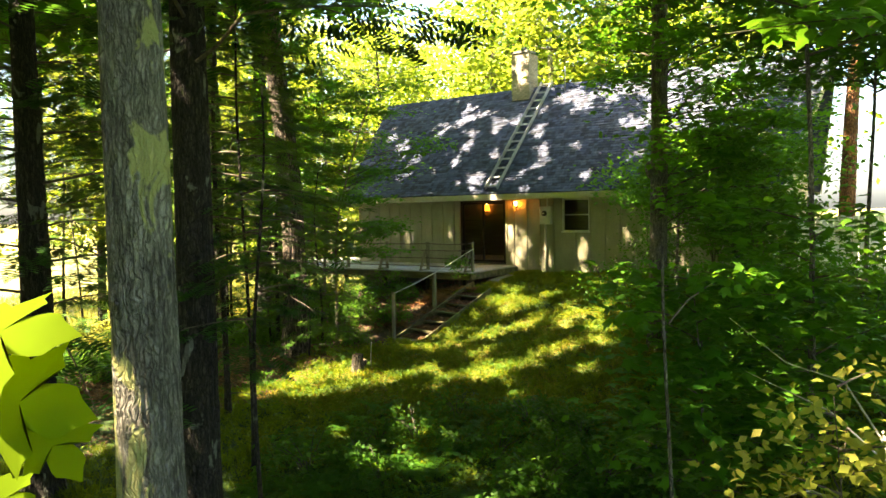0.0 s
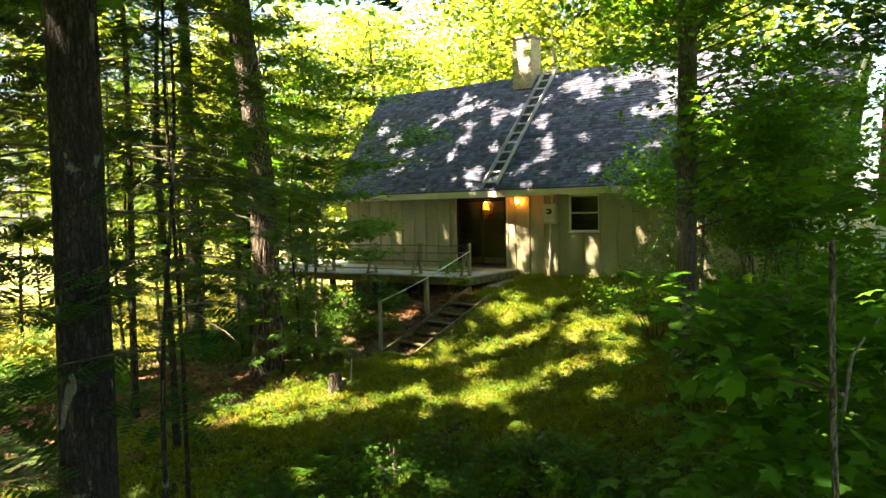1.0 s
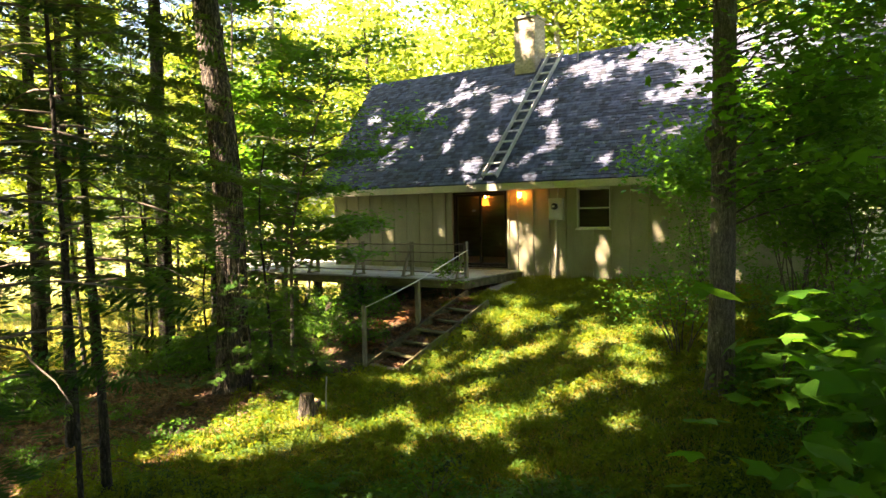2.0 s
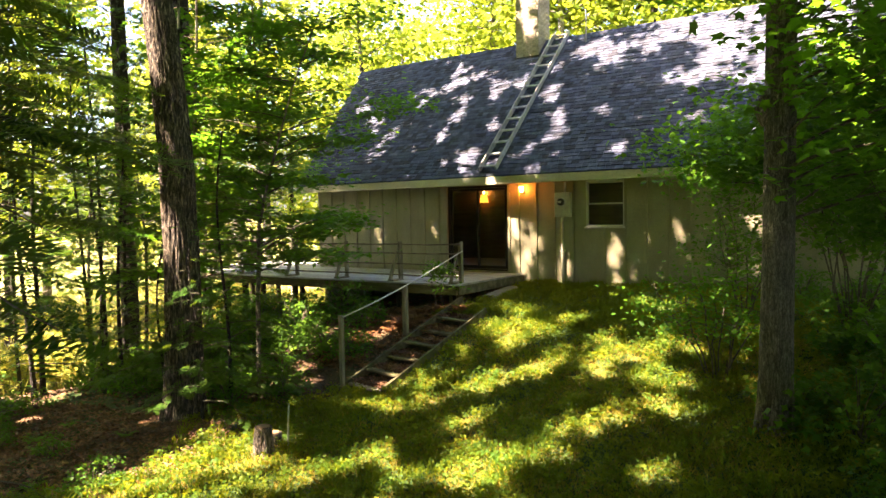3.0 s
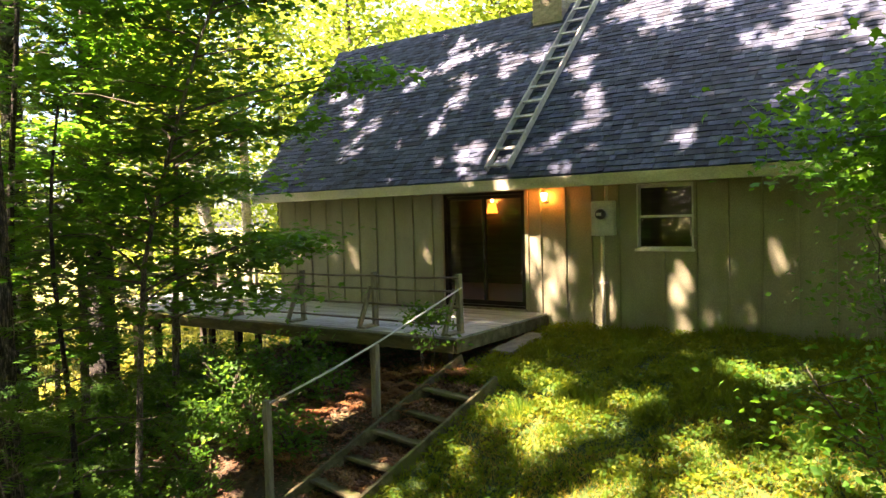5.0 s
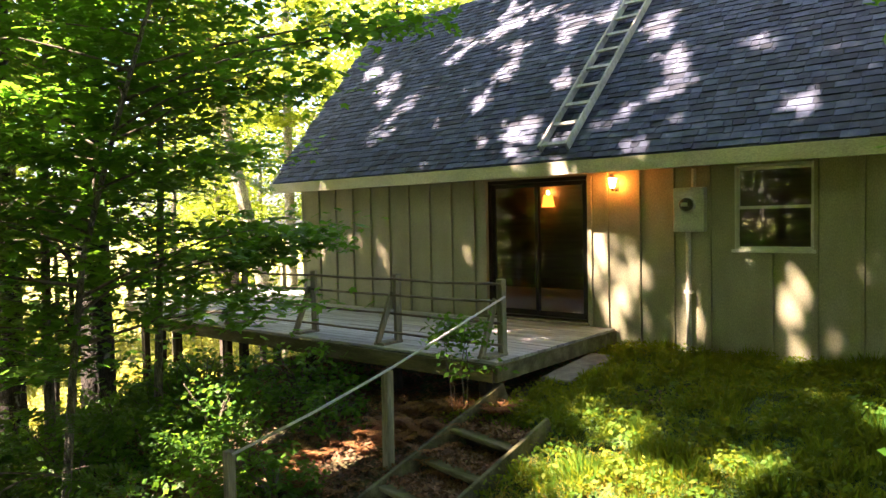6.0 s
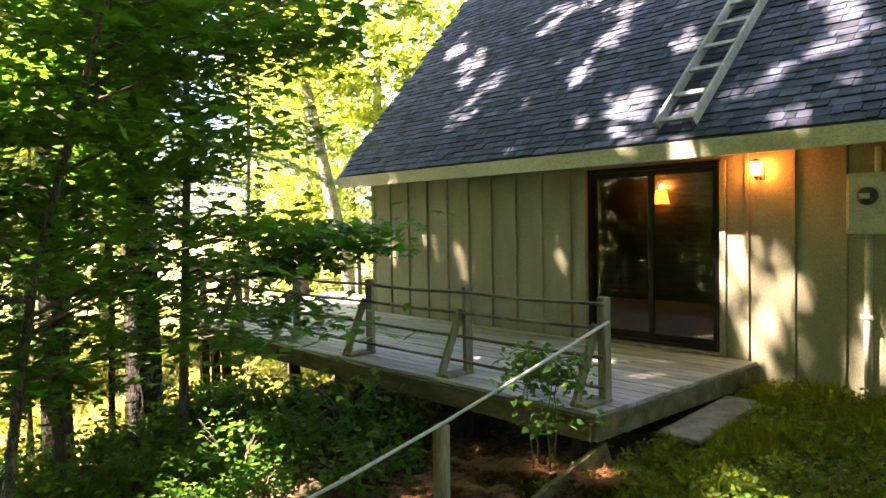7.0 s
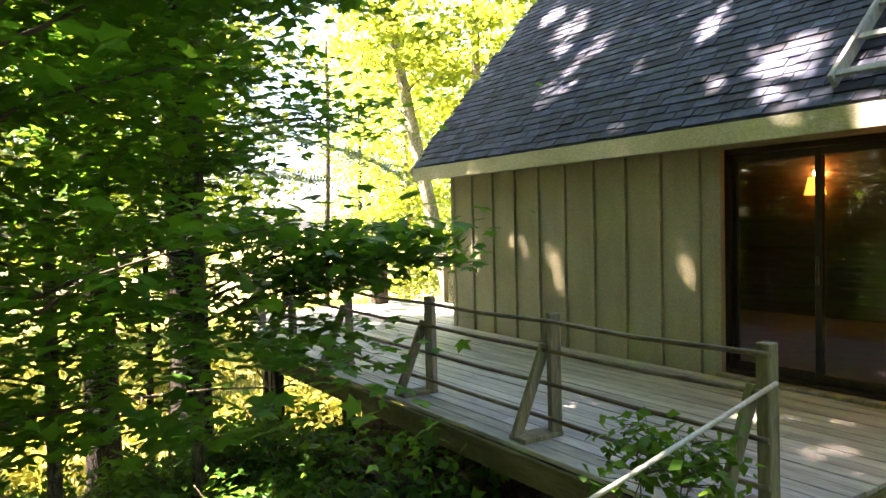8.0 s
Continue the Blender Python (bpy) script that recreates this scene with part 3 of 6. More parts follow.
def build_openings():
    d = thing("sliding_door", label="two-panel sliding glass door in a dark bronze frame, closed")
    d.parent = cabin
    fr = bmesh.new()
    for a in ((0.003, 0.05, 0.02, 0.12, 0.035, 2.215), (1.78, 1.827, 0.02, 0.12, 0.035, 2.215), (0.05, 1.78, 0.02, 0.12, 2.16, 2.215), (0.05, 1.78, 0.0, 0.12, 0.035, 0.075)):
        box(fr, *a, bevel=0.003)
    part("frame", fr, BRONZE, d)
    for x0, x1, y in ((0.05, 0.945, 0.075), (0.885, 1.78, 0.040)):
        p = bmesh.new()
        for a in ((x0, x0 + 0.06, y, y + 0.03, 0.078, 2.156), (x1 - 0.06, x1, y, y + 0.03, 0.078, 2.156), (x0 + 0.06, x1 - 0.06, y, y + 0.03, 2.09, 2.156),
                  (x0 + 0.06, x1 - 0.06, y, y + 0.03, 0.078, 0.16)):
            box(p, *a, bevel=0.003)
        panel = part("panel", p, BRONZE, d)
        g = part("pane", a_box(x0 + 0.058, x1 - 0.058, y + 0.012, y + 0.018, 0.158, 2.092), GLASS, panel)
        g.visible_shadow = False
    part("handle", a_beam((0.915, 0.03, 0.95), (0.915, 0.03, 1.2), 0.03, 0.03, 0.006), DARKMETAL, d)
    part("threshold", a_box(-0.03, 1.86, -0.10, 0.02, -0.0, 0.034, 0.004), GREYWOOD, d, "weathered wooden threshold")
    w = thing("window", label="double-hung window in a pale aluminium frame with dark panes")
    w.parent = cabin
    x0, x1, z0, z1 = 3.93, 4.85, 1.14, 2.22
    fr = bmesh.new()
    for a in ((x0, x0 + 0.026, -0.02, 0.1, z0, z1), (x1 - 0.026, x1, -0.02, 0.1, z0, z1), (x0 + 0.026, x1 - 0.026, -0.02, 0.1, z1 - 0.03, z1), (x0 + 0.026, x1 - 0.026, -0.02, 0.1, z0, z0 + 0.028)):
        box(fr, *a, bevel=0.003)
    part("window_frame", fr, ALU, w)
    for lo, hi, y in ((z0 + 0.03, 1.70, 0.03), (1.66, z1 - 0.032, 0.055)):
        sb = bmesh.new()
        for a in ((x0 + 0.028, x0 + 0.043, y, y + 0.022, lo, hi), (x1 - 0.043, x1 - 0.028, y, y + 0.022, lo, hi), (x0 + 0.043, x1 - 0.043, y, y + 0.022, hi - 0.035, hi), (x0 + 0.043, x1 - 0.043, y, y + 0.022, lo, lo + 0.018)):
            box(sb, *a)
        sash = part("sash", sb, ALU, w)
        g = part("pane", a_box(x0 + 0.041, x1 - 0.041, y + 0.008, y + 0.013, lo + 0.016, hi - 0.033), GLASS, sash)
        g.visible_shadow = False
    part("window_sill", a_box(x0 - 0.03, x1 + 0.03, -0.06, -0.021, z0 - 0.03, z0 + 0.012, 0.003), ALU, w)


def build_indoors():
    zt = 2.66
    tagged(part("floor", a_box(XL + 0.15, XR - 0.15, 0.15, DEPTH - 0.15, -0.05, 0.02), INFLOOR), "dull beige carpeted floor indoors", "floor", kind="structure")
    tagged(part("ceiling", a_box(XL + 0.15, XR - 0.15, 0.15, DEPTH - 0.15, zt, zt + 0.04), PANELLING), "dark wooden ceiling indoors", "ceiling", kind="structure")
    bm = a_box(XL + 0.15, XR - 0.15, 4.42, 4.5, 0.02, zt)
    for k in range(24):
        z = 0.06 + k * 0.108
        box(bm, XL + 0.16, XR - 0.16, 4.396 + 0.006 * (k % 3), 4.419, z, z + 0.092)
    tagged(part("partition", bm, PANELLING), "dark wood-panelled inner wall", "wall", kind="structure")
    lamp = thing("wall_sconce", (-1.45, 4.40, 2.05), label="small glowing wall sconce on the panelled inner wall", category="lamp")
    part("backplate", a_box(-0.05, 0.05, -0.02, 0.0, -0.08, 0.08, 0.006), DARKMETAL, lamp)
    part("bulb", a_tube([(0, -0.10, 0.08), (0, -0.10, 0.12), (0, -0.10, 0.16)], [0.02, 0.035, 0.015], 12), GLOW_IN, lamp, "warm glowing bulb")
    part("shade", a_tube([(0, -0.10, -0.20), (0, -0.10, 0.06)], [0.15, 0.10], 20), GLOW_SHADE, lamp, "amber lampshade lit from within")
    part("arm", a_tube([(0, -0.01, 0), (0, -0.05, -0.09), (0, -0.09, -0.06)], [0.008] * 3, 8), DARKMETAL, lamp)


def build_fixtures():
    lt = thing("porch_light", (2.29, -0.0, 2.06), label="lit wall lantern with a warm orange glow under the eave", category="lamp")
    part("backplate", a_box(-0.045, 0.045, -0.022, -0.001, -0.10, 0.06, 0.006), DARKMETAL, lt)
    part("arm", a_tube([(0, -0.02, -0.05), (0, -0.07, -0.10), (0, -0.13, -0.09)], [0.009] * 3, 8), BRASS, lt)
    part("glass", a_tube([(0, -0.13, -0.055), (0, -0.13, -0.045), (0, -0.13, 0.02), (0, -0.13, 0.085)], [0.022, 0.038, 0.050, 0.058], 16), GLOW, lt, "lit frosted amber glass")
    part("rim", a_tube([(0, -0.13, 0.085), (0, -0.13, 0.10), (0, -0.13, 0.125)], [0.062, 0.045, 0.010], 16), BRASS, lt, "tarnished brass cap")
    part("cup", a_tube([(0, -0.13, -0.095), (0, -0.13, -0.075), (0, -0.13, -0.055)], [0.008, 0.026, 0.030], 12), BRASS, lt)
    mb = thing("electric_meter", (3.38, 0, 1.38), label="grey-painted electric meter box with round glass meter and conduit", category="meter")
    part("box", a_box(-0.205, 0.205, -0.155, -0.024, 0.0, 0.585, 0.012), METERGREY, mb)
    part("cover", a_box(-0.18, 0.18, -0.172, -0.156, 0.04, 0.55, 0.006), METERGREY, mb)
    part("ring", a_tube([(0.0, -0.172, 0.36), (0.0, -0.20, 0.36)], [0.105, 0.10], 24), GALV, mb)
    meter = part("meter", a_tube([(0.0, -0.20, 0.36), (0.0, -0.25, 0.36), (0.0, -0.285, 0.36), (0.0, -0.295, 0.36)], [0.088, 0.086, 0.07, 0.03], 24), DARKMETAL, mb, "dark round meter face")
    part("dial", a_box(-0.045, 0.045, -0.301, -0.296, 0.335, 0.385), METERGREY, meter)
    part("conduit", a_tube([(-0.03, -0.075, 0.0), (-0.03, -0.075, -0.8), (-0.03, -0.07, -1.66)], [0.035] * 3, 12), METERGREY, mb)
    part("strap", a_box(-0.085, 0.025, -0.115, -0.001, -0.82, -0.785), GALV, mb)
    part("upper_conduit", a_tube([(0.05, -0.08, 0.58), (0.05, -0.08, 0.83)], [0.03, 0.03], 12), METERGREY, mb)


def build_ladder():
    lad = thing("roof_ladder", label="long silvered wooden ladder lying on the shingles up to the ridge", category="ladder")
    yb, yt = -0.33, 3.74
    def at(x, y, h):
        n = Vector((0, -math.sin(SLOPE), math.cos(SLOPE)))
        return Vector((x, y, roof_z(y))) + n * h
    skew = 0.18
    for x in (1.27, 1.72):
        part("rail", a_beam(at(x, yb, 0.095), at(x + skew, yt, 0.095), 0.042, 0.125, 0.006, (0, -0.7, 0.7)), LADDERWOOD, lad)
    n = 13
    for k in range(n):
        f = 0.012 + k / (n - 0.4)
        y = yb + (yt - yb) * f
        x = skew * f
        part("rung", a_beam(at(1.285 + x, y, 0.115), at(1.705 + x, y, 0.115), 0.075, 0.032, 0.004, (0, -0.7, 0.7)), LADDERWOOD, lad)
    part("top_tie", a_beam(at(1.30 + skew, RIDGE_Y - 0.02, 0.17), at(1.80 + skew, RIDGE_Y - 0.02, 0.17), 0.06, 0.04, 0.004), LADDERWOOD, lad)
    pole = thing("roof_vent_pipe", (2.55, 3.35, roof_z(3.35) - 0.05), label="thin upright metal pipe at the roof ridge", category="pipe")
    part("pipe", a_tube([(0, 0, 0), (0.01, 0, 0.55), (0.0, 0, 0.95)], [0.022, 0.02, 0.02], 8), GALV, pole)


build_walls()
roof_part = build_roof()
build_chimney()
build_openings()
build_indoors()
build_fixtures()
build_ladder()


# ---- deck, railing and steps ----
DECK = [(2.25, -0.03), (2.25, -3.0), (-4.9, -3.0), (-8.3, -2.0), (-8.3, 1.6), (-4.72, 1.6), (-4.72, -0.03)]


def deck_span(y):
    """Where the boards of the row at y begin and end."""
    if y < -2.0:
        left = -4.9 - 3.4 * (y + 3.0)
    else:
        left = -8.3
    return left, (2.25 if y < -0.03 else -4.74)


def build_deck():
    dk = thing("deck", label="grey weathered plank deck along the cabin front, raised on posts", category="deck")
    rnd = random.Random(8)
    w, gap = 0.136, 0.011
    y = -2.995
    while y < 1.5:
        a, b = deck_span(y + w / 2)
        cuts = [a + rnd.uniform(0.6, 3.4)]
        while cuts[-1] + 3.6 < b - 0.4:
            cuts.append(cuts[-1] + 3.6)
        ends = [a, *[c for c in cuts if c < b - 0.3], b]
        for p, q in zip(ends, ends[1:]):
            lift = rnd.uniform(-0.003, 0.003)
            hi = min(y + w, -0.035) if (y < -0.035 and q > -4.72) else y + w
            part("board", a_box(p + 0.002, q - 0.002 + (0.03 if q == b and b > 2 else 0), y, hi, -0.036 + lift, lift, 0.004), DECKWOOD, dk)
        y += w + gap
    for a, b in zip(DECK[:5], DECK[1:6]):
        d = (Vector((*b, 0)) - Vector((*a, 0))).normalized() * 0.02
        off = Vector((d.y, -d.x, 0)) * 0.9
        part("rim_board", a_beam(Vector((*a, -0.135)) - off, Vector((*b, -0.135)) - off, 0.04, 0.19, 0.005), MOSSWOOD, dk, "mossy grey-brown rim board")
    for x in np.arange(-7.6, 2.0, 0.8):
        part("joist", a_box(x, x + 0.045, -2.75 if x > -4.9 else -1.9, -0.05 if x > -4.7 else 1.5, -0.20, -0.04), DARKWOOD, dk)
    for x, y in ((1.9, -2.7), (0.35, -2.6), (-1.4, -2.6), (-3.1, -2.6), (-4.78, -2.82), (-6.0, -2.45), (-7.3, -2.1), (-7.9, -1.8), (-8.05, 0.2), (-4.9, -0.6), (-6.6, -0.6), (-2.2, -0.6), (-8.0, 1.3)):
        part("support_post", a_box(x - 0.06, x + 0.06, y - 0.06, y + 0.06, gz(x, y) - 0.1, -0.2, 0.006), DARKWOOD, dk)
    st = part("door_step", a_beam((2.47, -2.08, -0.355), (2.47, -0.78, -0.262), 0.40, 0.05, 0.012), CONCRETE)
    tagged(st, "low grey slab step beside the deck", "step")


POSTS = [2.10, 0.42, -1.26, -2.98, -4.70]


def build_railing():
    r = thing("deck_railing", label="deck railing of braced wooden posts and four thin pipe rails", category="railing")
    rnd = random.Random(3)
    for x in POSTS:
        lean = rnd.uniform(-0.02, 0.02)
        part("post", a_beam((x, -2.62, 0.0), (x + lean, -2.62 + rnd.uniform(-0.01, 0.01), 0.90), 0.085, 0.085, 0.007), GREYWOOD, r)
        part("brace", a_beam((x - 0.085, -2.93, 0.0), (x - 0.075, -2.64, 0.66), 0.085, 0.045, 0.006, (1, 0, 0)), GREYWOOD, r)
        part("foot_block", a_box(x - 0.13, x + 0.05, -2.95, -2.58, 0.001, 0.035, 0.004), GREYWOOD, r)
    for z in (0.84, 0.635, 0.385, 0.135):
        pts = [(2.14, -2.675, z)]
        for k, x in enumerate(POSTS):
            if k:
                pts.append(((x + POSTS[k - 1]) / 2, -2.675, z - 0.012 + rnd.uniform(-0.006, 0.006)))
            pts.append((x, -2.675, z + rnd.uniform(-0.006, 0.006)))
        pts.append((-4.95, -2.66, z - 0.01))
        part("rail", a_tube(pts, [0.0165] * len(pts), 8), RAILMETAL, r)
    end = thing("end_railing", label="end railing of two grey planks, brown post and wires", category="railing")
    for z in (0.76, 0.52):
        part("plank", a_beam((-8.22, -2.0, z), (-8.22, 0.45, z - 0.02), 0.035, 0.16, 0.005), GREYWOOD, end)
    for x, y, s in ((-8.14, 0.55, 0.13), (-8.14, 2.1, 0.06), (-8.16, -1.95, 0.06), (-6.5, -2.42, 0.05)):
        part("post", a_box(x - s, x + s, y - s, y + s, 0.0 if y < 1.6 else -2.6, 0.92, 0.008), DARKWOOD if s > 0.1 else GREYWOOD, end)
    for z in (0.8, 0.58, 0.34, 0.12):
        part("wire", a_tube([(-8.2, 0.5, z), (-8.2, 1.3, z - 0.02), (-8.2, 2.1, z)], [0.009] * 3, 6), RAILMETAL, end)
    for z in (0.84, 0.62, 0.37, 0.13):
        part("wire", a_tube([(-4.95, -2.66, z), (-6.5, -2.40, z - 0.02), (-8.16, -1.95, z)], [0.009] * 3, 6), RAILMETAL, end)


RIGHT_LOW, RIGHT_TOP = Vector((2.70, -6.15, -1.60)), Vector((3.17, -3.35, -0.48))
ACROSS = Vector((-0.98, 0.16, 0.0)) * 1.02


def build_steps():
    st = thing("garden_steps", label="old timber-edged steps filled with dead leaves, leading up to the deck", category="steps")
    for off in (Vector((0, 0, 0)), ACROSS):
        part("stringer", a_beam(RIGHT_LOW + off - (Vector((0, 0, 0.03)) if off.length else Vector((0, 0, 0))), RIGHT_TOP + off + (Vector((0.1, 0.35, 0.14)) if off.length else Vector((0, 0, 0))), 0.05, 0.20, 0.008), MOSSWOOD, st)
    n = STEPS
    rnd = random.Random(31)
    for k in range(n):
        p = RIGHT_LOW.lerp(RIGHT_TOP, (k + 0.2) / n)
        a = p + ACROSS * 0.03 + Vector((0, rnd.uniform(-0.03, 0.03), rnd.uniform(-0.03, 0.0)))
        b = p + ACROSS * 0.97 + Vector((0, rnd.uniform(-0.03, 0.03), rnd.uniform(-0.05, 0.0)))
        part("tread_board", a_beam(a, b, 0.15 + 0.04 * (k % 2), 0.045, 0.008), PALETREAD if k < 1 else MOSSWOOD, st, "worn pale tread board" if k < 1 else "mossy split tread board")
        # near-black wood gives the recess under each tread its shade
        if k > 1:
            part("riser_board", a_beam(a + Vector((0.0, 0.09, -0.10)), b + Vector((0.0, 0.09, -0.10)), 0.03, 0.15, 0.004), DARKWOOD, st, "rotten riser board, near black for the shade under the tread")
    f = bmesh.new()
    for k in range(n):
        p = RIGHT_LOW.lerp(RIGHT_TOP, (k + 0.2) / n) + Vector((0.01, 0.10, -0.025))
        q = RIGHT_LOW.lerp(RIGHT_TOP, (k + 1.2) / n) + Vector((0.01, 0.10, 0.0))
        q.z = p.z + 0.025
        v = [p + ACROSS * 0.03, p + ACROSS * 0.97, q + ACROSS * 0.97, q + ACROSS * 0.03]
        top = [f.verts.new(x) for x in v]
        low = [f.verts.new(x - Vector((0, 0, 0.26))) for x in v]
        f.faces.new(top[::-1])
        for s in range(4):
            f.faces.new((top[s], top[(s + 1) % 4], low[(s + 1) % 4], low[s]))
    bmesh.ops.recalc_face_normals(f, faces=f.faces)
    part("tread_fill", f, SOILFILL, st, "packed soil and dead leaves")
    hr = thing("handrail", label="sloping pale pipe handrail on two weathered posts beside the steps", category="handrail")
    low, mid = Vector((1.66, -6.04, -0.30)), Vector((1.74, -4.20, 0.06))
    for p, s in ((low, 0.04), (mid, 0.048)):
        g = gz(p.x, p.y)
        part("post", a_beam((p.x, p.y, g - 0.15), (p.x + 0.01, p.y, p.z), 2 * s, 2 * s, 0.008), GREYWOOD, hr)
    e = Vector((2.17, -2.66, 0.70))
    pts = [low + Vector((0.055, 0, -0.03)), low.lerp(mid, 0.5) + Vector((0.058, 0, -0.02)), mid + Vector((0.065, 0, 0.03)), mid.lerp(e, 0.5) + Vector((0.03, 0, 0.01)), e]
    part("pipe", a_tube(pts, [0.0135] * 5, 10), GALV, hr, "pale galvanised pipe")


STEPS = 6
PALETREAD = surface("pale_worn_board", (0.16, 0.13, 0.09), (0.26, 0.22, 0.16), (0.38, 0.33, 0.25), 7, (0.15, 1, 1), 0.85, 0.4, 0.005, 60)
SOILFILL = surface("packed_soil", (0.05, 0.03, 0.016), (0.10, 0.06, 0.033), (0.19, 0.12, 0.07), 8, (1, 1, 1), 0.95, 0.7, 0.02, 50)
build_deck()
build_railing()
build_steps()

# ---- vegetation helpers ----
# places where the sun comes through the canopy: x, y, z, half-width
LOW_LAWN_SUN = [(5.3, -7.1, -1.35, .35), (3.2, -9.2, -1.7, .35), (2.2, -10.05, -1.8, 0.7), (2.8, -10.4, -1.8, 0.6), (4.15, -9.4, -1.74, 0.4), (5.57, -9.2, -1.6, 0.32),
                (6.1, -8.62, -1.5, 0.42), (8.1, -8.2, -1.28, 0.29), (6.58, -7.48, -1.33, 0.18), (7.65, -6.57, -1.1, 0.32),
                (3.75, -6.45, -1.47, 0.5), (4.06, -6.57, -1.47, 0.35), (4.45, -5.9, -1.33, 0.38), (1.94, -5.67, -1.7, 0.2)]
HIGH_LAWN_SUN = [(7.2, -5.4, -.95, .3), (5.4, -5.3, -1.0, .3), (6.9, -3.7, -.6, .3), (5.7, -3.9, -.7, .25), (3.85, -5.05, -1.1, 0.22), (4.3, -4.2, -0.78, 0.52), (3.8, -4, -0.75, 0.45), (4.74, -3.8, -0.7, 0.4),
                 (6.3, -4.75, -0.85, 0.48), (5.5, -4.6, -0.9, 0.25), (4, -2.98, -0.5, 0.2), (3.2, -2.84, -0.48, 0.17),
                 (3.2, -2.37, -0.45, 0.2), (2.46, -3.04, -0.52, 0.2), (5.17, -1.54, -0.28, 0.14), (5.9, -2.3, -0.39, 0.14),
                 (6.4, -1.95, -0.4, 0.4)]
WOOD_SUN = [(-0.5, -4.4, -0.6, 0.18), (0.4, -5.2, -0.8, 0.2), (0.9, -4.4, -0.7, 0.2), (-10.5, -5.5, -2.2, 1), (-13, -4, -2, 1.2),
            (0.6, -7.9, 0.5, 0.3), (1.2, -7.6, -0.3, 0.25), (1, -8.6, -0.9, 0.25), (-0.2, -7, -0.6, 0.25), (0, -6, -1, 0.3),
            (-0.8, -5.2, -0.9, 0.3), (-1.6, -6.4, -0.8, 0.3), (1.8, -9.6, -1.8, 0.5)]
MORE_WOOD_SUN = [(-2.6, -9.4, -2.1, 0.3), (-4.4, -8.2, -2.4, 0.45), (-7, -7, -2.6, 0.6), (-8.9, -5, -3, 0.8),
                 (-8.6, -9.4, -2.9, 1), (-10.6, -2.4, -3, 1.1), (1.4, -10.3, -1.8, 0.3), (1.2, -8.4, -0.6, 0.3),
                 (0.6, -4.6, -1.2, 0.2), (-0.8, -4.2, -1.1, 0.2), (0.86, -8.5, -0.4, 0.2), (1.2, -8.72, -0.95, 0.2),
                 (1.2, -3.8, -0.9, 0.25)]
SHRUB_SUN = [(13.66, -18.2, 0.4, 0.6), (7.6, -6.2, -0.07, 0.22), (8.5, -12.8, -1.9, 0.3), (10, -13.4, -1.8, 0.25),
             (7, -11.8, -1.9, 0.3), (9.6, -15, -1.7, 0.35), (11.2, -15.4, -1.4, 0.4), (12.2, -15.6, 0.3, 0.2),
             (8.6, -13.2, -1.6, 0.4), (11.6, -11.8, 0.2, 0.4), (13.5, -17.3, 0.5, 0.2), (7.6, -13.2, -1.6, 0.35),
             (9.2, -14, -1.6, 0.35), (10.4, -14.6, -1.4, 0.3)]
TREE_SUN = [(-6.2, -7.8, 1.6, .6), (-9.2, -5.0, 1.4, .7), (-10.0, -9.0, 2.6, .8), (10.8, -6.4, 3.4, 0.4), (10, -7.4, 2.6, 0.35), (10.5, -4.5, 3.2, 0.35), (9.9, -5.2, 2.2, 0.3), (11, -5.5, 3.8, 0.35),
            (7.1, -2.9, 2.4, 0.35), (7.2, -5.2, 0.8, 0.18), (12.5, -15.3, 1.25, 0.3), (12.95, -18.24, 2.5, 0.35),
            (0.3, -8.7, 0.9, 0.45), (0.3, -8.7, 2.2, 0.35), (0.2, -8.6, 4.2, 0.35), (0.82, 3.1, 7.3, 0.3),
            (-2.4, -4.7, 4.2, 0.8), (-3.2, -5.8, 5.6, 0.8), (-2.2, -5.5, 2.8, 0.7), (11.4, -14.4, 0.9, 0.3), (8.2, -5.8, 5, 0.5),
            (13.4, -16, 1.2, 0.15), (7.4, -2.6, 1.3, 0.35), (8, -4.1, 1, 0.3), (12.9, -20.9, 1.66, 0.5)]
ROOF_SUN = [(0.3, 2.1, 4.9, 0.55), (-0.5, 1.85, 4.7, 0.45), (-2.6, 1, 3.9, 0.32), (-3.4, 1.1, 3.9, 0.3), (-2.7, 0.5, 3.3, 0.3),
            (0.7, 0.1, 3, 0.3), (1.9, 2.6, 5.4, 0.35), (1.3, 1.5, 4.3, 0.25), (-3.6, 1.6, 4.5, 0.4), (-2.2, 2.2, 5.1, 0.4),
            (-1.2, 2.6, 5.5, 0.4), (0.9, 1, 3.9, 0.35), (1.1, 2.3, 5.2, 0.4), (-0.6, 0.9, 3.8, 0.3), (2.1, 0, 2.9, 0.3),
            (-4.2, 0.4, 3.3, 0.25), (-4.6, 2, 4.9, 0.35)]
FAR_ROOF_SUN = [(2.9, 1.1, 3.9, 0.3), (2.4, 0.3, 3.2, 0.35), (3.2, -0.1, 2.7, 0.25), (4.7, 0, 2.9, 0.25), (4.5, 1.9, 4.7, 0.2),
                (3.6, 2.6, 5.4, 0.6), (6, 2.1, 4.9, 0.7), (6.5, 2.7, 5.3, 0.8), (7.6, 1.5, 4.3, 0.5), (2.8, 3.1, 5.9, 0.4),
                (7.7, 2.2, 4.9, 0.7), (8.6, 2.9, 5.6, 0.8), (5, 3.3, 6, 0.6), (2.3, 1.8, 4.7, 0.4), (2.9, 0.6, 3.5, 0.3),
                (3.8, 1, 3.9, 0.3), (6.4, 0.6, 3.5, 0.25)]
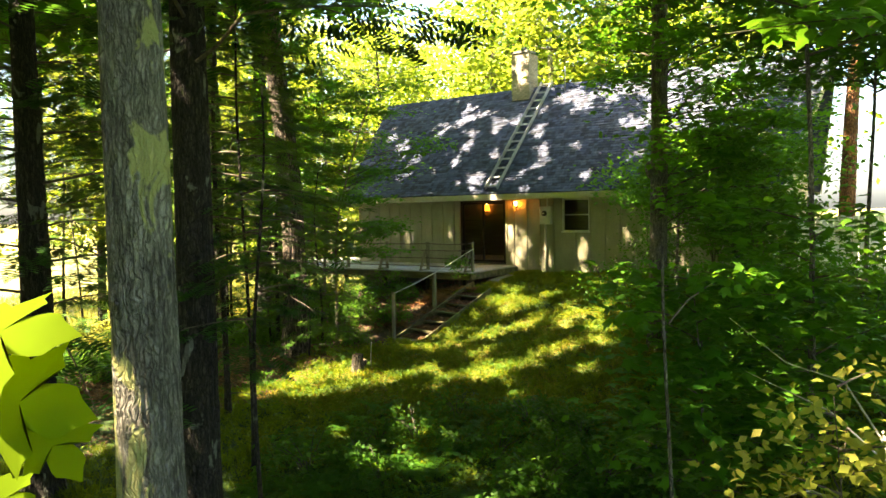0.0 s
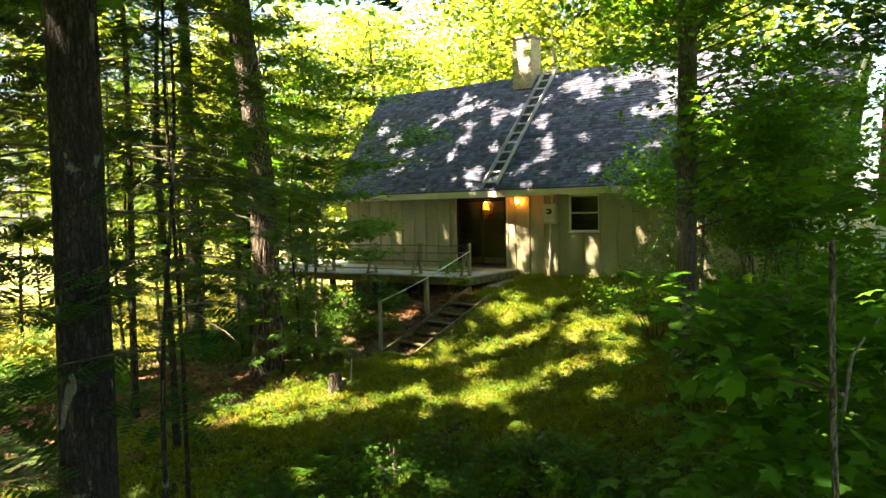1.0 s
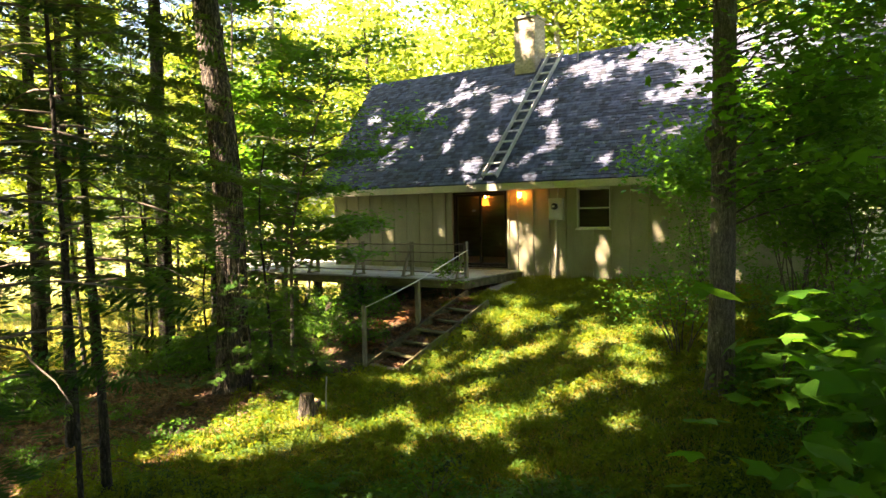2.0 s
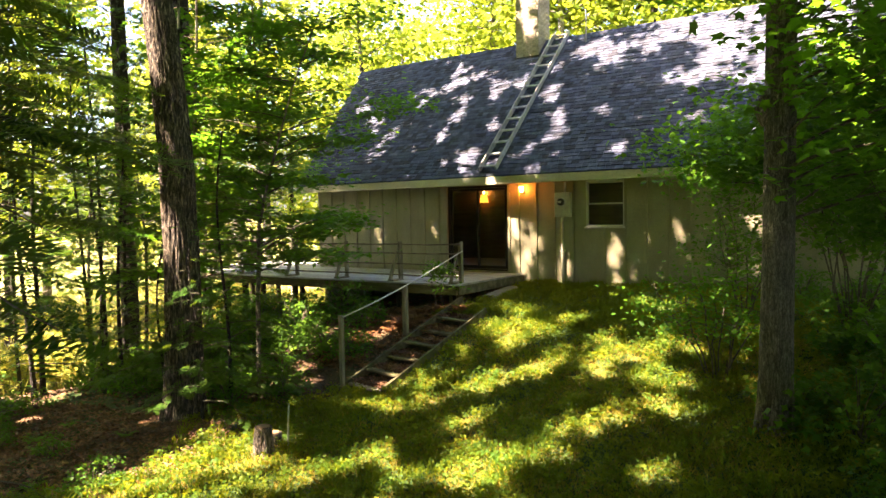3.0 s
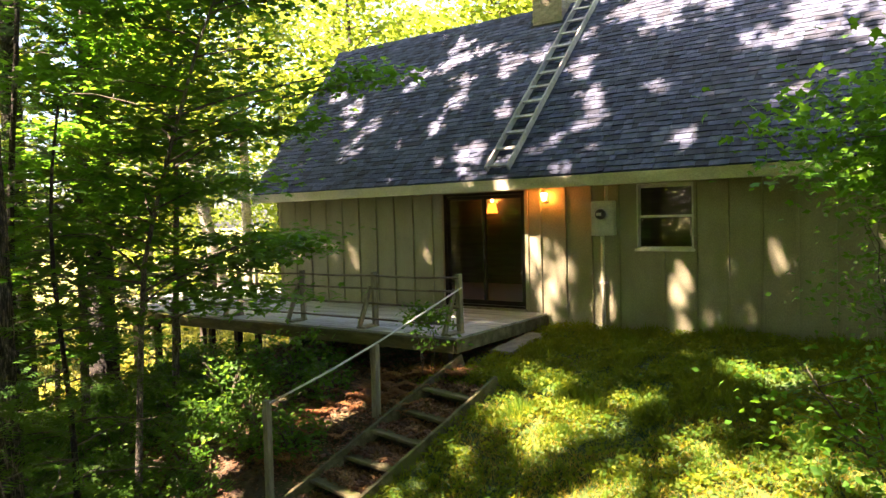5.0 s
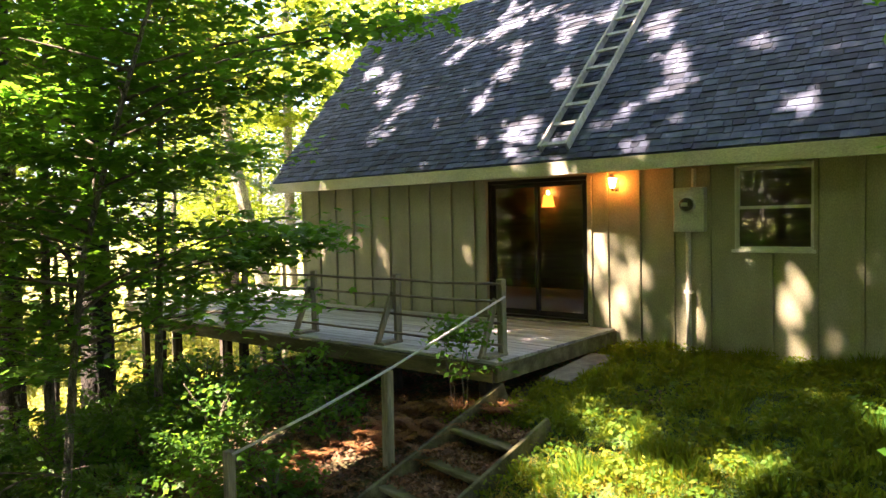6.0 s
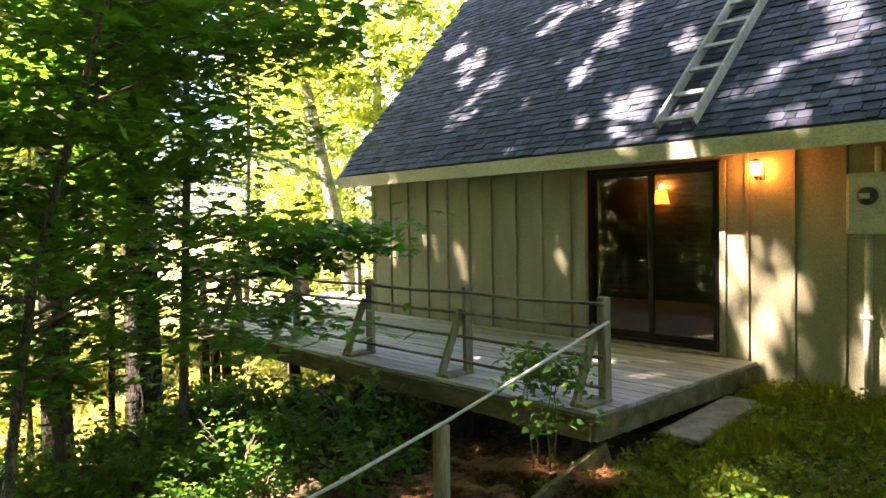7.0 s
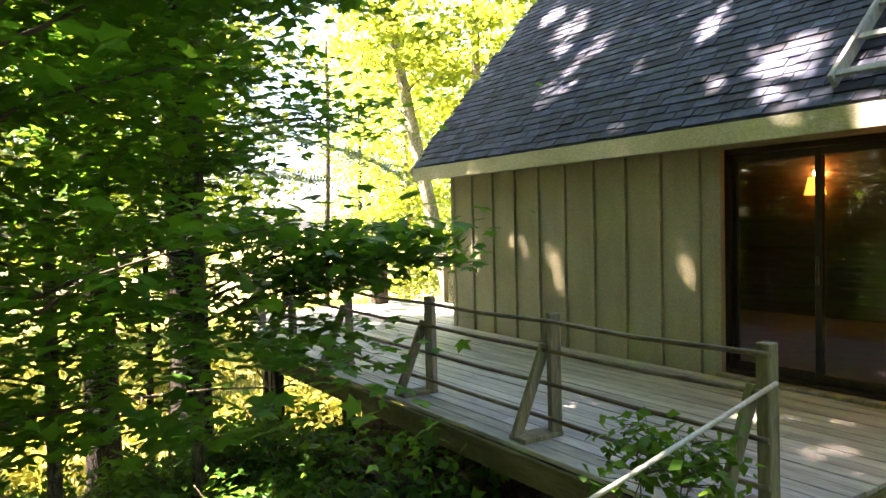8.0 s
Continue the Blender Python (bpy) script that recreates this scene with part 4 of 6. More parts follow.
WALL_SUN = [(2.9, 0, .65, .3), (3.25, 0, .25, .22), (3.2, 0, 1.0, .16), (2.3, 0, .5, .24), (2.12, 0, 1, 0.2), (2.7, 0, 1.1, 0.26), (3.05, 0, 0.45, 0.3), (2.45, 0, 0.25, 0.26), (2, 0, 0.3, 0.16),
            (2.65, 0, -0.05, 0.2), (3.5, 0, 0.9, 0.12), (4.6, 0, 0.05, 0.15), (4.95, 0, 0.75, 0.1), (4.25, 0, 0.55, 0.09),
            (5.5, 0, 0.35, 0.11), (6.1, 0, 0.8, 0.12), (7.7, 0, 0.75, 0.17), (2.42, 0, 0.75, 0.26), (2.8, 0, 0.85, 0.3),
            (5.4, 0, 1, 0.1), (3.05, 0, 0.1, 0.24), (12.9, -15.8, 3, 0.4)]
DECK_WALL_SUN = [(1.0, -1.2, 0, .2), (1.75, -1.7, 0, .25), (1.6, -.6, 0, .22), (1.2, -2.1, 0, .18), (-1.7, 0, 0.6, 0.12), (-3.4, 0, 1.2, 0.12), (-0.6, 0, 0.5, 0.12), (-0.95, 0, 1.25, 0.11), (-2.3, 0, 1.1, 0.1),
                 (-3.9, 0, 0.5, 0.12), (-2.9, 0, 0.3, 0.1), (-4.2, 0, 1.5, 0.1), (-4.3, 0, 1.2, 0.12), (-3.6, 0, 1, 0.13),
                 (-3.1, 0, 1.2, 0.12), (-2.6, 0, 0.6, 0.13), (-1.9, 0, 1.2, 0.13), (-1.3, 0, 0.9, 0.14), (-0.45, 0, 1.2, 0.12),
                 (-0.5, 0, 0.2, 0.12), (-7.2, -0.3, 0, 0.45), (-6.3, 0.9, 0, 0.4), (1.6, -0.45, 2.3, 0.4), (0.9, -0.45, 2.3, 0.3)]
SUN_WAYS = [(np.array(f[:3]), f[3] * k, w) for fs, k, w in (
    (LOW_LAWN_SUN, 1.35, 0),
    (HIGH_LAWN_SUN, 1.4, 0),
    (WOOD_SUN, 1.12, 0),
    (MORE_WOOD_SUN, 1.12, 0),
    (SHRUB_SUN, 1.12, 0),
    (TREE_SUN, 1.12, 0),
    (ROOF_SUN, 1.0, 0),
    (FAR_ROOF_SUN, 1.0, 0),
    (WALL_SUN, 1.9, 1),
    (DECK_WALL_SUN, 1.3, 1),
) for f in fs]
S_DIR = np.array(SUN)


SUN_U = np.cross(S_DIR, [0.0, 0.0, 1.0])
SUN_U /= np.linalg.norm(SUN_U)
SUN_V = np.cross(S_DIR, SUN_U)


LATTICE = np.random.default_rng(123).uniform(0, 1, (64, 64))


def cloudy(u, v):
    """Smooth random values between 0 and 1 over a plane."""
    iu, iv = np.floor(u).astype(int), np.floor(v).astype(int)
    fu, fv = u - iu, v - iv
    fu, fv = fu * fu * (3 - 2 * fu), fv * fv * (3 - 2 * fv)
    a, b, c, d = (LATTICE[(iu + k) % 64, (iv + m) % 64] for k, m in ((0, 0), (1, 0), (0, 1), (1, 1)))
    return (a * (1 - fu) + b * fu) * (1 - fv) + (c * (1 - fu) + d * fu) * fv


def sun_open(p):
    """Which places lie on the sun's way to an open patch; the patches have ragged edges."""
    u, v = p @ SUN_U, p @ SUN_V
    rag = 1.5 * (cloudy(u * 2.1, v * 2.1) - 0.5) + 0.8 * (cloudy(u * 5.5 + 9, v * 5.5) - 0.5)
    torn = 0.6 * (cloudy(u * 3.4, v * 1.7) - 0.5) + 3.0 * (cloudy(u * 9.5 + 2, v * 5.0) - 0.5)
    torn = np.minimum(torn, 0.35)
    gone = cloudy(u * 1.9 + 3.7, v * 1.9) * 0.62 + cloudy(u * 4.6, v * 4.6 + 5.1) * 0.38 > 0.685
    down = p[:, 2] / S_DIR[2]
    dx, dy = p[:, 0] - S_DIR[0] * down, p[:, 1] - S_DIR[1] * down
    gone &= ~((dx > -5.5) & (dx < 2.4) & (dy > -3.1) & (dy < 0.3))
    gone &= ~((dx > 9.0) & (dx < 12.5) & (dy > -9.5) & (dy < -4.0))
    rise = (p[:, 2] - EAVE_Z - PITCH * (p[:, 1] - EAVE_Y)) / (S_DIR[2] - PITCH * S_DIR[1])
    rx, ry = p[:, 0] - S_DIR[0] * rise, p[:, 1] - S_DIR[1] * rise
    gone &= ~((rx > 3.2) & (rx < 7.2) & (ry > -0.5) & (ry < 1.9))
    for f, r, wall in SUN_WAYS:
        d = p - f
        along = d @ S_DIR
        off = np.linalg.norm(d - along[:, None] * S_DIR, axis=1)
        gone |= (along > 1.2) & (off / r < 1.05 + (torn if wall else rag))
    return gone


def let_sun_in(p, rng):
    """Thins out leaves along the sun's way to the open patches."""
    return p[~sun_open(p)]


BROAD_EDGE = [(0, 0.0, 0), (0.10, -0.06, 0.0), (0.24, -0.07, 0.0), (0.34, 0.02, 0.0), (0.40, 0.13, -0.01), (0.50, 0.20, -0.02), (0.40, 0.32, -0.01), (0.66, 0.56, -0.05), (0.50, 0.58, -0.02), (0.40, 0.66, 0.0),
              (0.20, 0.50, 0.01), (0.25, 0.74, 0.0), (0.24, 0.84, -0.01), (0.14, 0.92, -0.03), (0, 1.10, -0.08)]
LEAF_SHAPES = {
    "oval": ([(0, 0, 0), (-0.30, 0.45, 0.07), (0, 1, -0.05), (0.30, 0.45, 0.07)], [(0, 3, 2), (0, 2, 1)]),
    "needles": ([(0, 0, 0), (-0.13, 0.35, -0.01), (0, 1, -0.10), (0.13, 0.35, -0.01)], [(0, 3, 2), (0, 2, 1)]),
    "maple": ([(0, 0, 0), (0.32, 0.03, 0.02), (0.29, 0.24, 0.03), (0.56, 0.55, -0.06), (0.20, 0.62, 0.03), (0, 1.05, -0.08), (-0.20, 0.62, 0.03), (-0.56, 0.55, -0.06), (-0.29, 0.24, 0.03), (-0.32, 0.03, 0.02)],
              [(0, k, k + 1) for k in range(1, 9)]),
    "spray": ([(0, 0, 0), (0, 1, -0.14)] + [(sx * w * 0.42, y + 0.10, -0.02 - 0.1 * y) for y, w in ((0.0, 0.7), (0.23, 1.0), (0.46, 0.9), (0.69, 0.6)) for sx in (-1, 1)]
              + [(0, y, 0.01 - 0.1 * y) for y in (0.02, 0.25, 0.48, 0.71)] + [(0, y + 0.16, -0.1 * y) for y in (0.02, 0.25, 0.48, 0.71)],
              [t for k in range(4) for t in ((10 + k, 14 + k, 2 + 2 * k), (10 + k, 3 + 2 * k, 14 + k))]),
    "lobed": ([(0, 0, 0), (0.52, 0.40, -0.05), (0.20, 0.50, 0.03), (0, 1, -0.08), (-0.20, 0.50, 0.03), (-0.52, 0.40, -0.05)], [(0, 1, 2), (0, 2, 3), (0, 3, 4), (0, 4, 5)]),
    "broad": ([(0, 0.42, 0.05)] + [(sx * x, y, z - 0.25 * x * x) for sx, pts in ((1, BROAD_EDGE), (-1, BROAD_EDGE[-2:0:-1])) for x, y, z in pts],
              [(0, k, k + 1) for k in range(1, 2 * len(BROAD_EDGE) - 2)] + [(0, 2 * len(BROAD_EDGE) - 2, 1)]),
    "blade": ([(-0.045, 0, 0), (0.045, 0, 0), (0.02, 0.6, 0.06), (0, 1, 0.2)], [(0, 1, 2), (0, 2, 3)]),
    "clover": ([(0, 0, 0), (-0.4, 0.6, 0.1), (0, 0.9, 0.0), (0.4, 0.6, 0.1)], [(0, 3, 2), (0, 2, 1)]),
}


def frames_for(n, rng, flat, droop=0.0):
    """Random orthonormal frames; flat near 1 keeps the leaves level, droop tips them down."""
    nrm = rng.normal(size=(n, 3)) * (1 - flat)
    nrm[:, 2] += flat
    nrm /= np.linalg.norm(nrm, axis=1)[:, None] + 1e-9
    a = rng.uniform(0, 2 * np.pi, n)
    d = np.stack([np.cos(a), np.sin(a), np.full(n, -droop)], 1)
    d -= (d * nrm).sum(1)[:, None] * nrm
    d /= np.linalg.norm(d, axis=1)[:, None] + 1e-9
    return np.cross(d, nrm), d, nrm


def leaves_mesh(name, pts, sizes, material, shape="oval", flat=0.6, droop=0.2, seed=0, fr=None):
    """One mesh with a leaf at every point."""
    rng = np.random.default_rng(seed)
    pts = np.asarray(pts, float)
    n = len(pts)
    base, tri = LEAF_SHAPES[shape]
    base, tri = np.array(base), np.array(tri)
    x, y, z = fr if fr is not None else frames_for(n, rng, flat, droop)
    sz = np.broadcast_to(np.asarray(sizes, float), (n,)) * rng.uniform(0.7, 1.25, n)
    v = pts[:, None] + sz[:, None, None] * (base[None, :, 0, None] * x[:, None] + base[None, :, 1, None] * y[:, None] + base[None, :, 2, None] * z[:, None])
    f = (tri[None] + (np.arange(n) * len(base))[:, None, None]).reshape(-1)
    me = bpy.data.meshes.new(name)
    me.vertices.add(n * len(base))
    me.vertices.foreach_set("co", v.reshape(-1).astype(np.float32))
    nt = n * len(tri)
    me.loops.add(nt * 3)
    me.loops.foreach_set("vertex_index", f.astype(np.int32))
    me.polygons.add(nt)
    me.polygons.foreach_set("loop_start", np.arange(0, nt * 3, 3, dtype=np.int32))
    me.materials.append(material)
    me.update(calc_edges=True)
    return me


def trunk_mesh(pts, radii, seg, bark, amp=0.06, freq=7, step=0.12, detail_to=6.0, seed=0):
    """A trunk with furrowed bark: rings every step up to detail_to, then coarser."""
    pts = [Vector(p) for p in pts]
    cum = [0.0]
    for a, b in zip(pts, pts[1:]):
        cum.append(cum[-1] + (b - a).length)
    total = cum[-1]
    ss, s = [], 0.0
    while s < total:
        ss.append(s)
        s += step if s < detail_to else max(step * 4, 0.5)
    ss.append(total)
    cx = [np.interp(ss, cum, [p[k] for p in pts]) for k in range(3)]
    rr = np.interp(ss, cum, radii)
    verts, faces = [], []
    for i, s in enumerate(ss):
        flare = 1 + 0.35 * math.exp(-s * 2.4)
        for k in range(seg):
            a = 2 * math.pi * k / seg
            c, sn = math.cos(a), math.sin(a)
            q = Vector((c * freq * 0.8, sn * freq * 0.8, s * 1.6 + seed * 7.3))
            ridge = 1 - 2 * abs(noise.noise(q + Vector((0, 0, 0.15 * noise.noise(q * 2.5)))))
            lobe = noise.noise(Vector((c * 0.9, sn * 0.9, s * 0.3 + seed)))
            root = 0.16 * math.exp(-s * 3.0) * math.sin(5 * a + seed)
            r = rr[i] * (flare + amp * ridge + 0.07 * lobe + root)
            verts.append((cx[0][i] + c * r, cx[1][i] + sn * r, cx[2][i]))
    for i in range(len(ss) - 1):
        for k in range(seg):
            faces.append((i * seg + k, i * seg + (k + 1) % seg, (i + 1) * seg + (k + 1) % seg, (i + 1) * seg + k))
    faces.append(tuple(range((len(ss) - 1) * seg, len(ss) * seg)))
    return mesh_of("trunk", verts, faces, bark, True)


def tree_thing(base, label, category="tree", name="tree", group=""):
    return thing(name, base, label=label, category=category, group=group)


def stand_tree(base, lean, height, r0, bark, label, seg=28, amp=0.06, step=0.12, name="tree", seed=0, bend=0.15, r_top=0.35, detail_to=6.0, group="", course=()):
    """The trunk of a standing tree; returns the thing and a function giving a place on the trunk."""
    x, y = base[:2]
    z = gz(x, y) - 0.12
    rnd = random.Random(seed + 11)
    t = tree_thing((x, y, z), label, name=name, group=group)
    n = 25 if course else 9
    pts, rad = [], []
    for k in range(n):
        f = k / (n - 1)
        w = bend * math.sin(f * 5 + seed) * f
        pts.append((lean[0] * f * height + w, lean[1] * f * height + w * 0.6, height * f))
        if course:
            h = height * f
            pts[-1] = (np.interp(h, [c[0] for c in course], [c[1] for c in course]) + w * 0.3, np.interp(h, [c[0] for c in course], [c[2] for c in course]), h)
        rad.append(r0 * (1 - (1 - r_top) * f))
    me = trunk_mesh(pts, rad, seg, bark, amp, 7, step, detail_to, seed)
    ob = new("trunk", me)
    ob.parent = t
    arr = np.array(pts)
    def on(h):
        return np.array([np.interp(h, arr[:, 2], arr[:, k]) for k in range(3)]) + np.array([x, y, z])
    return t, on


def add_crown(t, pts, size, material, shape="oval", flat=0.6, seed=0, droop=0.25, label="", sun_gaps=True, name="crown"):
    rng = np.random.default_rng(seed + 77)
    p = np.asarray(pts)
    if sun_gaps:
        p = let_sun_in(p, rng)
    me = leaves_mesh(name, p - np.array(t.location), size, material, shape, flat, droop, seed)
    ob = new(name, me)
    ob.parent = t
    if label:
        ob["label"] = label
    return ob


def limb(bm, a, b, r, seed, sag=0.1, seg=6):
    """A bent limb from a to b; returns points along it."""
    rnd = random.Random(seed)
    a, b = Vector(a), Vector(b)
    k = 6
    pts = []
    for i in range(k):
        f = i / (k - 1)
        w = math.sin(f * math.pi) * (b - a).length
        pts.append(a.lerp(b, f) + Vector((rnd.uniform(-.05, .05) * w, rnd.uniform(-.05, .05) * w, sag * w)))
    tube(bm, pts, [r * (1 - 0.8 * i / (k - 1)) for i in range(k)], seg)
    return [np.array(p) for p in pts]


def broadleaf_crown(t, on, z_lo, z_hi, reach, n_limb, per_limb, size, material, seed, shape="oval", bark=None, flat=0.65, thick=0.22, droop=0.3, gaps=True, squash=1.0, aim=None):
    """Limbs from the trunk carrying flat sprays of leaves."""
    rng = np.random.default_rng(seed)
    base = np.array(t.location)
    cloud = []
    for k in range(n_limb):
        h = z_lo + (z_hi - z_lo) * (k + rng.uniform(0, 1)) / n_limb
        a = on(h)
        ang = k * 2.4 + rng.uniform(-0.5, 0.5) if aim is None else aim[0] + rng.uniform(-aim[1], aim[1])
        f = (h - z_lo) / max(z_hi - z_lo, 0.1)
        ln = reach * (1.0 - 0.55 * f * squash) * rng.uniform(0.65, 1.1)
        b = a + np.array([math.cos(ang) * ln, math.sin(ang) * ln, ln * rng.uniform(0.0, 0.45)])
        bm = bmesh.new()
        pts = limb(bm, a - base, b - base, 0.006 + 0.0065 * ln, seed * 97 + k, 0.06)
        for c in range(int(3 + ln * 1.6)):
            g = rng.uniform(0.3, 1.05)
            i = min(int(g * 5), 4)
            p = pts[i] + (pts[min(i + 1, 5)] - pts[i]) * (g * 5 - i) + base
            side = rng.uniform(-1, 1) * ln * 0.34
            q = p + np.array([-math.sin(ang) * side, math.cos(ang) * side, rng.uniform(-0.1, 0.15)])
            if abs(side) > 0.25:
                limb(bm, p - base, q - base, 0.008, seed * 31 + k * 50 + c, 0.03, 4)
            s = 0.30 + 0.11 * ln
            m = int(per_limb * rng.uniform(0.6, 1.2))
            cloud.append(q + rng.normal(size=(m, 3)) * np.array([s, s, s * thick]))
        part("limb", bm, bark or TWIG, t)
    p = np.concatenate(cloud)
    return add_crown(t, p, size, material, shape, flat, seed, droop, sun_gaps=gaps)


def conifer_crown(t, on, z_lo, z_hi, reach, n_limb, size, material, seed, gaps=True, dense=26):
    """Level tiers of drooping boughs with fine needle sprays."""
    rng = np.random.default_rng(seed)
    bm = bmesh.new()
    base = np.array(t.location)
    P, X, Y, Z = [], [], [], []
    for k in range(n_limb):
        f = (k + rng.uniform(0, 1)) / n_limb
        h = z_lo + (z_hi - z_lo) * f
        a = on(h)
        ang = k * 2.4 + rng.uniform(-0.6, 0.6)
        ln = reach * (1 - 0.8 * f) * rng.uniform(0.6, 1.1)
        b = a + np.array([math.cos(ang) * ln, math.sin(ang) * ln, -ln * rng.uniform(0.02, 0.22)])
        pts = limb(bm, a - base, b - base, 0.007 + 0.005 * ln, seed * 53 + k, 0.08, 5)
        dirv = np.array([math.cos(ang), math.sin(ang), 0.0])
        lat = np.array([-math.sin(ang), math.cos(ang), 0.0])
        m = int(dense * ln * (1 + ln * 0.5))
        g = rng.uniform(0.18, 1.0, m)
        i = np.minimum((g * 5).astype(int), 4)
        arr = np.array(pts)
        p = arr[i] + (arr[i + 1] - arr[i]) * (g * 5 - i)[:, None] + base
        width = 0.42 * ln * (1 - np.abs(g - 0.45)) * rng.uniform(-1, 1, m)
        p = p + lat * width[:, None] + dirv * (np.abs(width) * 0.55)[:, None]
        p[:, 2] += -0.22 * np.abs(width) + rng.normal(0, 0.03, m)
        P.append(p)
        yaw = np.sign(width) * rng.uniform(0.2, 1.1, m)
        d = dirv * np.cos(yaw)[:, None] + lat * np.sin(yaw)[:, None]
        d[:, 2] -= rng.uniform(0.05, 0.4, m)
        d /= np.linalg.norm(d, axis=1)[:, None]
        nrm = rng.normal(0, 0.25, (m, 3)) + np.array([0, 0, 1.0])
        nrm -= (nrm * d).sum(1)[:, None] * d
        nrm /= np.linalg.norm(nrm, axis=1)[:, None]
        X.append(np.cross(d, nrm)), Y.append(d), Z.append(nrm)
    tagged(part("twigwork", bm, TWIG, t), kind="stuff")
    p, x, y, z = (np.concatenate(q) for q in (P, X, Y, Z))
    if gaps:
        keep = ~sun_open(p)
        p, x, y, z = p[keep], x[keep], y[keep], z[keep]
    ob = new("crown", leaves_mesh("crown", p - base, size, material, "spray", seed=seed, fr=(x, y, z)))
    ob.parent = t


def reach_over(t, limbs, seed, per=34, size=0.115):
    """Separate long limbs with level sprays of maple leaves."""
    rng = np.random.default_rng(seed)
    base = np.array(t.location)
    cloud = []
    for k, (a, b) in enumerate(limbs):
        bm = bmesh.new()
        pts = limb(bm, np.array(a) - base, np.array(b) - base, 0.018 if per > 20 else 0.007, seed + k, 0.05)
        for f in np.linspace(0.45, 1.0, 9):
            i = min(int(f * 5), 4)
            p = pts[i] + (pts[i + 1] - pts[i]) * (f * 5 - i) + base
            cloud.append(p + rng.normal(size=(per, 3)) * np.array([0.22, 0.22, 0.06]) * min(1.0, per / 20))
        part("limb", bm, TWIG, t)
    tagged(add_crown(t, np.concatenate(cloud), size, LEAF_MAPLE, "maple", 0.75, seed, 0.3, name="spray"), kind="stuff")


# ---- the standing trees ----
def build_trees():
    t, on = stand_tree((9.84, -18.73), (-0.012, 0.0), 17, 0.20, BARK_LICHEN, "grey-barked trunk patched with yellow-green lichen", 130, 0.07, 0.04, seed=1, bend=0.08, detail_to=5.5)
    broadleaf_crown(t, on, 8.0, 17, 6.2, 34, 44, 0.36, LEAF_MAPLE, 1, squash=0.5)
    t, on = stand_tree((6.72, -16.12), (0.012, 0.004), 17, 0.225, BARK_DARK, "dark rough conifer trunk flecked with pale lichen", 72, 0.09, 0.06, seed=2, bend=0.06)
    conifer_crown(t, on, 5.6, 17, 3.6, 50, 0.24, LEAF_DARK, 2)
    # out-of-sight broadleaf crown added to this conifer to shade the lawn
    broadleaf_crown(t, on, 9.5, 17, 5.8, 34, 46, 0.36, LEAF_MAPLE, 46, squash=0.4)
    t, on = stand_tree((2.85, -15.96), (0.004, 0.0), 17, 0.21, BARK_DARK, "slim dark conifer with bare lower limbs", 36, 0.08, 0.1, seed=3, bend=0.06)
    conifer_crown(t, on, 2.6, 17, 3.8, 62, 0.26, LEAF_DARK, 3, True, 36)
    t, on = stand_tree((0.36, -8.5), (0, 0), 18, 0.27, BARK_SHAG, "leaning maple with shaggy peeling bark", 150, 0.17, 0.04, seed=4, bend=0.0, r_top=0.5, detail_to=9.0,
                       course=((0, 0, 0), (1.3, 0.07, 0), (2.6, 0.11, 0), (4.4, 0.04, 0.02), (6.0, -0.18, 0.05), (7.0, -0.40, 0.08), (18, -2.2, 0.5)))
    broadleaf_crown(t, on, 9.5, 18, 7.4, 52, 56, 0.36, LEAF_MAPLE, 4, squash=0.4)
    reach_over(t, [((-1.1, -8.2, 8.6), (1.2, 0.4, 7.2)), ((-0.6, -5.0, 8.3), (2.1, 0.6, 7.4))], 580, 22, 0.13)
    t, on = stand_tree((-6.1, -3.62), (-0.002, 0.0), 18, 0.265, BARK_DARK, "tall dark trunk standing beside the deck end", 48, 0.08, 0.08, seed=5, bend=0.05, r_top=0.6)
    conifer_crown(t, on, 8.0, 18, 4.2, 30, 0.22, LEAF_DARK, 5)
    conifer_crown(t, on, 4.4, 8.4, 3.4, 26, 0.18, LEAF_HEMLOCK, 105, True, 40)
    # second, unseen crown of broad leaves added to keep the roof shaded
    broadleaf_crown(t, on, 10.5, 18, 7.6, 44, 52, 0.36, LEAF_MAPLE, 45, squash=0.4)
    t, on = stand_tree((-7.42, -4.6), (0.0, 0.0), 17, 0.225, BARK_DARK, "dark straight conifer trunk on the bank", 40, 0.07, 0.1, seed=6, bend=0.04, r_top=0.6)
    conifer_crown(t, on, 8.0, 17, 3.4, 30, 0.24, LEAF_DARK, 6, True, 20)
    conifer_crown(t, on, 3.6, 8.4, 2.8, 26, 0.18, LEAF_HEMLOCK, 106, True, 38)
    t, on = stand_tree((-5.7, -9.2), (0.004, 0.01), 15, 0.17, BARK_DARK, "slender dark conifer at the edge of the field", 32, 0.07, 0.12, seed=7)
    conifer_crown(t, on, 5.6, 15, 3.2, 40, 0.25, LEAF_DARK, 7, True, 28)
    t, on = stand_tree((9.12, -6.85), (0.012, 0.006), 17, 0.175, BARK_GREY, "grey maple trunk with a scarred knot, standing on the lawn", 80, 0.05, 0.06, seed=8, bend=0.06, r_top=0.6)
    broadleaf_crown(t, on, 8.2, 17, 6.6, 42, 49, 0.36, LEAF_MAPLE, 8, squash=0.4)
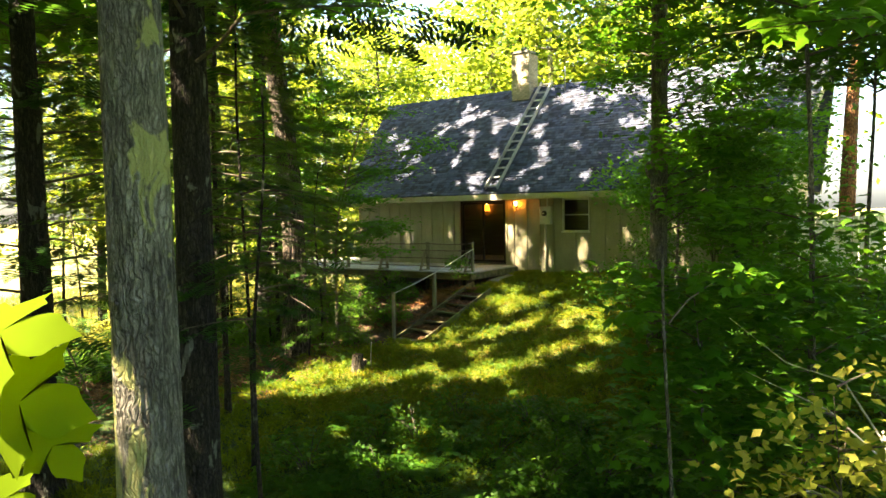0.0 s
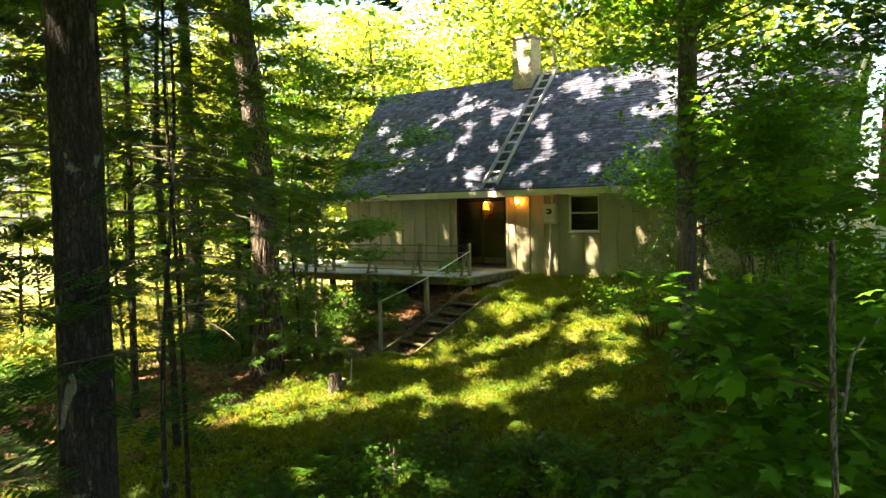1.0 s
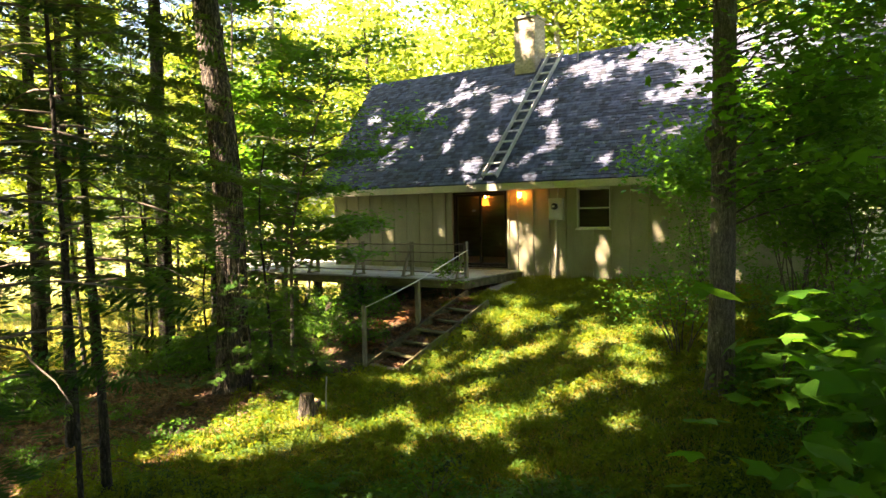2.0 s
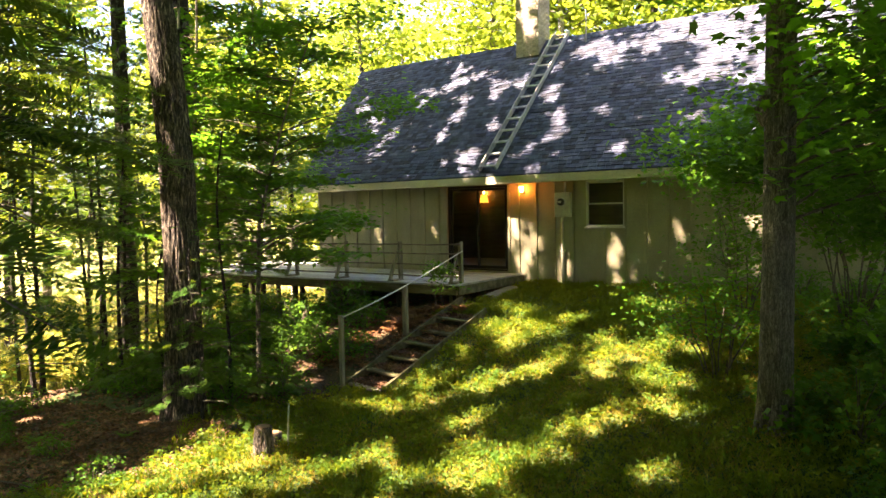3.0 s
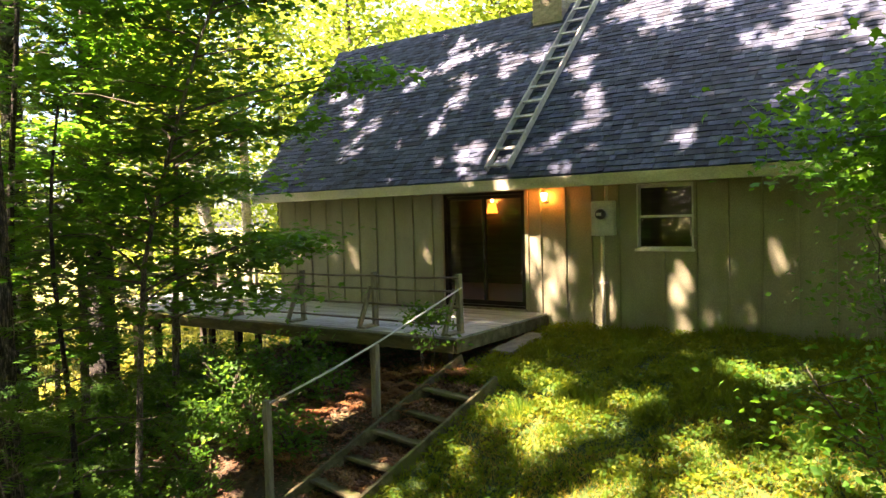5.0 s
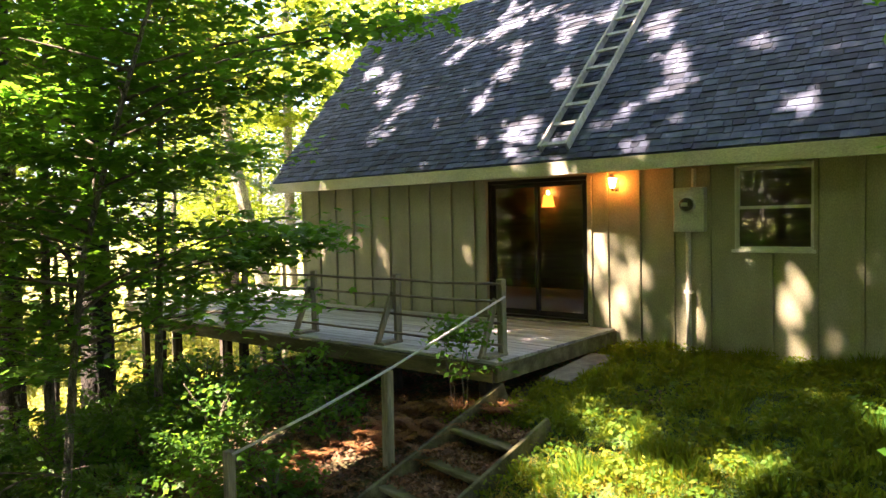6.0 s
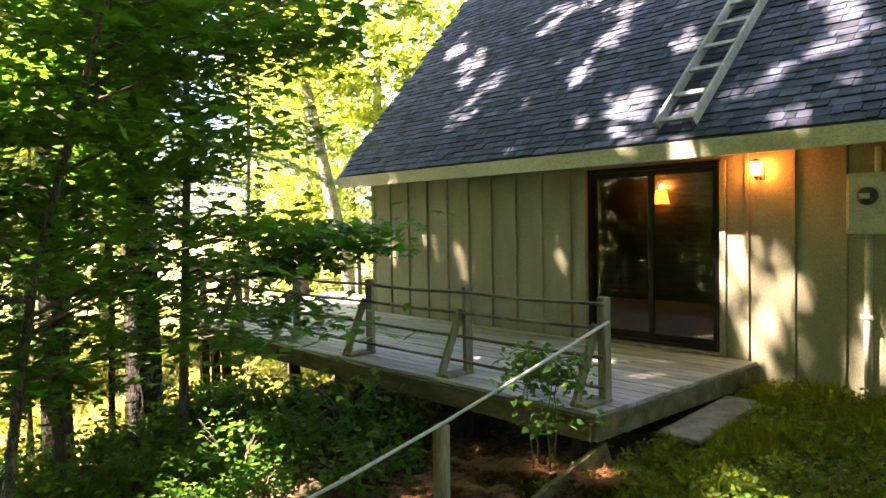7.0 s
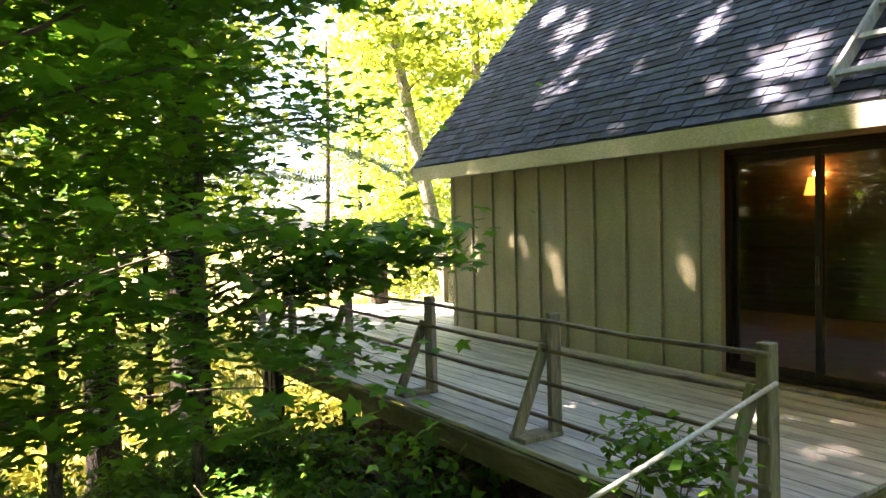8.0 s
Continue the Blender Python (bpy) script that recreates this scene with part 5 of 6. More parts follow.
    reach_over(t, [((9.25, -6.7, 4.2), (6.4, -2.6, 5.3)), ((9.25, -6.7, 4.4), (7.6, -3.5, 4.9)), ((9.2, -6.7, 3.4), (11.6, -4.6, 3.6)), ((9.2, -6.7, 3.9), (11.2, -6.6, 4.2)), ((9.2, -6.7, 2.9), (10.8, -5.3, 2.7)), ((9.2, -6.7, 3.2), (10.9, -7.4, 3.0)), ((9.2, -6.7, 3.6), (11.9, -6.2, 3.3)), ((9.2, -6.7, 4.4), (10.2, -8.6, 4.9)), ((9.25, -6.7, 4.8), (8.0, -5.2, 5.6))], 540)
    broadleaf_crown(t, on, 3.8, 7.2, 2.7, 16, 48, 0.125, LEAF_MAPLE, 541, "maple", flat=0.75, thick=0.14, aim=(0.1, 1.2), squash=0.2)
    broadleaf_crown(t, on, 2.4, 4.3, 2.5, 12, 46, 0.125, LEAF_MAPLE, 543, "maple", flat=0.75, thick=0.18, aim=(0.15, 0.9), squash=0.2)
    broadleaf_crown(t, on, 5.4, 7.6, 2.2, 10, 70, 0.125, LEAF_MAPLE, 542, "maple", flat=0.75, thick=0.14, aim=(2.3, 0.7), squash=0.2)
    knot = bmesh.new()
    bmesh.ops.create_icosphere(knot, subdivisions=3, radius=0.12)
    for v in knot.verts:
        v.co *= 1 + 0.25 * noise.noise(v.co * 9)
        v.co.z *= 1.5
    k = part("knot", knot, BARK_GREY, t)
    k.location = (-0.08, -0.09, 3.75)
    t, on = stand_tree((11.6, 3.2), (0.05, 0.0), 12, 0.24, BARK_RED, "reddish pine trunk beside the cabin end", 36, 0.08, 0.12, seed=9)
    broadleaf_crown(t, on, 6, 12, 3.5, 12, 40, 0.22, LEAF_SUNNY, 9)
    # unseen trees added on the sun's side so that their crowns shade the lawn
    for k, (x, y, h, reach) in enumerate(((4.0, -20.5, 17, 6.0), (-1.5, -17.5, 17, 6.0), (9.0, -24.0, 17, 6.2), (-6.5, -14.5, 16, 5.5), (16.5, -18.0, 16, 5.5))):
        t, on = stand_tree((x, y), (0.0, 0.01), h, 0.22, BARK_GREY, "added unseen maple whose broad crown shades the lawn", 28, 0.06, 0.2, seed=40 + k)
        broadleaf_crown(t, on, 6.5, h, reach, 34, 40, 0.37, LEAF_MAPLE, 40 + k, squash=0.6)
    # understorey maples
    t, on = stand_tree((0.42, -6.95), (0, 0), 7.4, 0.042, BARK_GREY, "young understorey maple with level leafy sprays", 16, 0.05, 0.1, seed=10, bend=0.0, r_top=0.3,
                       course=((0, 0, 0), (2.04, -0.27, 0.30), (3.07, -0.42, 0.49), (3.73, -0.42, 0.67), (4.4, -0.34, 0.83), (5.9, -0.1, 1.2), (7.4, 0.2, 1.7)))
    broadleaf_crown(t, on, 2.2, 4.4, 1.9, 19, 105, 0.120, LEAF_MAPLE, 10, "maple", flat=0.80, thick=0.12, aim=(2.6, 1.9), squash=0.3)
    broadleaf_crown(t, on, 4.4, 7.2, 1.9, 13, 80, 0.118, LEAF_MAPLE, 110, "maple", flat=0.82, thick=0.10, aim=(2.6, 1.9), squash=0.5)
    reach_over(t, [((0.1, -6.1, 2.8), (1.5, -3.2, 3.85)), ((0.1, -6.1, 3.1), (0.8, -1.9, 4.25))], 520)
    t, on = stand_tree((-2.4, -4.5), (0.02, 0.02), 8.0, 0.06, BARK_GREY, "young maple whose branch reaches over the railing", 14, 0.05, 0.2, seed=12, bend=0.1, r_top=0.3)
    broadleaf_crown(t, on, 1.9, 7.6, 1.8, 20, 95, 0.122, LEAF_MAPLE, 12, "maple", flat=0.82, thick=0.09)
    reach_over(t, [((-2.35, -4.45, 0.9), (-0.12, -3.12, 1.32)), ((-2.35, -4.45, 1.0), (-0.25, -3.3, 1.5)), ((-2.35, -4.45, 0.7), (-0.9, -3.5, 1.15))], 500)
    t, on = stand_tree((12.6, -12.9), (0.0, 0.01), 8.2, 0.035, BARK_GREY, "maple sapling with large bright leaves", 12, 0.05, 0.2, seed=13, bend=0.12, r_top=0.3)
    broadleaf_crown(t, on, 4.9, 8.2, 1.5, 24, 62, 0.125, LEAF_MAPLE, 13, "maple", flat=0.75, thick=0.18, squash=0.2)
    t, on = stand_tree((13.4, -11.6), (0.02, 0.03), 8.0, 0.035, BARK_GREY, "maple sapling with large bright leaves", 12, 0.05, 0.2, seed=14, bend=0.12, r_top=0.3)
    broadleaf_crown(t, on, 5.0, 7.9, 1.8, 22, 60, 0.13, LEAF_MAPLE, 14, "maple", flat=0.78, thick=0.14, squash=0.3)
    t, on = stand_tree((12.9, -8.9), (0.0, 0.0), 7.0, 0.04, BARK_GREY, "leafy maple sapling in deep shade", 12, 0.05, 0.2, seed=17, bend=0.12, r_top=0.3)
    broadleaf_crown(t, on, 4.6, 6.9, 1.7, 18, 60, 0.13, LEAF_MAPLE, 17, "maple", flat=0.78, thick=0.16, squash=0.3)
    t, on = stand_tree((11.95, -14.55), (-0.02, 0.0), 3.2, 0.018, BARK_GREY, "low maple sapling with broad leaves beside the way", 10, 0.05, 0.2, seed=18, bend=0.05, r_top=0.3)
    broadleaf_crown(t, on, 1.0, 3.1, 0.6, 18, 38, 0.13, LEAF_MAPLE, 18, "maple", flat=0.78, thick=0.2, squash=0.3)
    t, on = stand_tree((12.75, -13.9), (0.0, 0.0), 3.6, 0.018, BARK_GREY, "low maple sapling with broad leaves beside the way", 10, 0.05, 0.2, seed=24, bend=0.05, r_top=0.3)
    broadleaf_crown(t, on, 1.1, 3.4, 0.75, 18, 34, 0.13, LEAF_MAPLE, 24, "maple", flat=0.78, thick=0.2, squash=0.3)
    t, on = stand_tree((12.36, -16.93), (0.0, -0.01), 3.5, 0.016, BARK_GREY, "slender bare-stemmed maple sapling with a few top leaves", 10, 0.05, 0.2, seed=19, bend=0.04, r_top=0.5)
    reach_over(t, [((12.35, -16.95, 1.15), (12.55, -15.1, 1.3))], 570, 9, 0.10)
    reach_over(t, [((12.35, -16.95, 1.2), (11.85, -16.3, 1.05))], 571, 6, 0.10)
    t, on = stand_tree((14.35, -17.6), (-0.03, 0.0), 6.0, 0.03, BARK_GREY, "maple sapling hanging sunlit leaves over the way", 10, 0.05, 0.2, seed=20, bend=0.05, r_top=0.4)
    reach_over(t, [((14.2, -17.6, 2.4), (12.95, -18.25, 2.5)), ((14.2, -17.6, 2.5), (13.3, -18.1, 2.55)), ((14.2, -17.6, 3.0), (13.2, -17.4, 3.2))], 572, 8, 0.10)
    t, on = stand_tree((-3.2, -5.6), (0.01, 0.02), 9.0, 0.07, BARK_GREY, "young maple with bright green leaves among the trunks", 14, 0.05, 0.2, seed=16, bend=0.1, r_top=0.3)
    broadleaf_crown(t, on, 1.5, 9.0, 2.2, 29, 95, 0.14, LEAF_MAPLE, 16, "maple", flat=0.78, thick=0.12)
    t, on = stand_tree((7.35, -15.75), (0.0, 0.0), 5.4, 0.03, BARK_DARK, "young hemlock with dark sprays beside a rough trunk", 10, 0.05, 0.3, seed=60)
    conifer_crown(t, on, 2.5, 5.2, 1.3, 26, 0.15, LEAF_DARK, 60, True, 60)
    # young hemlocks in the shade
    for k, (x, y, h, reach) in enumerate(((0.2, -11.6, 13.0, 2.8), (2.3, -13.9, 12.0, 3.0), (5.5, -14.3, 9.0, 2.0), (-5.0, -11.8, 13.0, 3.4))):
        t, on = stand_tree((x, y), (0.01, 0.0), h, 0.07 if k != 2 else 0.028, BARK_DARK, "young hemlock with level dark-green sprays", 14, 0.05, 0.2, seed=50 + k)
        conifer_crown(t, on, (5.0, 4.0, 3.2, 5.6)[k], h, reach, 58, 0.17, LEAF_HEMLOCK, 50 + k, True, 70)
    t, on = stand_tree((1.0, -8.62), (0.01, 0.0), 2.9, 0.022, BARK_DARK, "low young hemlock with level sprays beside a shaggy trunk", 10, 0.05, 0.3, seed=57)
    conifer_crown(t, on, 0.35, 2.7, 1.25, 17, 0.14, LEAF_HEMLOCK, 57, True, 46)
    t, on = stand_tree((0.62, -7.75), (0.0, 0.0), 4.8, 0.035, BARK_DARK, "young hemlock with layered drooping sprays below a leaning maple", 10, 0.05, 0.3, seed=58)
    conifer_crown(t, on, 0.5, 4.6, 1.75, 34, 0.16, LEAF_HEMLOCK, 58, True, 46)
    t, on = stand_tree((-1.5, -7.6), (0.0, 0.0), 3.4, 0.03, BARK_DARK, "young hemlock with layered drooping sprays on the bank", 10, 0.05, 0.3, seed=59)
    conifer_crown(t, on, 0.4, 3.2, 1.5, 24, 0.16, LEAF_HEMLOCK, 59, True, 40)
    for k, (x, y, h, reach) in enumerate(((-6.6, -7.4, 7.5, 2.2), (-9.4, -4.6, 7.0, 2.2), (-10.5, -8.6, 8.5, 2.4))):
        t, on = stand_tree((x, y), (0.0, 0.01), h, 0.06, BARK_DARK, "hemlock with sunlit drooping sprays at the edge of the field", 12, 0.05, 0.2, seed=84 + k)
        conifer_crown(t, on, (0.8, 2.4, 1.6)[k], h, reach, (52, 40, 44)[k], 0.19, LEAF_HEMLOCK, 84 + k, True, 44)
    # pale trunks at the wood's edge behind the deck
    t, on = stand_tree((-20.5, 10.9), (-0.11, -0.16), 17, 0.34, BARK_PALE, "leaning sunlit pale trunk at the edge of the wood", 28, 0.05, 0.3, seed=71, bend=0.05, r_top=0.5)
    broadleaf_crown(t, on, 10, 17, 4.0, 20, 40, 0.32, LEAF_SUNNY, 71, gaps=False)
    t, on = stand_tree((-21.5, 12.9), (0.0, 0.0), 18, 0.27, BARK_PALE, "straight pale trunk at the edge of the wood", 24, 0.05, 0.3, seed=72, bend=0.05, r_top=0.5)
    broadleaf_crown(t, on, 9, 18, 3.6, 20, 40, 0.32, LEAF_SUNNY, 72, gaps=False)
    t, on = stand_tree((-11.5, 0.9), (0.03, 0.0), 9, 0.09, BARK_GREY, "slim maple beyond the deck end", 14, 0.05, 0.3, seed=73, bend=0.1, r_top=0.4)
    broadleaf_crown(t, on, 7.4, 9, 1.6, 6, 30, 0.14, LEAF_SUNNY, 73, "oval", gaps=False)
    # small spreading trees before the wall
    for k, (x, y, h, reach) in enumerate(((8.6, -3.5, 3.55, 1.55), (10.5, -3.9, 4.0, 1.8))):
        t, on = stand_tree((x, y), (-0.05, 0.08), h, 0.045, BARK_GREY, "small spreading tree with a leafy crown before the cabin wall", 12, 0.05, 0.2, seed=80 + k, bend=0.1, r_top=0.4)
        broadleaf_crown(t, on, h - 1.1, h, reach, 17, (95, 55)[k], 0.105, LEAF_MAPLE, 80 + k, "maple", flat=0.7, thick=0.3, squash=0.3)
    # thin poles between the trunks
    rnd = random.Random(21)
    for k, (x, y) in enumerate(((-5.0, -6.2), (-5.4, -6.6), (-4.7, -6.9), (-6.4, -6.3), (-7.0, -7.4), (-3.6, -7.2), (-9.0, -6.8), (-8.6, -3.4), (-5.6, -4.3), (-10.4, -8.0), (2.6, -12.4), (-1.4, -7.4))):
        t, on = stand_tree((x, y), (rnd.uniform(-.03, .03), rnd.uniform(-.03, .03)), rnd.uniform(6, 9), rnd.uniform(0.035, 0.065), BARK_DARK, "thin dark forest sapling with sparse twigs", 10, 0.05, 0.3, name="sapling",
                           seed=30 + k, group="thin saplings in the wood")
        conifer_crown(t, on, 2.6 if y < -6 else 1.6, 6.8, 1.5, 22, 0.19, LEAF_DARK, 30 + k, True, 15)
        if y < -6:
            conifer_crown(t, on, 0.4, 2.6, 1.2, 12, 0.17, LEAF_HEMLOCK, 90 + k, True, 13)


def far_tree(kind, seed, low=0.8, leaf=None):
    """A tall background tree built once, to be copied."""
    rng = np.random.default_rng(seed)
    t = thing("background_tree", (0, 0, 0), label="tall sunlit woodland tree with a loose yellow-green crown", category="tree", group="woodland behind the cabin")
    h = 17.0
    me = trunk_mesh([(0, 0, 0), (0.2, 0.1, 6), (0.0, 0.3, 12), (0.2, 0.2, h)], [0.2, 0.16, 0.11, 0.03], 12, kind, 0.05, 5, 0.6, 17, seed)
    ob = new("trunk", me)
    ob.parent = t
    bm = bmesh.new()
    cloud = []
    for k in range(46):
        hh = low + (h - low) * (k + rng.uniform()) / 46
        ang = k * 2.4
        ln = (1.1 + 2.9 * math.sin(min(hh / h, 1) * math.pi * 0.85)) * rng.uniform(0.6, 1.15)
        b = (math.cos(ang) * ln, math.sin(ang) * ln, hh + ln * rng.uniform(0, 0.4))
        pts = limb(bm, (0, 0, hh), b, 0.04, seed * 7 + k, 0.05, 4)
        for c in range(4):
            q = pts[min(5, 2 + c)] + rng.normal(size=3) * 0.45
            cloud.append(q + rng.normal(size=(34, 3)) * np.array([0.66, 0.66, 0.28]))
    tagged(part("twigwork", bm, TWIG, t), kind="stuff")
    ob = new("crown", leaves_mesh("crown", np.concatenate(cloud), 0.34, leaf or (LEAF_SUNNY if kind == BARK_PALE else LEAF_BACK), "oval", 0.6, 0.3, seed))
    ob.parent = t
    return t


def build_far_trees():
    rnd = random.Random(4)
    kinds = [far_tree(BARK_PALE, 61), far_tree(BARK_GREY, 62), far_tree(BARK_DARK, 63)]
    edge = [far_tree(BARK_GREY, 64, 4.2, LEAF_BACK), far_tree(BARK_DARK, 65, 3.4, LEAF_SUNNY)]
    for k in range(5):                        # along the near edge of the field
        x, y = -17 - 5 * (k % 3) - rnd.uniform(0, 3), -17 + k * 4.6 + rnd.uniform(-1, 1)
        m = pose(x, y, gz(x, y) - 0.2, 0, 0, rnd.uniform(0, 360))
        if k < 2:
            edge[k].matrix_basis = m
        else:
            copy_thing(edge[k % 2], m)
    spots = []
    for k in range(17):                       # behind the cabin
        spots.append((-20 + k * 2.6 + rnd.uniform(-1, 1), 13 + rnd.uniform(0, 5) + 3.5 * (k % 2)))
    for k in range(12):
        spots.append((-30 + k * 6 + rnd.uniform(-2, 2), 27 + rnd.uniform(0, 8)))
    for k in range(11):                       # past the field
        spots.append((-52 - rnd.uniform(0, 16), -50 + k * 7.0 + rnd.uniform(-2, 2)))
    for k in range(6):
        spots.append((-60 - rnd.uniform(0, 8), -34 + k * 10 + rnd.uniform(-2, 2)))
    for k in range(6):                        # past the cabin's other end
        spots.append((19 + rnd.uniform(0, 6), -14 + k * 6.0 + rnd.uniform(-1.5, 1.5)))
    # unseen trees behind the start, added to darken what the glass reflects
    for k in range(12):                       # round behind
        spots.append((-26 + k * 4.7 + rnd.uniform(-1, 1), -29 - rnd.uniform(0, 4) - 5 * (k % 2)))
    for k in range(11):                       # close behind the start
        spots.append((-17 + k * 3.3 + rnd.uniform(-0.6, 0.6), -31.0 - 2.2 * (k % 2)))
    spots += [(-30, 14), (-34, 20), (-41, 17), (-33, 27), (-45, 24), (-28, 21)]
    spots = [(x, y) for x, y in spots if not (x < -50 and -5 < y < 22)]    # the field opens to the sky here
    spots = [(x, y) for x, y in spots if not (y > -2 and abs(x - (13.6 - 0.077 * (y + 21))) < 3.2)]
    for i, (x, y) in enumerate(spots):
        src = kinds[i % 3]
        m = pose(x, y, gz(x, y) - 0.2, 0, 0, rnd.uniform(0, 360))
        if i < 3:
            src.matrix_basis = m @ Matrix.Diagonal((1, 1, 1, 1))
        else:
            c = copy_thing(src, m)
            s = rnd.uniform(0.8, 1.2)
            c.scale = (s, s, s)


build_trees()
build_far_trees()

# ---- undergrowth ----
def scatter(n, x0, x1, y0, y1, rng, keep=None):
    p = np.stack([rng.uniform(x0, x1, n), rng.uniform(y0, y1, n)], 1)
    if keep is not None:
        p = p[keep(p[:, 0], p[:, 1])]
    return np.column_stack([p, ground_z(p[:, 0], p[:, 1])])


def blotch(x, y, s, seed):
    """Smooth patchiness over the ground, about 0 to 1."""
    return 0.5 + 0.25 * (np.sin(x * s + seed) * np.sin(y * s * 1.3 + seed * 2) + np.sin(x * s * 2.3 - y * s * 1.1 + seed * 3))


def steps_here(x, y):
    mid = 2.70 + (y + 6.15) * 0.168
    return (y > -6.3) & (y < -3.45) & (x < mid + 0.05) & (x > mid - 1.1)


def blade_frames(n, rng, spread=0.35):
    d = rng.normal(0, spread, (n, 3))
    d[:, 2] = 1
    d /= np.linalg.norm(d, axis=1)[:, None]
    a = rng.uniform(0, 2 * np.pi, n)
    x = np.stack([np.cos(a), np.sin(a), np.zeros(n)], 1)
    x -= (x * d).sum(1)[:, None] * d
    x /= np.linalg.norm(x, axis=1)[:, None]
    return x, d, np.cross(x, d)


def build_lawn():
    rng = np.random.default_rng(9)
    slab = lambda x, y: (x > 2.2) & (x < 2.69) & (y > -2.12) & (y < -0.74)
    lawn = lambda x, y: (~steps_here(x, y)) & (~slab(x, y)) & (y < -0.05) & ((x > 2.3) | (y < -6.3) | ((y > -3.5) & (y < -3.0) & (x > 1.9))) & (x > 1.2 + 0.6 * np.sin(y * 1.7))
    p = scatter(185000, 0.0, 14.0, -16.0, 0.0, rng, lawn)
    q = scatter(60000, 2.3, 9.0, -4.2, 0.0, rng, lawn)
    p = np.concatenate([p, q])
    clump = cloudy(p[:, 0] * 6.5, p[:, 1] * 6.5) * 0.6 + cloudy(p[:, 0] * 2.3 + 11, p[:, 1] * 2.3) * 0.4
    tuft = np.clip(clump * 2.4 - 0.75, 0.0, 1.0)
    tall = rng.uniform(0.02, 0.055, len(p)) + 0.15 * tuft ** 1.3 + 0.13 * np.clip((p[:, 1] + 0.45) / 0.5, 0, 1) * rng.uniform(0, 1, len(p))
    ob = new("grass", leaves_mesh("grass", p - np.array([0, 0, 0.015]), tall, GRASS, "blade", fr=blade_frames(len(p), rng, 0.5)))
    tagged(ob, "short rough lawn grass with clover, dappled by sun", "grass", kind="stuff")
    p = scatter(105000, 0.0, 14.0, -16.0, 0.0, rng, lambda x, y: lawn(x, y) & (blotch(x, y, 1.6, 5) > 0.32))
    p[:, 2] += rng.uniform(0.03, 0.12, len(p))
    ob = new("clover", leaves_mesh("clover", p, 0.045, WEED, "clover", 0.6, 0.1, 3))
    tagged(ob, "low clover and broad-leaved weeds in the lawn", "weeds", kind="stuff")
    mid = scatter(3400, 1.6, 12.0, -13.5, -0.2, rng, lawn)
    p = np.repeat(mid, 20, axis=0) + np.column_stack([rng.normal(0, 0.055, (len(mid) * 20, 2)), rng.uniform(0.03, 0.15, len(mid) * 20)])
    ob = new("lawn_weeds", leaves_mesh("lawn_weeds", p, 0.062, WEED, "oval", 0.55, 0.2, 6))
    tagged(ob, "clumps of broad-leaved weeds standing out of the lawn", "weeds", kind="stuff")
    # blades whose yellow stands for sun on the open lawn away from the cabin
    gold_zone = lambda x, y: lawn(x, y) & (y < -3.4) & (blotch(x, y, 1.9, 4) > 0.25)
    p = scatter(60000, 2.2, 9.5, -11.5, -3.4, rng, gold_zone)
    ob = new("dry_grass", leaves_mesh("dry_grass", p, rng.uniform(0.05, 0.11, len(p)), SUN_STRAW, "blade", fr=blade_frames(len(p), rng, 0.8)))
    tagged(ob, "straw-coloured grass that puts sunlit gold into the green lawn", "grass", kind="stuff")
    far = lambda x, y: blotch(x, y, 0.4, 1) > 0.1
    p = scatter(30000, -34.0, -8.0, -28.0, 14.0, rng, far)
    ob = new("meadow", leaves_mesh("meadow", p, rng.uniform(0.25, 0.6, len(p)), MEADOW, "blade", fr=blade_frames(len(p), rng)))
    tagged(ob, "tall sunny meadow grass beyond the trees", "grass", kind="stuff")


def build_litter():
    rng = np.random.default_rng(12)
    wood = lambda x, y: ((x < 2.2) | (blotch(x, y, 1.1, 7) > 0.93)) & ~((y > -0.1) & (x > -4.7))
    p = np.concatenate([scatter(52000, -9, 9, -15, 0, rng, wood), scatter(22000, -4.5, 2.4, -13, -8.6, rng)])
    p[:, 2] += rng.uniform(0.003, 0.03, len(p))
    ob = new("leaf_litter", leaves_mesh("leaf_litter", p, 0.075, LITTER, "oval", 0.75, 0.1, 4))
    tagged(ob, "brown fallen leaves scattered over the woodland floor", "leaves", kind="stuff")
    q = []
    for k in range(7000):
        f, g = rng.uniform(0, 1), rng.uniform(0.04, 0.96)
        p = RIGHT_LOW.lerp(RIGHT_TOP, f)
        n = STEPS
        s = RIGHT_LOW.lerp(RIGHT_TOP, (math.floor(f * n - 0.2) + 0.2) / n)
        q.append((p.x + ACROSS.x * g, p.y + ACROSS.y * g, s.z + 0.015 + rng.uniform(0, 0.05)))
    for k in range(6500):
        x, y = rng.uniform(0.0, 2.5), rng.uniform(-5.6, -2.7)
        if not steps_here(x, y):
            q.append((x, y, gz(x, y) + rng.uniform(0.005, 0.06)))
    ob = new("step_litter", leaves_mesh("step_litter", q, 0.055, LITTER, "oval", 0.6, 0.1, 5))
    tagged(ob, "russet dead leaves lying on the steps", "leaves", kind="stuff")


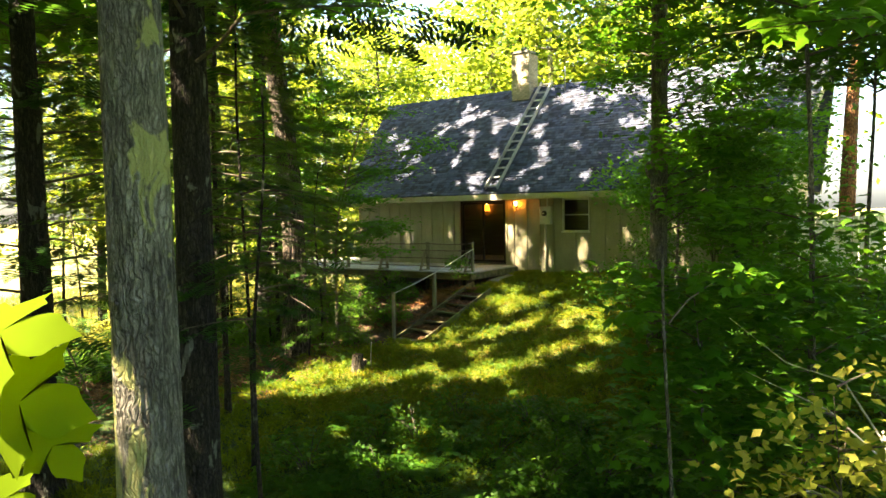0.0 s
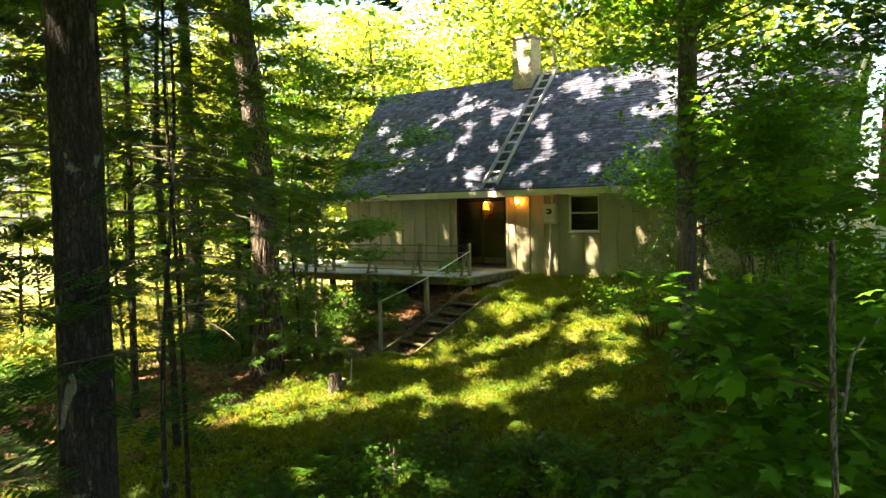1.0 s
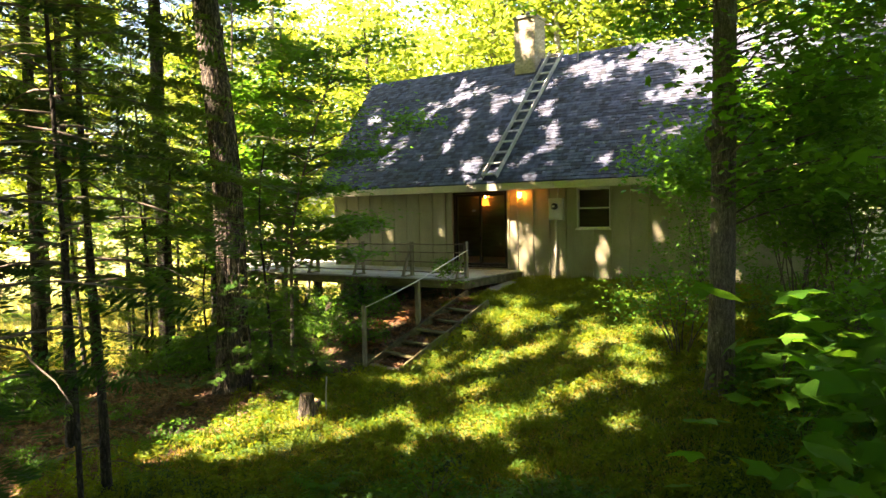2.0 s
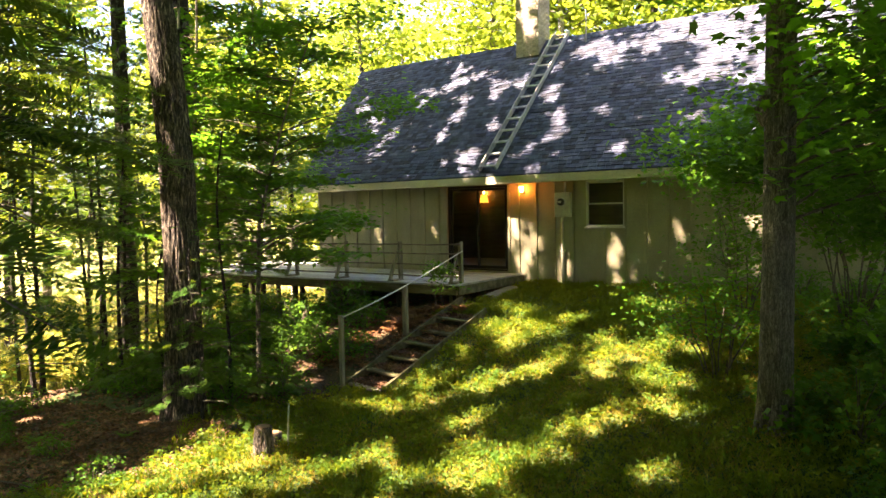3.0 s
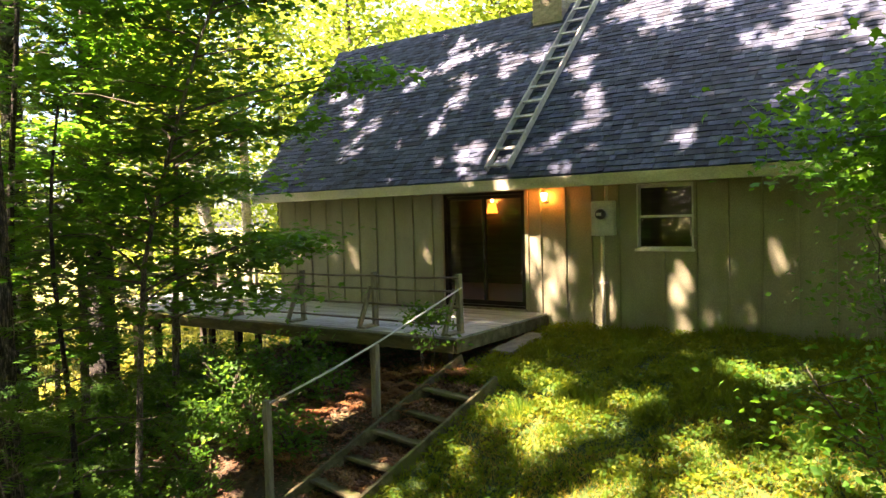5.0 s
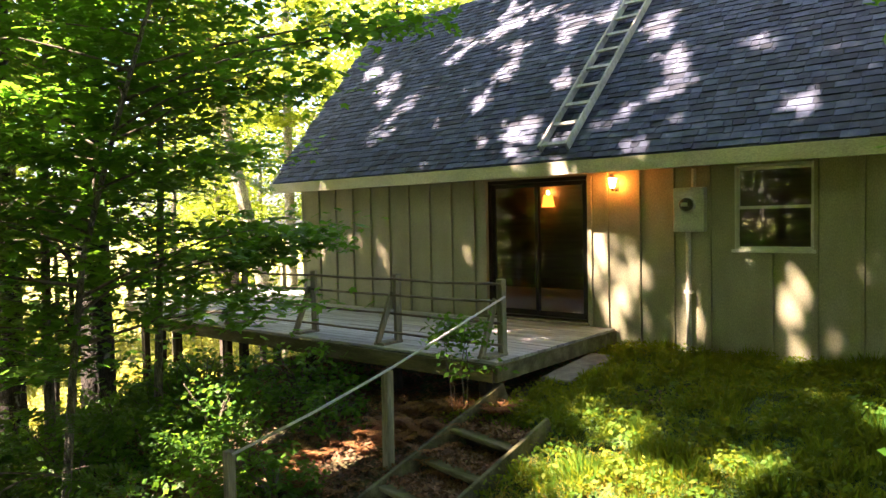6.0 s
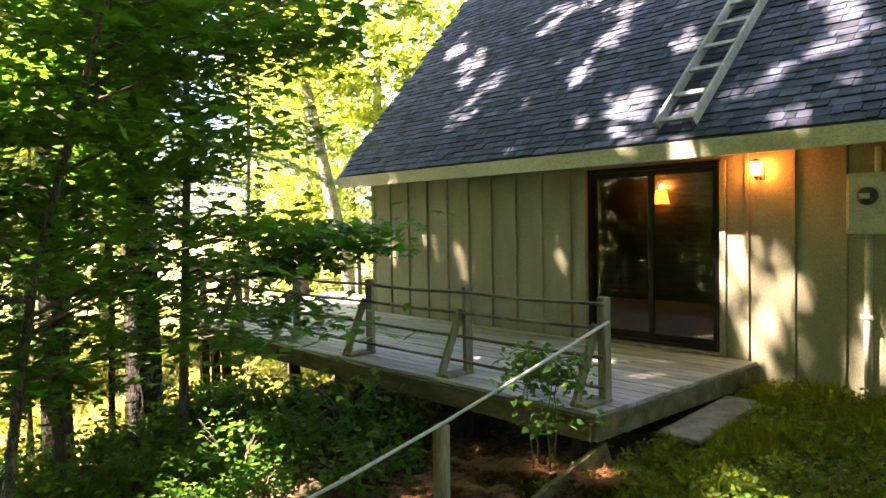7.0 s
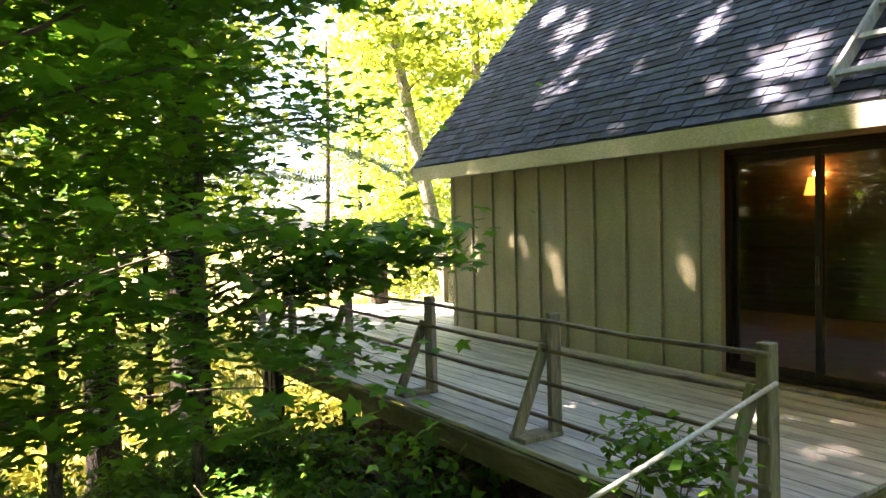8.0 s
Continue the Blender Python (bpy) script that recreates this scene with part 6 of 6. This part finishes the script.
def fern_mesh(seed, material=None):
    """A rosette of arching fronds, each with many small leaflets."""
    rng = np.random.default_rng(seed)
    P, X, Y, Z = [], [], [], []
    for k in range(9):
        a = k * 0.7 + rng.uniform(-0.2, 0.2)
        ln = rng.uniform(0.45, 0.7)
        d = np.array([math.cos(a), math.sin(a), 0])
        lat = np.array([-math.sin(a), math.cos(a), 0])
        for i in range(16):
            f = (i + 1) / 17
            p = d * ln * f * 0.8 + np.array([0, 0, ln * (0.95 * f - 0.75 * f * f)])
            for s in (-1, 1):
                y = lat * s + d * 0.45 + np.array([0, 0, -0.15])
                y /= np.linalg.norm(y)
                n = np.array([0, 0, 1.0]) - y * y[2]
                n /= np.linalg.norm(n)
                w = 0.16 * (1 - f) + 0.02
                P.append(p), X.append(np.cross(y, n) * w), Y.append(y * w), Z.append(n * w)
    return leaves_mesh("frond", P, 1.0, material or FERN_LEAF, "needles", seed=seed, fr=(np.array(X), np.array(Y), np.array(Z)))


def bush_mesh(seed, r, h, n, size, shape, material, thick=0.3):
    """Leaf clumps over a low rounded bush, hollow below."""
    rng = np.random.default_rng(seed)
    cl = []
    for k in range(26):
        a, e = rng.uniform(0, 6.28), rng.uniform(0.15, 1.0)
        q = np.array([math.cos(a) * r * math.sqrt(1 - e * e * 0.8), math.sin(a) * r * math.sqrt(1 - e * e * 0.8), h * e]) * rng.uniform(0.7, 1.1)
        cl.append(q + rng.normal(size=(n // 26, 3)) * np.array([0.22 * r, 0.22 * r, 0.22 * r * thick + 0.02]))
    return leaves_mesh("foliage", np.concatenate(cl), size, material, shape, 0.65, 0.3, seed)


def bush_stems(seed, r, h, k=7):
    rnd = random.Random(seed)
    bm = bmesh.new()
    for i in range(k):
        a = rnd.uniform(0, 6.28)
        e = rnd.uniform(0.4, 0.9) * r
        tube(bm, [(0, 0, -0.05), (math.cos(a) * e * 0.35, math.sin(a) * e * 0.35, h * 0.5), (math.cos(a) * e, math.sin(a) * e, h * rnd.uniform(0.7, 1.0))], [0.012, 0.009, 0.004], 5)
    me = bpy.data.meshes.new("stem")
    bm.to_mesh(me)
    bm.free()
    me.materials.append(TWIG)
    return me


def plant(name, at, meshes, label, category, group, turn=0, s=1.0):
    t = thing(name, at, label=label, category=category, group=group)
    t.rotation_euler[2] = turn
    t.scale = (s, s, s)
    for nm, me in meshes:
        tagged(linked(nm, me, t), kind="stuff")
    return t


def build_undergrowth():
    rnd = random.Random(17)
    ferns = [fern_mesh(200 + k) for k in range(3)]
    for k in range(115):
        x, y = rnd.uniform(5.0, 12.6), rnd.uniform(-15.6, -10.6)
        plant("fern", (x, y, gz(x, y)), [("frond", ferns[k % 3])], "green woodland fern with arching fronds", "fern", "ferns under the trees", rnd.uniform(0, 6), rnd.uniform(0.7, 1.25))
    for k in range(20):
        x, y = rnd.uniform(-4.5, 1.2), rnd.uniform(-7.6, -3.6)
        plant("fern", (x, y, gz(x, y)), [("frond", ferns[k % 3])], "green woodland fern with arching fronds", "fern", "ferns under the trees", rnd.uniform(0, 6), rnd.uniform(0.5, 0.9))
    dead = [fern_mesh(210 + k, DEAD_FERN) for k in range(2)]
    for k in range(26):
        x, y = rnd.uniform(0.2, 2.3), rnd.uniform(-5.4, -3.1)
        if x > 1.5 + (y + 6.15) * 0.168 and y < -3.5:
            x -= 1.1
        plant("dead_fern", (x, y, gz(x, y)), [("frond", dead[k % 2])], "russet dead fern collapsed on the bank", "fern", "dead ferns by the steps", rnd.uniform(0, 6), rnd.uniform(0.45, 0.8))
    for k in range(18):
        x, y = rnd.uniform(1.1, 2.5), rnd.uniform(-4.0, -3.12)
        plant("dead_fern", (x, y, gz(x, y)), [("frond", dead[k % 2])], "russet dead fern collapsed on the bank", "fern", "dead ferns by the steps", rnd.uniform(0, 6), rnd.uniform(0.5, 0.85))
    kinds = []
    for k in range(4):
        r, h = ((0.5, 0.55), (0.7, 0.7), (0.45, 0.8), (0.6, 0.5))[k]
        kinds.append([("foliage", bush_mesh(300 + k, r, h, 560, 0.10 if k % 2 else 0.085, "lobed" if k % 2 else "oval", LEAF_SHRUB)), ("stem", bush_stems(310 + k, r, h))])
    for k in range(64):
        x, y = rnd.uniform(-5.5, 1.5), rnd.uniform(-8.4, -3.2)
        if y > -3.6 and x > 0.9:
            continue
        plant("shrub", (x, y, gz(x, y)), kinds[k % 4], "low dark-green shrub on the shaded bank", "shrub", "shrubs on the bank", rnd.uniform(0, 6), rnd.uniform(0.6, 1.15))
    for k in range(40):
        x, y = rnd.uniform(-13, -3.0), rnd.uniform(-13.5, -8.8)
        plant("shrub", (x, y, gz(x, y)), kinds[k % 4], "low woodland shrub among the trunks", "shrub", "shrubs among the trunks", rnd.uniform(0, 6), rnd.uniform(0.5, 1.2))
    for k in range(26):
        x, y = rnd.uniform(9.6, 14.5), rnd.uniform(-9.5, -1.0)
        plant("shrub", (x, y, gz(x, y)), kinds[k % 4], "dark shrub in the shade beside the lawn", "shrub", "shrubs beside the lawn", rnd.uniform(0, 6), rnd.uniform(0.8, 1.5))
    for k in range(16):
        x, y = rnd.uniform(8.6, 11.0), rnd.uniform(-6.6, -0.8)
        plant("shrub", (x, y, gz(x, y)), kinds[k % 4], "low dark-green shrub in the shade by the wall", "shrub", "shrubs beside the lawn", rnd.uniform(0, 6), rnd.uniform(0.5, 0.95))
    for k in range(26):
        x, y = rnd.uniform(6.0, 11.2), rnd.uniform(-14.2, -11.0)
        plant("seedling", (x, y, gz(x, y)), kinds[1 + 2 * (k % 2)], "low maple seedling with broad leaves", "seedling", "seedlings by the path", rnd.uniform(0, 6), rnd.uniform(0.6, 1.0))
    for k in range(30):
        x, y = rnd.uniform(-4.0, 2.0), rnd.uniform(-12.6, -9.2)
        if k % 3:
            plant("fern", (x, y, gz(x, y)), [("frond", ferns[k % 3])], "small green fern on the shaded woodland floor", "fern", "ferns under the trees", rnd.uniform(0, 6), rnd.uniform(0.35, 0.7))
        else:
            plant("shrub", (x, y, gz(x, y)), kinds[k % 4], "low dark shrub on the woodland floor", "shrub", "shrubs among the trunks", rnd.uniform(0, 6), rnd.uniform(0.35, 0.6))
    # unseen bushes added so the window reflects dark wood, not bright sky
    for k in range(26):
        x, y = -15 + k * 1.05 + rnd.uniform(-0.4, 0.4), -23.2 - 1.3 * (k % 3) - rnd.uniform(0, 0.5)
        plant("shrub", (x, y, gz(x, y)), kinds[k % 4], "unseen dark thicket bush added behind the start", "shrub", "thicket in the wood", rnd.uniform(0, 6), rnd.uniform(3.6, 5.2))
    for k in range(70):
        x, y = (rnd.uniform(-24, -9.5), rnd.uniform(-16, 8)) if k < 36 else (rnd.uniform(-14, -9.5), rnd.uniform(-11, -5)) if k < 58 else (rnd.uniform(-19, -11), rnd.uniform(2, 9))
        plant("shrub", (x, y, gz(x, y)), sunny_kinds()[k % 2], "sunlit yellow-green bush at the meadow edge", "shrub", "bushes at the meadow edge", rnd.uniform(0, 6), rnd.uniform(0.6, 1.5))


SUNNY = []


def sunny_kinds():
    if not SUNNY:
        for k in range(2):
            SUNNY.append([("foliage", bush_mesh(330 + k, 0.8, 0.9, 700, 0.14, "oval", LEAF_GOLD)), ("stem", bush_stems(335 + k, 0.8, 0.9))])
    return SUNNY


def tall_shrub(at, h, reach, n_stem, per, size, seed, label, material, spread=1.0):
    """An open many-stemmed shrub: leaning stems with sprays along their upper parts."""
    rng = np.random.default_rng(seed)
    t = thing("tall_shrub", (*at, gz(*at)), label=label, category="shrub", group="tall shrubs before the wall")
    cloud = []
    for k in range(n_stem):
        a = k * 2.4 + rng.uniform(-0.4, 0.4)
        e = reach * rng.uniform(0.4, 1.0)
        top = np.array([math.cos(a) * e, math.sin(a) * e, h * rng.uniform(0.65, 1.0)])
        bm = bmesh.new()
        pts = limb(bm, (math.cos(a) * 0.1, math.sin(a) * 0.1, -0.05), top, 0.016 * min(spread, 1.0), seed * 13 + k, 0.10, 6)
        for c in range(9):
            f = rng.uniform(0.35, 1.0)
            i = min(int(f * 5), 4)
            p = pts[i] + (pts[i + 1] - pts[i]) * (f * 5 - i)
            b = rng.uniform(0, 6.28)
            q = p + np.array([math.cos(b), math.sin(b), 0.25]) * rng.uniform(0.2, 0.6) * spread
            limb(bm, p, q, 0.006, seed * 17 + k * 20 + c, 0.03, 4)
            cloud.append(q + rng.normal(size=(per, 3)) * np.array([0.20, 0.20, 0.09]) * spread)
        part("stem", bm, TWIG, t)
    p = np.concatenate(cloud) + np.array(t.location)
    add_crown(t, p, size, material, "oval", 0.6, seed, 0.3, name="foliage")


def build_shrubs():
    tall_shrub((7.9, -2.5), 2.5, 1.2, 8, 26, 0.085, 401, "open many-stemmed shrub before the cabin wall", LEAF_SHRUB, 1.35)
    tall_shrub((8.1, -5.3), 1.7, 1.0, 8, 26, 0.08, 402, "open many-stemmed shrub on the lawn edge", LEAF_MAPLE, 1.2)
    tall_shrub((9.6, -3.0), 4.1, 1.5, 13, 50, 0.11, 403, "tall spreading shrub by the cabin wall", LEAF_SHRUB)
    tall_shrub((10.6, -5.2), 3.6, 1.4, 12, 50, 0.11, 404, "tall spreading shrub in deep shade", LEAF_SHRUB)
    tall_shrub((12.5, -11.6), 2.4, 1.1, 10, 30, 0.11, 408, "leafy shrub in the shade beside the lawn", LEAF_MAPLE)
    tall_shrub((13.4, -10.2), 2.4, 1.2, 10, 30, 0.11, 409, "leafy shrub in the shade beside the lawn", LEAF_MAPLE)
    tall_shrub((11.6, -8.2), 2.2, 1.2, 10, 30, 0.11, 410, "leafy shrub in the shade beside the lawn", LEAF_MAPLE)
    tall_shrub((13.9, -8.6), 1.7, 1.0, 9, 30, 0.10, 405, "tall leafy shrub beside the lawn", LEAF_SHRUB)
    tall_shrub((1.90, -3.20), 1.05, 0.26, 4, 15, 0.085, 406, "small leafy plant climbing at the deck corner", LEAF_SHRUB, 0.45)
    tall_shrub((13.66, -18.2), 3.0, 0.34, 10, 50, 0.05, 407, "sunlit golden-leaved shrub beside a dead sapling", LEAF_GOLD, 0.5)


def build_bits():
    def stump(at, r, h, tilt, label):
        t = thing("stump", (*at, gz(*at) - 0.05), label=label, category="stump")
        me = trunk_mesh([(0, 0, 0), (tilt * 0.5, 0, h / 2), (tilt, 0, h)], [r * 1.1, r, r * 0.96], 32, BARK_SHAG, 0.08, 7, 0.04, 3, 3)
        linked("bark", me, t)
        part("cut_face", a_tube([(tilt, 0, h - 0.01), (tilt, 0, h + 0.012)], [r * 0.9, r * 0.88], 24), CUTWOOD, t, "pale sawn top")
    stump((3.08, -9.2), 0.105, 0.46, 0.03, "short sawn-off stump at the lawn edge")
    stump((2.88, -8.85), 0.10, 0.22, 0.02, "short sawn-off stump at the lawn edge")
    stump((-4.4, -9.8), 0.34, 0.55, -0.1, "broad dark rotten stump among the trunks")
    s = thing("stake", (3.10, -8.75, gz(3.1, -8.75)), label="thin upright bleached wooden stake in the grass", category="stake")
    part("stick", a_tube([(0, 0, -0.1), (0.01, 0.0, 0.28), (0.03, 0.01, 0.60)], [0.014, 0.013, 0.011], 6), DEADWOOD, s)
    zb = gz(13.7, -16.9)
    d = thing("dead_sapling", (13.7, -16.9, zb), label="bleached dead sapling with bare white twigs", category="sapling")
    part("stem", a_tube([(0, 0, 0), (-0.1, -0.1, 1.3), (-0.25, -0.35, 2.5 + 0.0)], [0.012, 0.009, 0.006], 6), DEADWOOD, d)
    part("twig", a_tube([(-0.2, -0.3, 2.3), (-0.5, -0.1, 2.5), (-0.95, 0.1, 2.62)], [0.006, 0.005, 0.002], 6), DEADWOOD, d)
    part("twig", a_tube([(-0.25, -0.35, 2.45), (-0.45, 0.1, 2.62), (-0.8, 0.55, 2.6), (-1.3, 1.3, 2.75)], [0.006, 0.005, 0.004, 0.002], 6), DEADWOOD, d)
    part("twig", a_tube([(-0.15, -0.2, 2.0), (-0.55, -0.35, 2.15), (-0.9, -0.4, 2.0)], [0.005, 0.003, 0.002], 5), DEADWOOD, d)
    part("twig", a_tube([(-0.1, -0.1, 1.6), (0.05, 0.4, 2.2), (-0.1, 0.7, 2.5)], [0.005, 0.003, 0.002], 5), DEADWOOD, d)
    # board fence and gravel past the cabin end
    fence = thing("board_fence", (10.45, 2.6, -0.25), label="sunlit pale vertical board fence beyond the cabin end", category="fence")
    for k in range(14):
        part("board", a_box(k * 0.16, k * 0.16 + 0.145, 0, 0.022, 0.05, 1.75 + 0.03 * math.sin(k * 2.1), 0.003), WHITEBOARD, fence)
    for z in (0.35, 1.4):
        part("rail", a_box(0, 2.25, 0.0225, 0.06, z, z + 0.09), WHITEBOARD, fence)
    g = bmesh.new()
    xs, ys = np.linspace(11.0, 19.0, 12), np.linspace(3.4, 40.0, 20)
    vs = [[g.verts.new((x + 0.4 * math.sin(y * 0.3), y, gz(x, y) + 0.05)) for x in xs] for y in ys]
    for a in range(len(ys) - 1):
        for b in range(len(xs) - 1):
            g.faces.new((vs[a][b], vs[a][b + 1], vs[a + 1][b + 1], vs[a + 1][b]))
    tagged(part("driveway", g, surface("pale_gravel", (0.50, 0.47, 0.41), (0.60, 0.57, 0.50), (0.68, 0.65, 0.58), 12, (1, 1, 1), 0.9, 0.4, 0.01)), "pale sunlit gravel drive beyond the cabin", "driveway", kind="structure")
    # leafy twigs hanging close to the camera's way
    near = thing("leafy_branch", (12.90, -20.88, 1.62), label="drooping maple branch with large yellow-green leaves", category="branch")
    part("twig", a_tube([(-1.3, 0.5, -3.9), (-0.7, 0.1, -1.2), (-0.15, -0.06, -0.05), (0.0, 0.0, 0.1)], [0.014, 0.010, 0.005, 0.002], 6), TWIG, near)
    p = np.array([(-0.01, -0.01, 0.11), (0.0, 0.0, 0.06), (0.045, 0.03, 0.035), (0.0, 0.0, -0.03)])
    y = np.array([(0.826, 0.56, 0.06), (0.826, 0.56, -0.22), (0.42, 0.30, -0.85), (0.7, 0.5, -0.3)])
    y /= np.linalg.norm(y, axis=1)[:, None]
    n = np.array([(0.35, -0.55, 0.75), (0.5, -0.75, 0.4), (0.75, -0.6, -0.1), (0.4, -0.6, 0.7)])
    n -= (n * y).sum(1)[:, None] * y
    n /= np.linalg.norm(n, axis=1)[:, None]
    linked("leaf", leaves_mesh("leaf", p, np.array([0.095, 0.115, 0.085, 0.07]), LEAF_BACKLIT, "broad", fr=(np.cross(y, n), y, n)), near)


MEADOW = leaf_mat("meadow_grass", ((0.09, 0.11, 0.018), (0.15, 0.16, 0.032), (0.24, 0.23, 0.06)), (0.42, 0.42, 0.08), 0.6, 0.35)
build_undergrowth()
build_shrubs()
build_bits()
build_litter()
build_lawn()
lay_shingles(roof_part)
